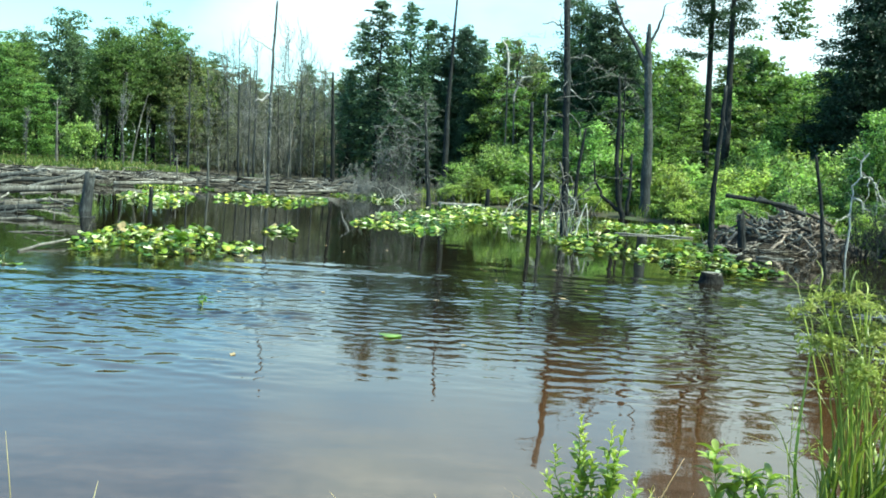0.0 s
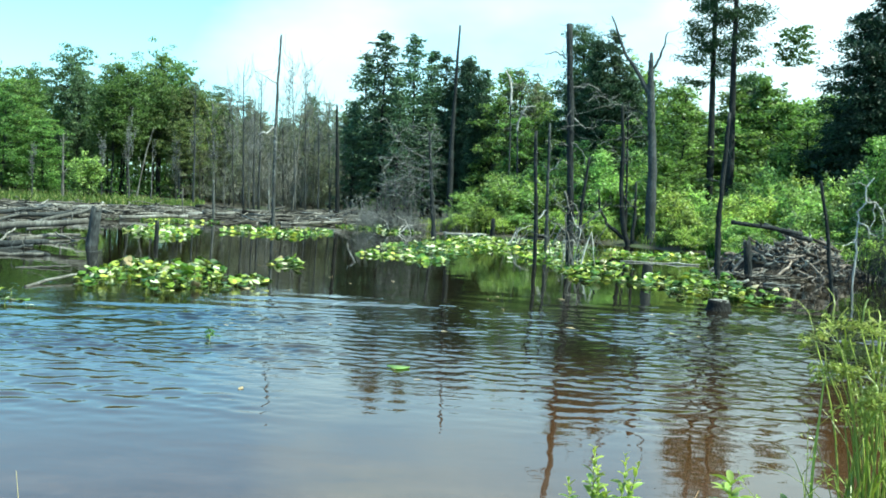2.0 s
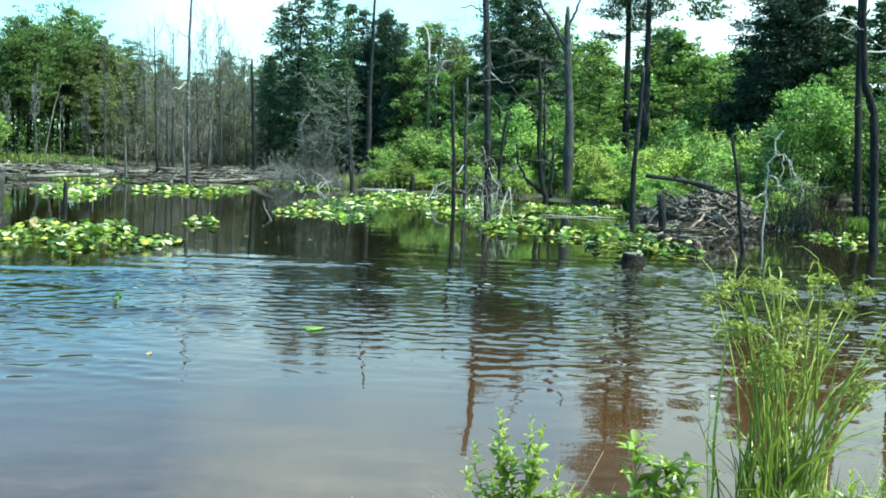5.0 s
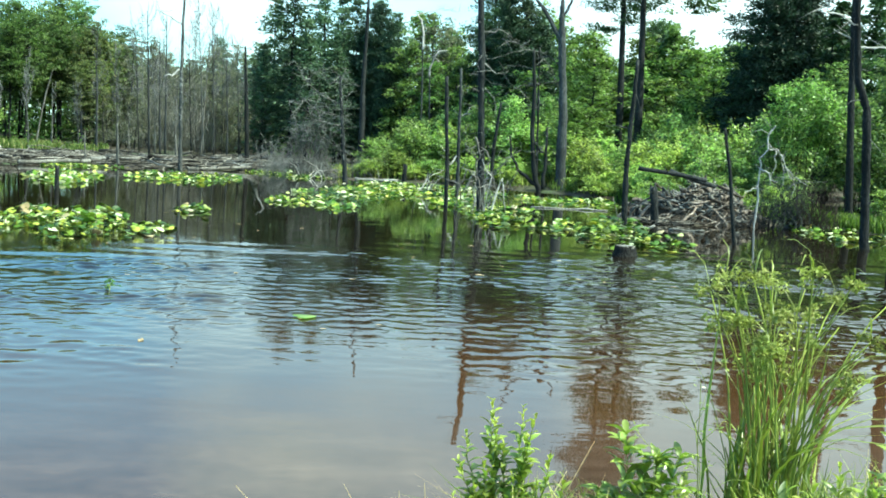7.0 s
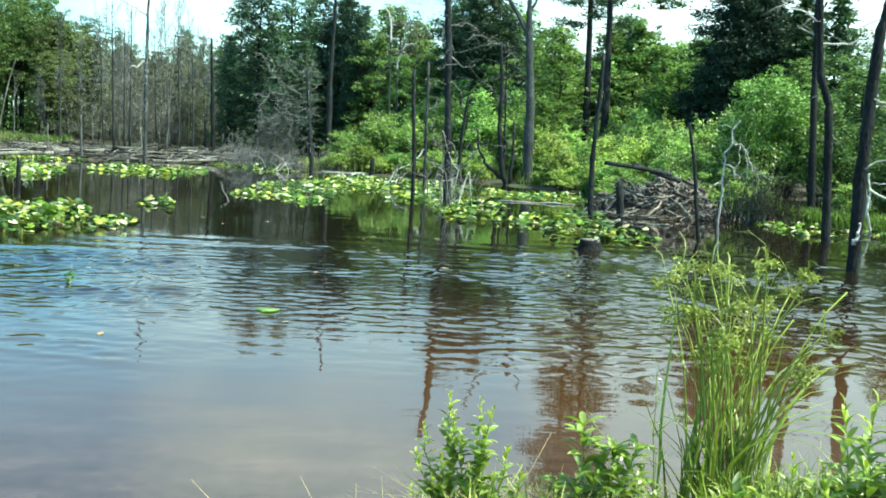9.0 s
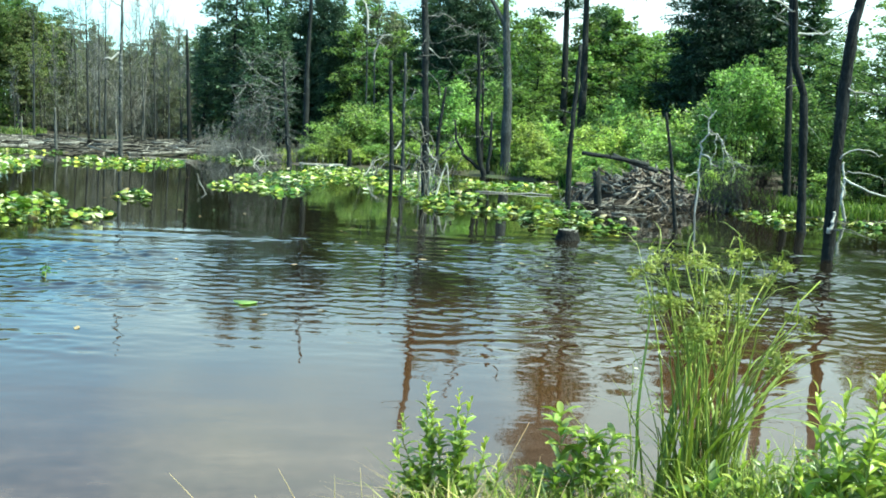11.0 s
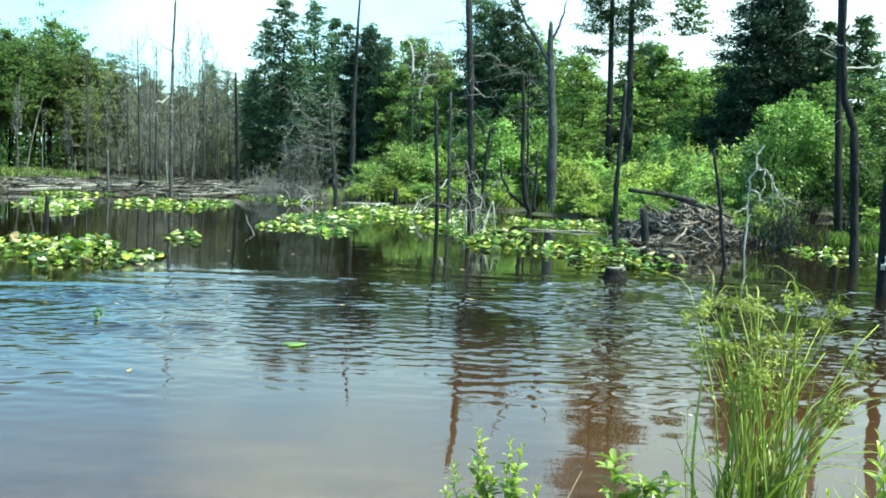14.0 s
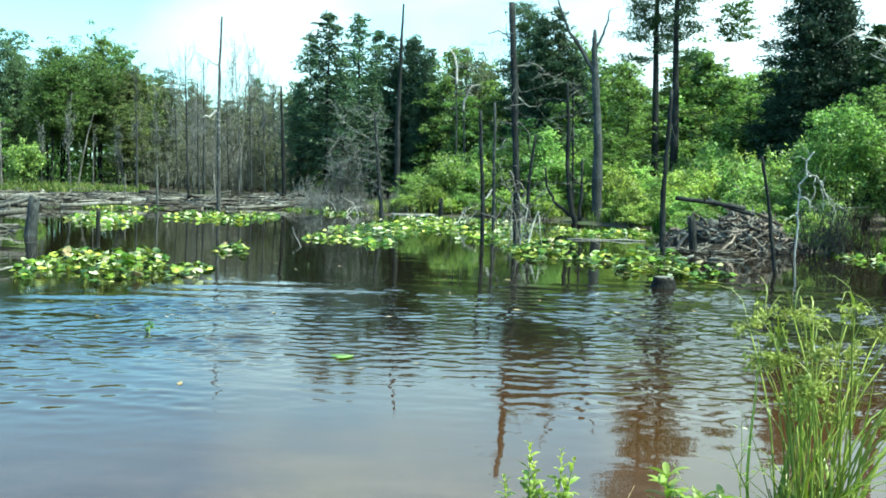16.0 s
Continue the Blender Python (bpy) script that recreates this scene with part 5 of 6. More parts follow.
tall_pine(81, [(12.5, 50.6, 0.0), (12.5, 50.6, 4.0), (12.35, 50.7, 9.0), (12.2, 50.7, 18.5)], 0.225, 7.6, 1.9, "tall pine with a thin open crown", boughs=36)
PINE_TREE = tall_pine(82, [(12.85, 48.3, 0.0), (12.85, 48.3, 4.3), (12.75, 48.4, 8.4), (12.6, 48.4, 17.5)], 0.24, 8.6, 1.4, "tall dark pine trunk with few green boughs", boughs=28)
tall_pine(83, [(7.3, 60.5, 0.0), (7.3, 60.5, 6.0), (7.15, 60.5, 12.0)], 0.15, 7.0, 1.6, "thin pine with sparse tufts against the sky", boughs=20)


def hanging_bough(tree):
    """A long thin bough of the pine, bare but for the leafy tuft at its end."""
    rng = np.random.default_rng(91)
    base = np.array(tree.location)
    tip = np.array([15.45, 48.0, 9.6]) - base
    line = crooked(rng, np.array([12.7, 48.4, 12.6]) - base, tip + np.array([0, 0, 0.7]), 8, 0.08)
    part("branch", Geo().tube(line, [0.022 * (1 - 0.1 * k) for k in range(8)], 4).mesh("branch", BARK), tree)
    spots = []
    for i in range(20):
        a = i * 2.4
        r = rng.uniform(0.15, 0.85)
        spots.append(tip + np.array([math.cos(a) * r, math.sin(a) * r, 0.62 - 0.085 * i]))
    pos = np.concatenate([p + rng.normal(size=(52, 3)) * np.array([0.22, 0.22, 0.07]) for p in spots])
    tagged(part("leaf_tuft", quads("leaf_tuft", leaves(rng, pos, 0.2, 0.11), MAPLE), tree), kind="stuff")


hanging_bough(PINE_TREE)


# ---- logs, driftwood and the old dam ----
def log(label, a, b, r0, r1, wood=WOOD, seed=1, stubs=2, name="log", sway=0.06):
    rng = np.random.default_rng(seed)
    base = Vector(a)
    ob = thing(name, base, label, "log", "logs in the pond")
    line = crooked(rng, (0, 0, 0), tuple(Vector(b) - base), 8, sway)
    part("stem", Geo().tube(line, [r0 + (r1 - r0) * k / 7 for k in range(8)], 10, rng, 0.08).mesh("stem", wood), ob)
    for i in range(stubs):
        q = line[rng.integers(2, 7)]
        e = q + unit(rng.normal(size=3) * np.array([1, 1, 0.4]) + np.array([0, 0, 0.5])) * rng.uniform(0.25, 0.6)
        part("branch_stub", Geo().tube([q, (q + e) / 2 + rng.normal(size=3) * 0.03, e], [0.35 * r1, 0.25 * r1, 0.12 * r1], 6).mesh("branch_stub", wood), ob)
    return ob


log("long bleached log lying over the water by a stump", (-12.4, 26.2, 0.25), (-9.75, 27.28, 0.56), 0.105, 0.08, seed=1)
log("crooked pale bough raised above a fallen log", (-11.29, 27.78, 0.42), (-9.9, 28.31, 0.87), 0.075, 0.045, seed=2)
log("dark wet log half sunk in the pond", (-11.2, 23.5, 0.0), (-9.57, 24.16, 0.14), 0.10, 0.06, GREYBARK, seed=3)
log("thin pale half-sunk log", (-9.9, 20.8, 0.0), (-8.55, 21.31, 0.05), 0.05, 0.03, seed=4)
log("weathered pale log in the jam by the stump", (-12.33, 27.34, 0.15), (-11.25, 28.87, 0.55), 0.07, 0.046, WOOD, seed=200)
log("thin grey branch lying across fallen logs", (-12.07, 27.45, -0.02), (-11.27, 28.33, 0.06), 0.05, 0.033, DRIFT, seed=201)
log("bleached bough in the log jam", (-13.56, 30.07, 0.26), (-12.71, 30.44, 0.56), 0.06, 0.039, WOOD, seed=202)
log("weathered pale log in the jam by the stump", (-14.33, 33.01, 0.34), (-12.75, 34.72, 0.56), 0.09, 0.058, GREYBARK, seed=203)
log("thin grey branch lying across fallen logs", (-11.94, 28.6, 0.18), (-10.8, 30.11, 0.48), 0.045, 0.029, WOOD, seed=204)
log("bleached bough in the log jam", (-10.27, 22.78, -0.02), (-9.7, 23.57, 0.07), 0.05, 0.033, GREYBARK, seed=205)
log("weathered pale log in the jam by the stump", (-14.13, 35.26, 0.34), (-11.98, 33.93, 0.3), 0.05, 0.033, WOOD, seed=206)
log("thin grey branch lying across fallen logs", (-16.44, 36.45, 0.3), (-15.25, 38.05, 0.57), 0.09, 0.058, GREYBARK, seed=207)
log("bleached bough in the log jam", (-11.38, 25.57, -0.02), (-11.23, 26.18, 0.32), 0.035, 0.023, WOOD, seed=208)
log("weathered pale log in the jam by the stump", (-10.88, 27.95, 0.17), (-9.98, 27.21, 0.0), 0.03, 0.019, DRIFT, seed=209)
log("thin grey branch lying across fallen logs", (-9.45, 20.96, -0.02), (-8.59, 21.76, 0.0), 0.05, 0.033, GREYBARK, seed=210)
log("bleached bough in the log jam", (-9.34, 22.1, -0.02), (-8.13, 23.63, 0.0), 0.035, 0.023, GREYBARK, seed=211)
log("pale log lying along the dam", (-17.1, 42.6, 0.12), (-15.6, 42.9, 0.22), 0.12, 0.09, seed=5)
log("grey log on top of the old dam", (-18.2, 45.4, 0.32), (-16.06, 45.9, 0.45), 0.14, 0.10, seed=6)
log("long pale log along the dam front", (-14.5, 44.5, 0.1), (-12.0, 46.3, 0.24), 0.10, 0.08, seed=7)
log("bleached log on the brushy dam", (-13.87, 49.2, 0.2), (-10.58, 49.6, 0.37), 0.11, 0.08, seed=8)
log("grey log at the waterline of the dam", (-8.12, 48.3, 0.05), (-5.5, 50.9, 0.21), 0.10, 0.07, seed=9)
log("bleached log lying in the dam rubble", (-20.5, 48.0, 0.3), (-17.4, 49.0, 0.4), 0.13, 0.10, seed=10)
log("weathered grey log in the dam rubble", (-22.4, 43.0, 0.25), (-19.6, 43.9, 0.3), 0.15, 0.11, seed=11)
log("pale stripped log at the far shore", (-0.4, 45.6, 0.05), (1.5, 45.2, 0.08), 0.08, 0.06, seed=12)
log("light stripped plank of driftwood by the lodge", (6.2, 23.3, 0.0), (6.7, 23.1, 0.12), 0.04, 0.03, WOOD, seed=13, stubs=0)
log("bleached stick floating by the lodge", (7.16, 23.5, 0.01), (7.95, 23.3, 0.03), 0.03, 0.02, WOOD, seed=14, stubs=1)
log("long thin pale log floating at the shore", (5.0, 30.4, 0.0), (7.3, 30.2, 0.03), 0.035, 0.022, WOOD, seed=15)
log("arched thin bleached bough over the dam", (-7.0, 54.5, 0.2), (-5.2, 55.5, 0.9), 0.05, 0.03, seed=16)
log("pale dead branch lying on the water", (-6.35, 15.15, 0.0), (-6.1, 17.6, 0.06), 0.03, 0.015, seed=18)
log("bleached log floating by the fallen logs", (-11.7, 27.0, 0.0), (-10.7, 29.3, 0.06), 0.06, 0.04, seed=19)
log("thin grey half-sunk branch", (-7.9, 18.4, -0.02), (-7.0, 18.7, 0.05), 0.028, 0.014, seed=20)
log("thin bent twig poking out of the water", (-2.13, 23.5, -0.1), (-2.75, 26.6, 0.35), 0.014, 0.007, WOOD, seed=17, stubs=1, name="branch", sway=0.05)


def driftwood():
    rng = np.random.default_rng(17)
    front = np.array([(-27.5, 34.5), (-23, 40.5), (-18.5, 43.6), (-16, 42.6), (-14.8, 44.8), (-13.4, 48.8), (-10.7, 48.0), (-8, 48.8), (-6, 52.4), (-3.3, 53.8), (-1.4, 50)])
    wood = Geo()
    for i in range(1300):
        k = rng.uniform(0, len(front) - 1.001)
        j = int(k)
        p = front[j] + (front[j + 1] - front[j]) * (k - j)
        back = abs(rng.normal()) * 5.0 - 0.8
        x, y = p[0] - 0.25 * back, p[1] + back
        z = max(0.02, float(land_height(x, y))) + rng.uniform(0, 0.28)
        a = rng.normal() * 0.6 + (0.0 if rng.uniform() < 0.65 else 1.4)
        l = rng.uniform(0.5, 2.4) if i % 11 else rng.uniform(1.2, 3.2)
        e = np.array([math.cos(a) * l, math.sin(a) * l, rng.normal() * 0.12 if i % 17 else rng.uniform(0.3, 0.9)])
        q = np.array([x, y, z])
        r = rng.uniform(0.015, 0.05) if i % 11 else rng.uniform(0.06, 0.10)
        wood.tube(crooked(rng, q - e / 2, q + e / 2, 4, 0.09), [r, r * 0.9, r * 0.75, r * 0.5], 5)
    tagged(new("driftwood", wood.mesh("driftwood", DRIFT)), "grey and bleached sticks heaped along the old dam", "driftwood", kind="stuff")


driftwood()


# ---- the beaver lodge ----
def beaver_lodge():
    rng = np.random.default_rng(23)
    cx, cy = 8.95, 27.3
    lodge = thing("beaver_lodge", (cx, cy, 0.0), "beaver lodge heaped of grey and pale gnawed sticks", "beaver lodge")

    def dome(x, y):
        d = np.sqrt((x / 1.95) ** 2 + (y / 1.5) ** 2)
        return 0.80 * np.clip(1 - d ** 1.9, -0.25, 1) + (0.15 * np.sin(x * 3.1 + y * 2) + 0.11 * np.sin(x * 6.3 - y * 4 + 1)) * np.clip(1.3 - d, 0, 1)

    g = np.linspace(-2.5, 2.5, 40)
    part("mound", grid_mesh("mound", g, g, lambda x, y: np.maximum(dome(x, y), -0.25) - 0.06, PEAT), lodge, "heap of mud and rotted twigs")
    shapes = []
    for i in range(9):
        l, r = rng.uniform(0.25, 0.9), rng.uniform(0.013, 0.046)
        shapes.append((l, Geo().tube(crooked(rng, (-l / 2, 0, 0), (l / 2, 0, 0), 6, 0.07), [r, r * 1.05, r * 0.95, r * 0.85, r * 0.8, r * 0.65], 6).mesh("stick", (STICK, WOOD, STICK, PALE, STICK, GREYBARK, STICK, WOOD, GREYBARK)[i])))
    for i in range(300):
        a = rng.uniform(math.pi * 0.92, 2.08 * math.pi) if i < 250 else rng.uniform(0, 2 * math.pi)
        d = rng.uniform(0.05, 1.05)
        x, y = 1.95 * d * math.cos(a), 1.5 * d * math.sin(a)
        z = float(dome(x, y))
        nrm = Vector((-(float(dome(x + 0.05, y)) - z) / 0.05, -(float(dome(x, y + 0.05)) - z) / 0.05, 1)).normalized()
        if noise.noise((x * 2.1, y * 2.1, 4.0)) > 0.12:
            z -= 0.16
        l, me = shapes[rng.integers(0, 9)]
        t = rng.uniform(-1.4, 1.4)
        way = Vector((math.cos(t), math.sin(t) * 0.8, rng.normal() * 0.9))
        way = (way - nrm * way.dot(nrm) * rng.uniform(0.35, 1.0)).normalized()
        ob = part("stick", me, lodge)
        q = way.to_track_quat("X", "Z")
        ob.matrix_basis = Matrix.LocRotScale(Vector((x, y, max(z, 0.0) + rng.uniform(-0.03, 0.17))), q, None)
    fine = Geo()
    for i in range(110):
        q = np.array([rng.uniform(-2.5, -0.6), rng.uniform(-2.0, -0.9), rng.uniform(0.0, 0.10)])
        e = np.array([rng.normal(), rng.normal() * 0.5, rng.normal() * 0.12]) * rng.uniform(0.15, 0.4)
        fine.tube([q - e, q + rng.normal(size=3) * 0.03, q + e], [0.02, 0.017, 0.01], 5)
    for i in range(130):
        a, d = rng.uniform(math.pi * 0.9, 2.1 * math.pi), rng.uniform(0.0, 1.12)
        x, y = 1.95 * d * math.cos(a), 1.5 * d * math.sin(a)
        q = np.array([x, y, max(0.0, float(dome(x, y))) + rng.uniform(-0.02, 0.12)])
        e = unit(rng.normal(size=3) * np.array([1.0, 0.7, 0.55])) * rng.uniform(0.12, 0.5)
        fine.tube([q - e, q + rng.normal(size=3) * 0.02, q + e], [0.012, 0.010, 0.006], 4)
    tagged(part("twig_litter", fine.mesh("twig_litter", DRIFT), lodge, "small gnawed twigs and bark bits"), kind="stuff")
    return lodge


beaver_lodge()
log("dark log with a pale end lying on the beaver lodge", (7.1, 26.3, 1.37), (8.9, 26.25, 1.14), 0.055, 0.06, BARK, seed=31, stubs=1, sway=0.03)


log("dark weathered log lying across the top of the beaver lodge", (8.05, 26.7, 1.36), (9.25, 26.5, 0.98), 0.05, 0.065, GREYBARK, seed=32, stubs=2, sway=0.03)


# ---- bleached dead shrubs ----
snag("dead_shrub", "white twisted dead branch beside the beaver lodge", [(10.02, 25.6, -0.1), (10.06, 25.62, 0.5), (10.05, 25.67, 1.1), (10.10, 25.66, 1.62), (10.04, 25.68, 1.78), (10.23, 25.6, 2.0), (10.2, 25.62, 2.39), (10.36, 25.56, 2.63)], 0.026, 0.018,
     [([(10.23, 25.6, 2.0), (10.42, 25.5, 2.04), (10.55, 25.48, 1.9), (10.64, 25.43, 1.6), (10.92, 25.32, 1.35), (11.2, 25.2, 1.15)], 0.024, 0.006),
      ([(10.08, 25.65, 1.5), (10.3, 25.5, 1.25), (10.45, 25.4, 1.2)], 0.025, 0.01), ([(10.5, 25.5, 1.95), (10.6, 25.4, 1.5), (10.55, 25.4, 1.1)], 0.010, 0.004),
      ([(10.05, 25.6, 1.1), (9.8, 25.4, 1.0), (9.6, 25.3, 0.9)], 0.012, 0.005), ([(10.4, 25.5, 2.0), (10.38, 25.4, 1.6), (10.25, 25.35, 1.2)], 0.010, 0.004),
      ([(10.64, 25.4, 1.6), (10.85, 25.3, 1.2), (10.8, 25.3, 0.8)], 0.010, 0.004)], PALE, category="dead shrub", sides=7, seed=33, twigs=26)


def twig_mass(seed, x, y, h, w, label, bark=TWIG):
    rng = np.random.default_rng(seed)
    ob = thing("dead_shrub", (x, y, 0), label, "dead shrub", "dead shrubs")
    wood = Geo()
    for i in range(90):
        a = rng.uniform(0, 2 * math.pi)
        tip = np.array([math.cos(a) * w * rng.uniform(0.1, 0.5), math.sin(a) * w * rng.uniform(0.1, 0.5), h * rng.uniform(0.3, 1.0)])
        line = crooked(rng, tip * np.array([0.55, 0.55, 0]) + np.array([rng.normal() * 0.2 * w, rng.normal() * 0.2 * w, -0.1]), tip, 5, 0.22)
        wood.tube(line, [0.014, 0.011, 0.009, 0.006, 0.003], 3)
        for _ in range(3):
            q = line[rng.integers(2, 5)]
            wood.tube([q, q + rng.normal(size=3) * 0.12, q + rng.normal(size=3) * 0.22], [0.006, 0.004, 0.002], 3)
    tagged(part("twig_tangle", wood.mesh("twig_tangle", bark), ob), kind="stuff")


twig_mass(41, 10.9, 26.0, 1.45, 1.5, "grey tangle of dead twigs under a shrub", GREYBARK)
# peat-dark twigs added to stand in for the shade under the shore shrubs
twig_mass(43, 11.6, 25.8, 1.3, 1.6, "low tangle of dead twigs, dark colour standing in for shore shade", PEAT)
twig_mass(42, -2.2, 47.0, 1.0, 2.4, "low tangle of dead grey twigs at the shore")
twig_mass(44, -2.5, 47.4, 3.3, 2.6, "tall smoky grey tangle of fine dead twigs", ASH)
twig_mass(45, -3.9, 48.0, 1.6, 2.2, "low tangle of dead grey twigs at the shore")
twig_mass(46, 0.0, 47.6, 1.0, 2.0, "low tangle of dead grey twigs at the shore")


def bleached_tangle(seed, x, y, h, w, n, label):
    """Dead bleached boughs that arch out of the water in all ways."""
    rng = np.random.default_rng(seed)
    ob = thing("dead_branches", (x, y, 0), label, "dead branches", "dead shrubs")
    for i in range(n):
        a, r = rng.uniform(0, 2 * math.pi), w * rng.uniform(0.2, 0.6)
        foot = np.array([rng.normal() * 0.15 * w, rng.normal() * 0.15 * w, -0.12])
        tip = np.array([math.cos(a) * r, math.sin(a) * r, h * rng.uniform(0.35, 1.1)])
        knee = (foot + tip) / 2 + np.array([rng.normal() * 0.15, rng.normal() * 0.15, 0.25 * h])
        if i % 3 == 0:
            tip[2] = -0.05
        line = list(crooked(rng, foot, knee, 5, 0.06))[:-1] + list(crooked(rng, knee, tip, 5, 0.06))
        t = rng.uniform(0.013, 0.028)
        part("branch", Geo().tube(line, [t * (1 - 0.08 * k) for k in range(9)], 5).mesh("branch", PALE if i % 2 else WOOD), ob)


bleached_tangle(51, 3.05, 26.5, 1.3, 1.3, 6, "white dead roots and boughs round a snag")
bleached_tangle(52, 3.4, 31.0, 1.2, 1.4, 6, "bleached dead boughs among the lily pads")
bleached_tangle(53, 4.6, 38.0, 1.3, 2.2, 10, "pale dead boughs rising from the pads")
bleached_tangle(54, 2.0, 36.5, 1.0, 1.8, 8, "low pale dead boughs in the shallows")
bleached_tangle(55, -2.2, 45.2, 0.9, 2.4, 9, "grey dead boughs at the far shore")
snag("branch", "white fallen dead branch on the grassy shore", [(13.4, 24.2, 0.0), (13.1, 23.9, 0.5), (13.2, 24.0, 1.0), (13.15, 24.05, 1.5)], 0.045, 0.02,
     [([(13.15, 24.0, 1.1), (13.7, 23.7, 0.8), (14.4, 23.4, 0.55)], 0.03, 0.012), ([(13.2, 24.0, 1.2), (13.5, 23.8, 1.25), (14.0, 23.6, 1.1)], 0.02, 0.008),
      ([(13.15, 23.9, 0.6), (12.9, 23.7, 1.1)], 0.02, 0.008)], PALE, category="dead branch", sides=6, seed=44)


# ---- spatterdock and lily pads ----
def pad_shape(seed, notch=0.35):
    """A heart-shaped leaf, its halves a little raised, 1 m long before scaling; root at the origin."""
    rng = np.random.default_rng(seed)
    rim = []
    for k in range(15):
        a = -math.pi + notch + (2 * math.pi - 2 * notch) * k / 14
        r = 0.5 * (1 + 0.05 * math.sin(3 * a + seed) + rng.uniform(-0.03, 0.03))
        x, y = r * math.cos(a) * 1.15 + 0.05, r * math.sin(a)
        rim.append((x, y, 0.22 * abs(y) ** 1.3 + 0.05 * math.sin(2 * a + seed) - 0.1 * max(0, x) ** 2))
    low = [(x, y, z - 0.025) for x, y, z in rim]
    v = [(-0.12, 0, 0.0)] + rim + [(-0.12, 0, -0.025)] + low
    f = [(0, 1 + k, 2 + k) for k in range(14)] + [(16, 18 + k, 17 + k) for k in range(14)]
    f += [(1 + k, 17 + k, 18 + k, 2 + k) for k in range(14)]
    return v, f


PAD_SHAPES = [pad_shape(s) for s in range(5)]
PAD_MESHES = []
for v, f in PAD_SHAPES:
    me = bpy.data.meshes.new("leaf")
    me.from_pydata(v, [], f)
    me.shade_smooth()
    me.materials.append(PAD)
    PAD_MESHES.append(me)


def inside(poly, x, y):
    hit = False
    for (x0, y0), (x1, y1) in zip(poly, poly[1:] + poly[:1]):
        if (y0 > y) != (y1 > y) and x < x0 + (y - y0) * (x1 - x0) / (y1 - y0):
            hit = not hit
    return hit


def pad_clump(seed, poly, count, label, size=0.24, single=True, rise=0.10, flat=0.5):
    size, count = size * 0.74, int(count * 1.5)
    rng = random.Random(seed)
    cx, cy = sum(p[0] for p in poly) / len(poly), sum(p[1] for p in poly) / len(poly)
    clump = thing("spatterdock_clump", (cx, cy, 0.0), label, "water plants", "water plants")
    made, verts, faces, stems = 0, [], [], Geo()
    x0, x1 = min(p[0] for p in poly), max(p[0] for p in poly)
    y0, y1 = min(p[1] for p in poly), max(p[1] for p in poly)
    tries = 0
    while made < count and tries < count * 40:
        tries += 1
        x, y = rng.uniform(x0, x1), rng.uniform(y0, y1)
        if not inside(poly, x, y) or noise.noise((x * 1.3, y * 0.75, seed * 3.1)) < -0.02 + rng.uniform(-0.22, 0.22):
            continue
        laid = rng.random() < flat
        z = 0.012 if laid else rng.uniform(0.03, rise)
        tilt = rng.gauss(0, 4) if laid else rng.gauss(0, 20)
        m = pose(x - cx, y - cy, z, tilt, rng.gauss(0, 3 if laid else 18), rng.uniform(0, 360)) @ Matrix.Scale(size * rng.uniform(0.55, 1.2), 4)
        k = rng.randrange(5)
        if single and made < 300:
            part("leaf", PAD_MESHES[k], clump).matrix_basis = m
        else:
            n = len(verts)
            verts += [tuple(m @ Vector(p)) for p in PAD_SHAPES[k][0][:16]]
            faces += [tuple(n + q for q in g) for g in PAD_SHAPES[k][1][:14]]
        if not laid:
            stems.tube([(x - cx, y - cy, -0.15), (x - cx, y - cy, z)], [0.006, 0.005], 4)
        made += 1
    if stems.v:
        tagged(part("stalk_tangle", stems.mesh("stalk_tangle", GREENSTEM), clump), kind="stuff")
    if verts:
        me = bpy.data.meshes.new("leaves")
        me.from_pydata(verts, [], faces)
        me.materials.append(PAD)
        tagged(part("leaves", me, clump), kind="stuff")
    return clump


NEARPADS = "bright green spatterdock leaves crowded on open water"
FARPADS = "distant patch of yellow-green lily pads on the water"
pad_clump(1, [(-5.8, 15.6), (-6.57, 18.8), (-6.35, 20.8), (-5.17, 21.2), (-4.2, 19.0), (-3.9, 17.0), (-4.0, 15.4), (-4.4, 14.9)], 330, NEARPADS, 0.188, rise=0.19, flat=0.3)
pad_clump(2, [(-4.1, 16.6), (-3.9, 18.6), (-3.26, 18.4), (-3.0, 17.2), (-3.5, 15.8)], 53, "small knot of spatterdock leaves at the clump's end", 0.199)
pad_clump(3, [(-6.9, 13.7), (-6.27, 14.5), (-5.36, 12.94), (-5.8, 12.2), (-6.8, 12.6)], 36, "few broad lily pads lying flat on the water", 0.199, flat=0.6)
pad_clump(4, [(-11.1, 33.9), (-12.28, 40.2), (-10.09, 39.5), (-8.2, 34.0), (-8.54, 30.2)], 299, FARPADS, 0.216, single=False)
pad_clump(5, [(-14.0, 47.0), (-12.75, 48.0), (-10.6, 47.4), (-11.0, 44.5), (-13.5, 44.0)], 156, FARPADS, 0.207, single=False)
pad_clump(6, [(-8.8, 37.2), (-8.9, 43.7), (-4.95, 43.2), (-4.6, 38.0), (-5.93, 34.6)], 429, FARPADS, 0.216, single=False)
pad_clump(7, [(-4.05, 22.3), (-3.85, 24.5), (-3.09, 22.9), (-3.2, 21.0)], 51, "small isolated patch of green lily pads", 0.207)
pad_clump(8, [(-5.7, 49.5), (-4.5, 51.5), (-2.05, 51.0), (-1.4, 46.0), (-3.12, 43.5)], 338, FARPADS, 0.216, single=False)
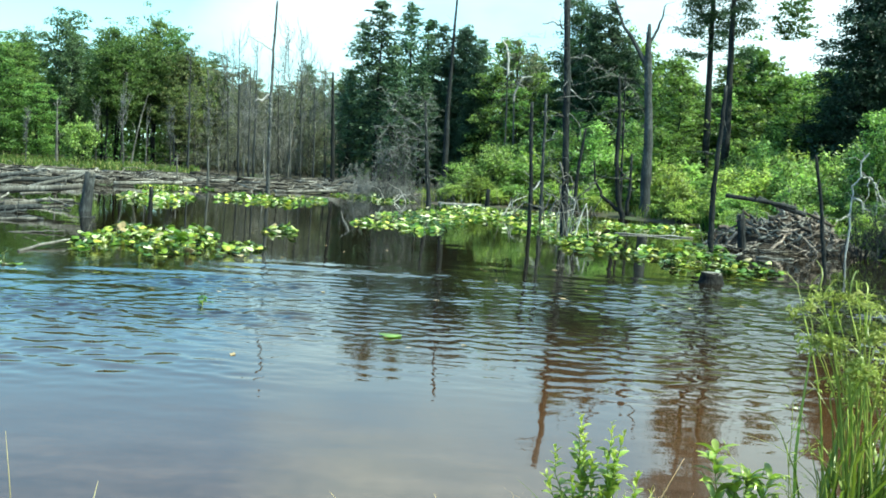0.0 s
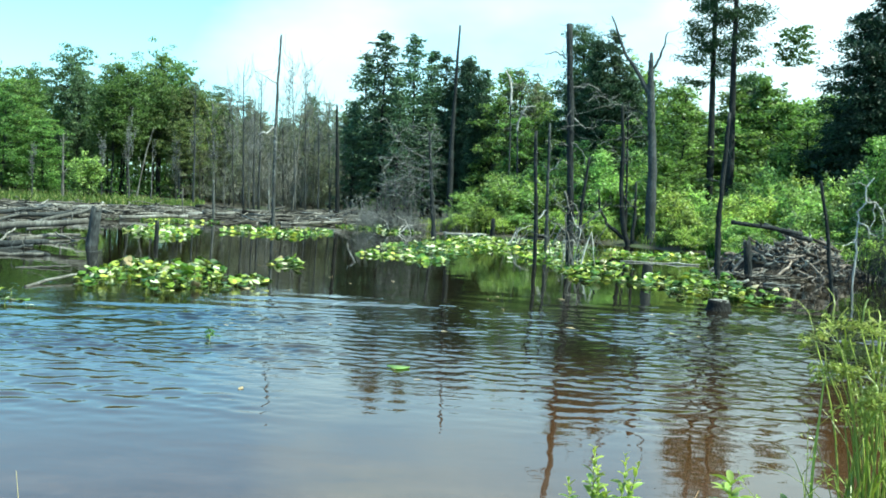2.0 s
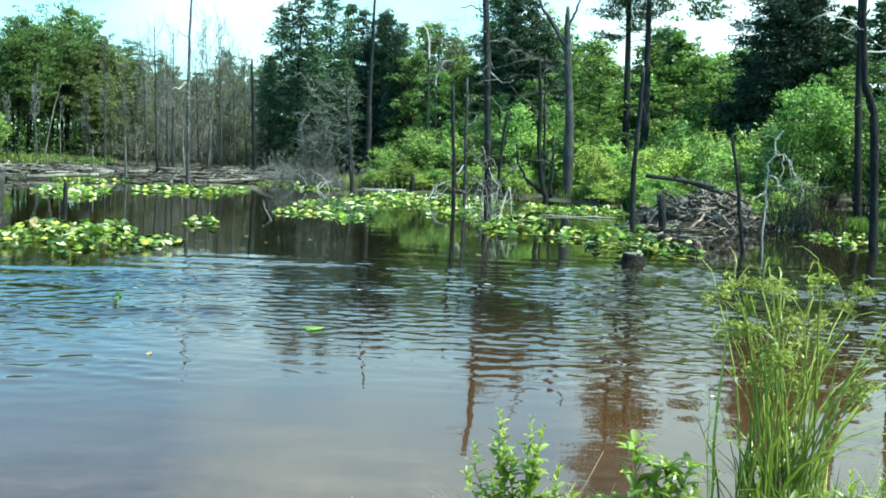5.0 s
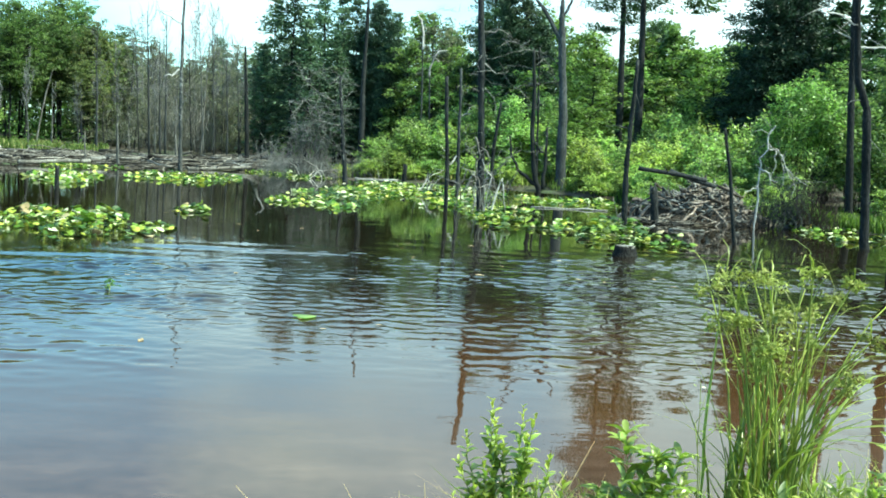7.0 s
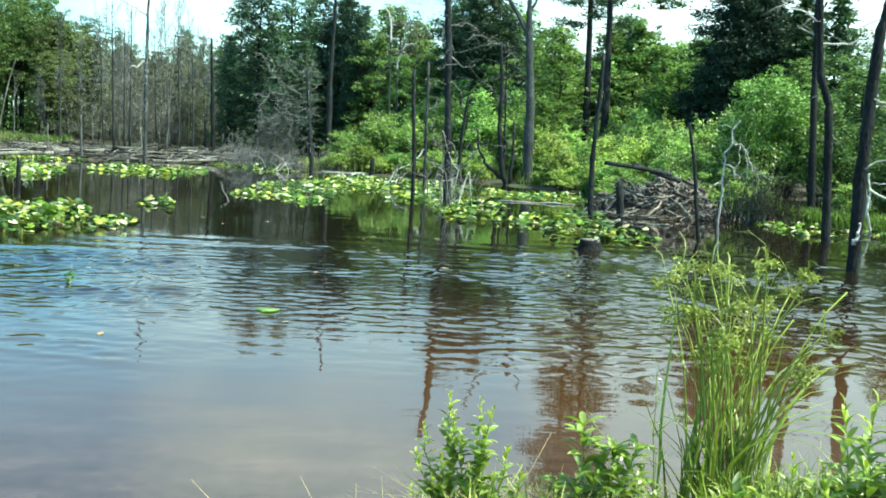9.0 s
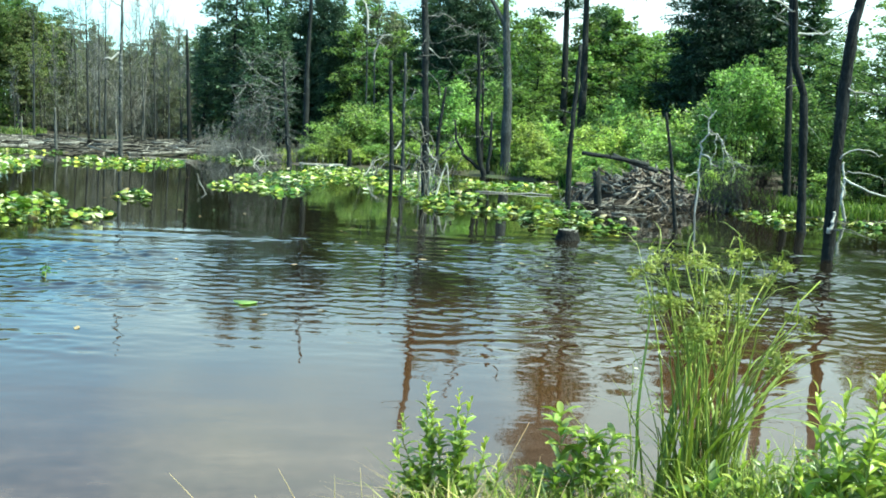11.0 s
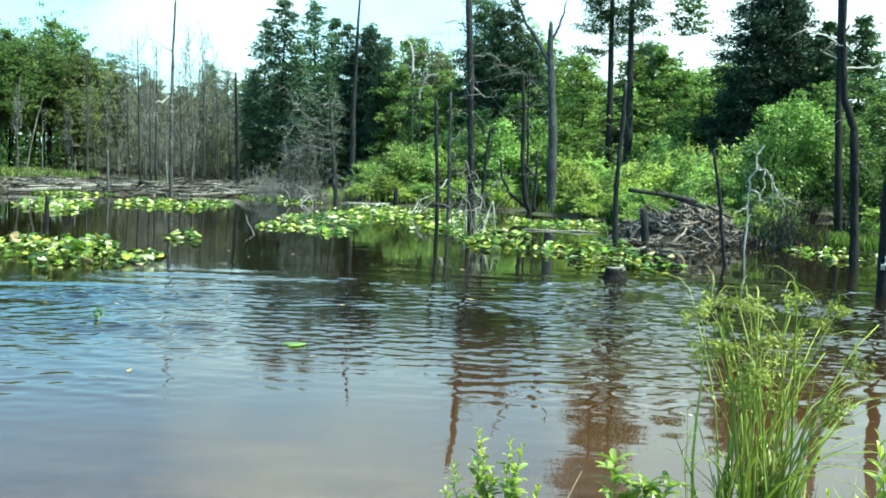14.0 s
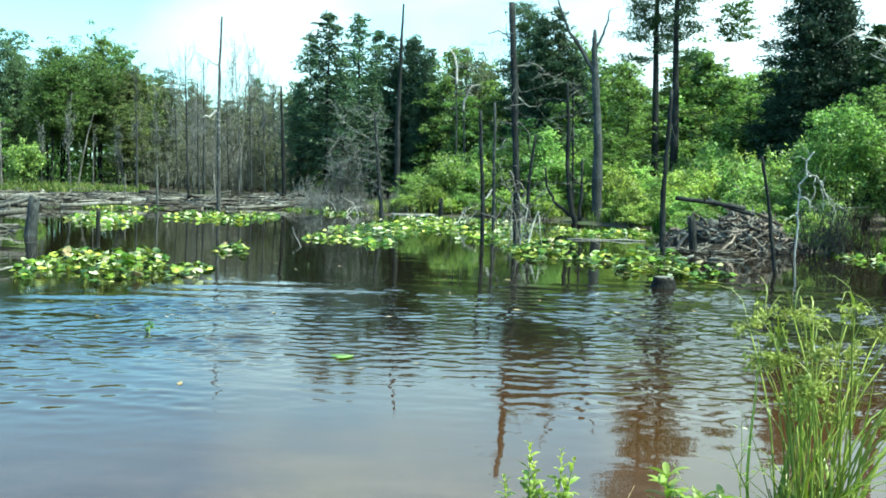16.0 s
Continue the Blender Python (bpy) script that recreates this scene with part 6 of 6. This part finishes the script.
pad_clump(9, [(-2.6, 25.9), (-2.2, 33.0), (-0.2, 38.0), (0.8, 33.0), (0.2, 27.5), (-0.39, 25.2)], 364, FARPADS, 0.216, single=False)
pad_clump(10, [(-1.0, 36.0), (-0.4, 43.8), (4.6, 43.2), (5.6, 38.0), (3.6, 31.5), (1.2, 32.0)], 832, "wide belt of pale green lily pads along the shore", 0.224, single=False)
pad_clump(11, [(2.5, 28.5), (4.7, 28.5), (4.9, 23.5), (3.95, 20.2), (2.7, 21.6)], 292, NEARPADS, 0.224)
pad_clump(12, [(4.37, 21.8), (5.68, 25.0), (6.53, 24.5), (6.1, 21.0), (5.24, 19.5), (4.3, 19.7)], 164, "tall bright spatterdock leaves round a leaning trunk", 0.232, rise=0.2)
pad_clump(13, [(5.9, 21.9), (6.9, 20.6), (6.41, 19.2), (5.46, 17.8), (5.1, 19.0)], 63, "yellow-green spatterdock leaves behind a stump", 0.224)
pad_clump(14, [(11.1, 26.6), (12.4, 25.6), (12.9, 23.6), (11.68, 22.3), (10.64, 21.9)], 134, "pale glossy lily pads by the grassy shore", 0.232)
pad_clump(15, [(12.9, 23.8), (15.5, 23.6), (16.5, 22.0), (12.9, 22.0)], 97, "pale lily pads at the shore beside trunks", 0.232)
pad_clump(16, [(4.9, 33.0), (5.6, 37.5), (8.8, 37.4), (8.6, 33.5), (7.2, 31.0)], 351, FARPADS, 0.216, single=False)
pad_clump(17, [(1.6, 28.5), (1.7, 31.5), (3.3, 31.5), (2.6, 28.5)], 143, FARPADS, 0.216, single=False)


def floating_bits():
    rng = np.random.default_rng(61)
    g = []
    for i in range(70):
        d, a = rng.uniform(12, 32), math.radians(rng.uniform(-17, 24))
        g.append((d * math.sin(a), d * math.cos(a), 0.006))
    for x, y in ((-0.45, 9.6), (-0.53, 9.5), (-0.3, 9.0), (0.2, 9.3), (-1.7, 8.2)):
        g.append((x, y, 0.006))
    pos = np.array(g)
    tagged(new("floating_leaves", quads("floating_leaves", leaves(rng, pos, 0.11, 0.045, 12.0, fold=0.05), STRAW)), "scattered pale leaf bits floating on the water", "leaves", kind="stuff")
    sprig = thing("water_sprig", (-2.57, 10.76, 0.0), "small green sprig sticking out of open water", "water plants")
    pos = rng.normal(size=(16, 3)) * np.array([0.035, 0.035, 0.035]) + np.array([0, 0, 0.07])
    part("leaf_tuft", quads("leaf_tuft", leaves(rng, pos, 0.07, 0.045), MAPLE), sprig)
    part("stem", Geo().tube([(0, 0, -0.2), (0.01, 0, 0.06)], [0.006, 0.004], 5).mesh("stem", GREENSTEM), sprig)
    lone = thing("floating_pad", (-0.5, 9.56, 0.008), "single yellow-green leaf floating flat", "water plants")
    m = part("leaf", PAD_MESHES[2].copy(), lone)
    m.data.materials[0] = BRIGHT
    m.matrix_basis = pose(0, 0, 0, 0, 0, 40) @ Matrix.Scale(0.2, 4)


floating_bits()


# ---- grass ----
def blades(rng, roots, h, w, lean=0.35):
    """Narrow bent blades, two faces each."""
    n = len(roots)
    a = rng.uniform(0, 2 * math.pi, n)
    way = np.stack([np.cos(a), np.sin(a), np.zeros(n)], 1)
    side = np.stack([-np.sin(a), np.cos(a), np.zeros(n)], 1)
    hh = h * rng.uniform(0.5, 1.25, (n, 1))
    k = lean * rng.uniform(0.2, 1.6, (n, 1))
    mid = roots + way * hh * k * 0.35 + np.array([0, 0, 1.0]) * hh * 0.6
    tip = roots + way * hh * k + np.array([0, 0, 1.0]) * hh * (1 - 0.3 * k)
    s = side * w * rng.uniform(0.6, 1.3, (n, 1)) / 2
    lower = np.stack([roots - s, roots + s, mid + s * 0.8, mid - s * 0.8], 1)
    upper = np.stack([mid - s * 0.8, mid + s * 0.8, tip + s * 0.06, tip - s * 0.06], 1)
    return np.concatenate([lower, upper])


def meadow(name, label, seed, region, count, h, w, material=GRASS, lean=0.35):
    rng = np.random.default_rng(seed)
    x0, x1 = min(p[0] for p in region), max(p[0] for p in region)
    y0, y1 = min(p[1] for p in region), max(p[1] for p in region)
    pts = []
    while len(pts) < count:
        x, y = rng.uniform(x0, x1), rng.uniform(y0, y1)
        if inside(region, x, y) and noise.noise((x * 0.6, y * 0.6, seed * 1.7)) > -0.25:
            pts.append((x, y))
    p = np.array(pts)
    z = land_height(p[:, 0], p[:, 1])
    keep = z > 0.0
    roots = np.column_stack([p[keep], z[keep] - 0.01])
    tagged(new(name, quads(name, blades(rng, roots, h, w, lean), material)), label, "grass", kind="stuff")


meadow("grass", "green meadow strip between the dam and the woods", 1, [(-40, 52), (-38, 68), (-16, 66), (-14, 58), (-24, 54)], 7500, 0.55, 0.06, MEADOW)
meadow("grass", "fresh green grass along the far shore", 2, [(-1, 47), (-2, 54), (10, 50), (10, 42), (8.5, 41.5), (6.5, 45.5), (3, 46)], 2200, 0.5, 0.05)
meadow("grass", "tall bright grass tussock by the forked tree", 3, [(9.2, 38.8), (9.4, 42), (11.2, 42), (11, 37), (9.6, 36)], 3600, 0.8, 0.04, LUSH)
meadow("grass", "lush grass on the shore under dark trunks", 4, [(12.4, 27.2), (12.8, 31), (20, 27), (18, 22), (15.5, 24.2), (13.4, 24.4)], 10000, 0.34, 0.04, LUSH)
meadow("grass", "grass round the beaver lodge", 5, [(7.8, 29), (9.4, 34), (12.8, 34), (12.6, 27.2), (11.2, 27.6)], 2600, 0.55, 0.04, LUSH)
meadow("grass", "rank green grass on the near bank", 6, [(0.45, 3.3), (0.5, 3.85), (1.2, 3.8), (2.4, 3.75), (3.4, 3.6), (3.6, 2.6), (1.9, 2.6)], 3400, 0.34, 0.010, GRASS, 0.6)
meadow("grass", "tall rank grass among weeds on the near bank", 8, [(1.2, 3.35), (1.25, 3.7), (1.7, 3.7), (2.5, 3.6), (2.6, 3.0), (1.9, 2.95)], 2600, 0.44, 0.012, SEDGE, 0.5)
meadow("dry_grass", "tan dry grass stems on the near bank", 7, [(0.3, 3.5), (0.5, 3.85), (1.1, 3.85), (2.6, 3.6), (3.4, 3.0), (2.0, 2.7), (1.0, 3.45)], 2300, 0.34, 0.006, STRAW, 1.1)


# ---- plants on the near bank ----
def ribbon(pts, w, normal=(0, 0, 1)):
    """Faces of a narrow leaf blade along pts, creased down the middle."""
    pts = [Vector(p) for p in pts]
    v, f = [], []
    n = len(pts)
    for i, p in enumerate(pts):
        way = (pts[min(i + 1, n - 1)] - pts[max(i - 1, 0)]).normalized()
        side = way.cross(Vector(normal))
        side = side.normalized() if side.length > 1e-4 else Vector((1, 0, 0))
        k = i / (n - 1)
        r = w * 0.5 * (min(1.0, 0.5 + 2.0 * k)) * (1 - k ** 3) + 0.0006
        drop = side.cross(way) * (r * 0.5)
        v += [p - side * r - drop, p, p + side * r - drop]
    for i in range(n - 1):
        a = 3 * i
        f += [(a, a + 1, a + 4, a + 3), (a + 1, a + 2, a + 5, a + 4)]
    return v, f


def face_mesh(name, bits, material):
    v, f = [], []
    for bv, bf in bits:
        n = len(v)
        v += [tuple(p) for p in bv]
        f += [tuple(n + k for k in q) for q in bf]
    me = bpy.data.meshes.new(name)
    me.from_pydata(v, [], f)
    me.shade_smooth()
    me.materials.append(material)
    return me


def arch(rng, root, height, turn, bend, n=8):
    """Points of a stem that rises and arches over towards turn."""
    way = np.array([math.cos(turn), math.sin(turn), 0.0])
    k = np.linspace(0, 1, n)[:, None]
    out = np.array(root) + np.array([0, 0, 1.0]) * height * (k - 0.55 * bend * k ** 3.2) + way * height * bend * (0.15 * k + 0.75 * k ** 2.6)
    return out + rng.normal(size=(n, 3)) * 0.004


def seed_head(rng, size):
    """A loose umbel: thin rays, each with knots of small spikelets."""
    rays, bits = Geo(), []
    for i in range(9):
        a = rng.uniform(0, 2 * math.pi)
        tip = np.array([math.cos(a), math.sin(a), rng.uniform(-0.3, 0.9)]) * size * rng.uniform(0.4, 1.0)
        mid = tip * 0.5 + np.array([0, 0, 0.18 * size])
        rays.tube([(0, 0, 0), mid, tip], [0.0011, 0.0009, 0.0007], 3)
        c = np.concatenate([tip + rng.normal(size=(11, 3)) * 0.13 * size, mid + rng.normal(size=(3, 3)) * 0.12 * size])
        bits.append(leaves(rng, c, 0.021, 0.009, 0.4))
    return rays.mesh("rays", GREENSTEM), quads("spikelets", np.concatenate(bits), SPIKE)


def sedge_clump():
    rng = np.random.default_rng(101)
    clump = thing("bulrush_clump", (1.57, 3.72, 0.08), "tall green bulrush clump with drooping seed heads on the bank", "reeds")
    heads = [seed_head(rng, s) for s in (0.06, 0.05, 0.08, 0.055)]
    for i in range(60):
        root = np.array([rng.normal() * 0.08, rng.normal() * 0.06, -0.04])
        h = 0.5 + 0.86 * (i // 2 * 0.618 % 1.0)
        turn = i % 2 * math.pi + rng.uniform(-1.3, 1.3)
        bend = rng.uniform(0.03, 0.32 - 0.12 * (i % 2))
        line = arch(rng, root, h, turn, bend, 9)
        part("stem", Geo().tube(line, [0.0062 * (1 - 0.07 * k) for k in range(9)], 5).mesh("stem", GREENSTEM), clump)
        if h > 0.86 and i % 5 != 2:
            rays, spikes = heads[rng.integers(0, 4)]
            head = tagged(part("seed_head", rays, clump, "loose yellow-green seed head"), kind="stuff")
            head.matrix_basis = Matrix.Translation(line[-1]) @ pose(0, 0, 0, rng.uniform(-35, 35), rng.uniform(-35, 35), rng.uniform(0, 360))
            tagged(part("spikelet_mass", spikes, head), kind="stuff")
            for b in range(1 + i % 2):
                a = rng.uniform(0, 2 * math.pi)
                blade = arch(rng, line[-1], rng.uniform(0.12, 0.3), a, rng.uniform(0.5, 1.3), 6)
                part("bract", face_mesh("bract", [ribbon(blade, 0.005)], SEDGE), clump)
    for i in range(82):
        root = np.array([rng.normal() * 0.085, rng.normal() * 0.065, -0.04])
        h = rng.uniform(0.3, 1.25)
        blade = arch(rng, root, h, rng.uniform(0, 2 * math.pi), rng.uniform(0.05, 0.75), 9)
        part("leaf_blade", face_mesh("leaf_blade", [ribbon(blade, rng.uniform(0.009, 0.019))], SEDGE), clump)
    for tip, up in (((-0.36, 0.1, 0.98), 1.22), ((0.33, -0.12, 1.06), 1.2), ((0.36, -0.05, 0.72), 0.95), ((-0.28, 0.1, 1.12), 1.26), ((0.22, 0.0, 1.2), 1.18), ((0.54, -0.02, 0.86), 1.02), ((0.47, 0.02, 0.80), 0.9), ((0.42, -0.06, 0.62), 0.85)):
        a, b = np.array([0, 0, -0.04]), np.array(tip)
        m = np.array([tip[0] * 0.22, tip[1] * 0.22, up])
        k = np.linspace(0, 1, 10)[:, None]
        line = (1 - k) ** 2 * a + 2 * k * (1 - k) * m + k ** 2 * b
        part("leaf_blade", face_mesh("leaf_blade", [ribbon(line, 0.010)], SEDGE), clump)
    return clump


sedge_clump()


def lance_leaf(l, w, material):
    """A single pointed leaf, folded and curved down, root at the origin, along x."""
    v, f = [], []
    for i in range(6):
        k = i / 5
        r = w * 0.5 * math.sin(math.pi * min(1, k * 0.93 + 0.05)) ** 0.8
        z = 0.12 * l * math.sin(k * 2.2) - 0.16 * l * k * k
        v += [(k * l, -r, z + r * 0.45), (k * l, 0, z), (k * l, r, z + r * 0.45)]
    for i in range(5):
        a = 3 * i
        f += [(a, a + 1, a + 4, a + 3), (a + 1, a + 2, a + 5, a + 4)]
    me = bpy.data.meshes.new("leaf")
    me.from_pydata(v, [], f)
    me.shade_smooth()
    me.materials.append(material)
    return me


def leafy_bush(seed, at, tips, leaf, broad, label, name, whorl=False, material=WILLOW, gap=0.022, low=0.25):
    """Upright stems from one root to the tips (local), set with pointed leaves."""
    rng = np.random.default_rng(seed)
    bush = thing(name, at, label, "shrub", "plants on the near bank")
    kinds = [lance_leaf(leaf * s, leaf * s * broad, m) for s, m in ((1.0, material), (0.8, material), (0.6, SPROUT), (0.4, SPROUT))]
    for tip in tips:
        root = np.array([tip[0] * 0.35 + rng.normal() * 0.015, tip[1] * 0.35 + rng.normal() * 0.015, -0.05])
        n = max(8, int(tip[2] / 0.045))
        line = crooked(rng, root, tip, n, 0.025)
        part("stem", Geo().tube(line, [0.0048 * (1 - 0.75 * k / (n - 1)) for k in range(n)], 5).mesh("stem", GREENSTEM), bush)
        s, a = low * tip[2], rng.uniform(0, 6)
        while s < tip[2]:
            k = s / tip[2] * (n - 1)
            j = min(int(k), n - 2)
            p = line[j] + (line[j + 1] - line[j]) * (k - j)
            u = s / tip[2]
            around = 5 if whorl and u > 0.82 else (2 if whorl else 1)
            for q in range(around):
                a += 2.4 if not whorl else 2 * math.pi / around + 0.5
                big = 0 if u < 0.72 else (1 if u < 0.85 else (2 if u < 0.94 else 3))
                if whorl:
                    big = min(big, 1)
                ob = part("leaf", kinds[big], bush)
                ob.matrix_basis = Matrix.Translation(p) @ pose(0, 0, 0, rng.normal() * 15, -rng.uniform(0, 55) if u < 0.9 else (-rng.uniform(-5, 35) if whorl else -rng.uniform(30, 75)), math.degrees(a))
            s += gap * rng.uniform(0.7, 1.3) * (1.0 if not whorl else 1.6)
    return bush


leafy_bush(111, (0.60, 3.78, 0.09), [(-0.08, 0.01, 0.63), (0.04, 0.0, 0.60), (-0.17, 0.02, 0.50), (0.09, -0.01, 0.57), (-0.03, -0.03, 0.47), (0.15, -0.02, 0.42), (-0.11, -0.04, 0.40), (0.0, -0.06, 0.36), (0.10, -0.06, 0.33), (-0.2, -0.02, 0.40), (0.2, -0.04, 0.36), (-0.06, 0.02, 0.55), (0.06, -0.03, 0.50), (-0.14, -0.05, 0.32), (0.05, -0.07, 0.28), (-0.22, -0.05, 0.28)],
           0.070, 0.40, "bright green young willow bush at the water's edge", "willow_bush", gap=0.011)
leafy_bush(112, (1.04, 3.66, 0.09), [(-0.02, 0.04, 0.54), (0.10, 0.0, 0.49), (0.17, -0.02, 0.46), (0.03, -0.04, 0.38), (-0.1, 0.05, 0.34), (0.2, 0.0, 0.36), (0.06, 0.02, 0.46), (0.13, -0.05, 0.34), (-0.05, -0.04, 0.30), (0.24, -0.03, 0.28)],
           0.115, 0.30, "leafy green weed with narrow whorled leaves", "weed", whorl=True, gap=0.022)
leafy_bush(113, (1.86, 3.08, 0.10), [(-0.15, 0.02, 0.78), (-0.05, 0.0, 0.80), (0.05, -0.02, 0.86), (-0.1, -0.05, 0.62), (0.02, -0.06, 0.66), (0.13, 0.0, 0.76), (-0.2, 0.0, 0.55), (0.12, -0.06, 0.6)],
           0.11, 0.34, "dense leafy green weed on the near bank", "weed", gap=0.018)
leafy_bush(115, (1.72, 3.42, 0.09), [(-0.1, 0.0, 0.46), (0.0, 0.02, 0.52), (0.1, 0.0, 0.5), (-0.05, -0.05, 0.40), (0.06, -0.06, 0.42), (0.17, -0.02, 0.55), (-0.18, 0.0, 0.38), (0.14, -0.08, 0.44)],
           0.10, 0.32, "dense leafy weed beside the bulrushes", "weed", gap=0.016)
leafy_bush(116, (2.05, 3.32, 0.10), [(-0.12, 0.0, 0.66), (0.0, 0.0, 0.78), (0.1, 0.02, 0.72), (-0.05, -0.05, 0.56), (0.08, -0.06, 0.6), (0.18, 0.0, 0.66), (-0.18, -0.02, 0.5)],
           0.12, 0.30, "tall bright green weed on the near bank", "weed", gap=0.016)
leafy_bush(117, (1.52, 3.40, 0.09), [(0.0, 0.0, 0.44), (0.08, 0.0, 0.40), (-0.08, -0.02, 0.36), (0.02, -0.05, 0.34)],
           0.15, 0.34, "broad dark-leaved weed at the foot of bulrushes", "weed", gap=0.03, material=GREEN)
leafy_bush(114, (1.45, 3.52, 0.09), [(0.05, 0.0, 0.42), (0.15, -0.03, 0.36), (0.25, -0.05, 0.40), (-0.05, -0.03, 0.30), (0.35, -0.06, 0.36)],
           0.075, 0.3, "low green weed between bulrushes and bank", "weed", gap=0.022)


def thin_weed(seed, at, h, label):
    rng = np.random.default_rng(seed)
    weed = thing("thin_weed", at, label, "weed", "plants on the near bank")
    line = crooked(rng, (0, 0, -0.03), (rng.normal() * 0.05, 0.0, h), 8, 0.02)
    part("stem", Geo().tube(line, [0.0028 - 0.0002 * k for k in range(8)], 4).mesh("stem", GREENSTEM), weed)
    for i in range(7):
        q = line[3 + i % 5]
        a = rng.uniform(0, 2 * math.pi)
        e = q + np.array([math.cos(a) * 0.09, math.sin(a) * 0.05, rng.uniform(0.02, 0.10)])
        part("twig", Geo().tube([q, (q + e) / 2 + np.array([0, 0, -0.006]), e], [0.0016, 0.0013, 0.001], 3).mesh("twig", GREENSTEM), weed)
        pos = e + rng.normal(size=(5, 3)) * 0.018
        tagged(part("leaf_spray", quads("leaf_spray", leaves(rng, pos, 0.02, 0.008), WILLOW), weed), kind="stuff")


thin_weed(121, (1.24, 3.53, 0.09), 0.78, "thin branching weed with tiny leaves")
thin_weed(122, (1.32, 3.56, 0.09), 0.62, "slender twiggy weed in front of the water")
thin_weed(123, (1.15, 3.6, 0.09), 0.5, "slender twiggy weed beside the bulrushes")


def straw(a, b, r, label="pale dry grass stem leaning over the water"):
    ob = thing("dry_stem", a, label, "grass stem", "dry stems on the near bank")
    d = Vector(b) - Vector(a)
    mid = d * 0.55 + Vector((0, 0, 0.03))
    part("stem", Geo().tube([(0, 0, 0), mid, d], [r, r * 0.8, r * 0.3], 5).mesh("stem", STRAW), ob)


for a, b in (((-0.15, 3.66, 0.06), (-0.40, 3.60, 0.42)), ((0.12, 3.7, 0.08), (-0.02, 3.62, 0.43)), ((0.3, 3.68, 0.08), (0.27, 3.62, 0.44)), ((0.19, 3.66, 0.08), (0.18, 3.62, 0.41)),
             ((0.66, 3.6, 0.1), (0.86, 3.53, 0.64)), ((0.62, 3.62, 0.1), (0.77, 3.55, 0.52)), ((-1.56, 3.64, 0.07), (-1.6, 3.63, 0.56)), ((-1.33, 3.7, 0.07), (-1.29, 3.74, 0.36)),
             ((-0.02, 3.66, 0.07), (-0.10, 3.6, 0.34)), ((0.4, 3.6, 0.08), (0.42, 3.58, 0.40)), ((1.75, 3.3, 0.1), (1.72, 3.25, 0.72))):
    straw(a, b, 0.0028)
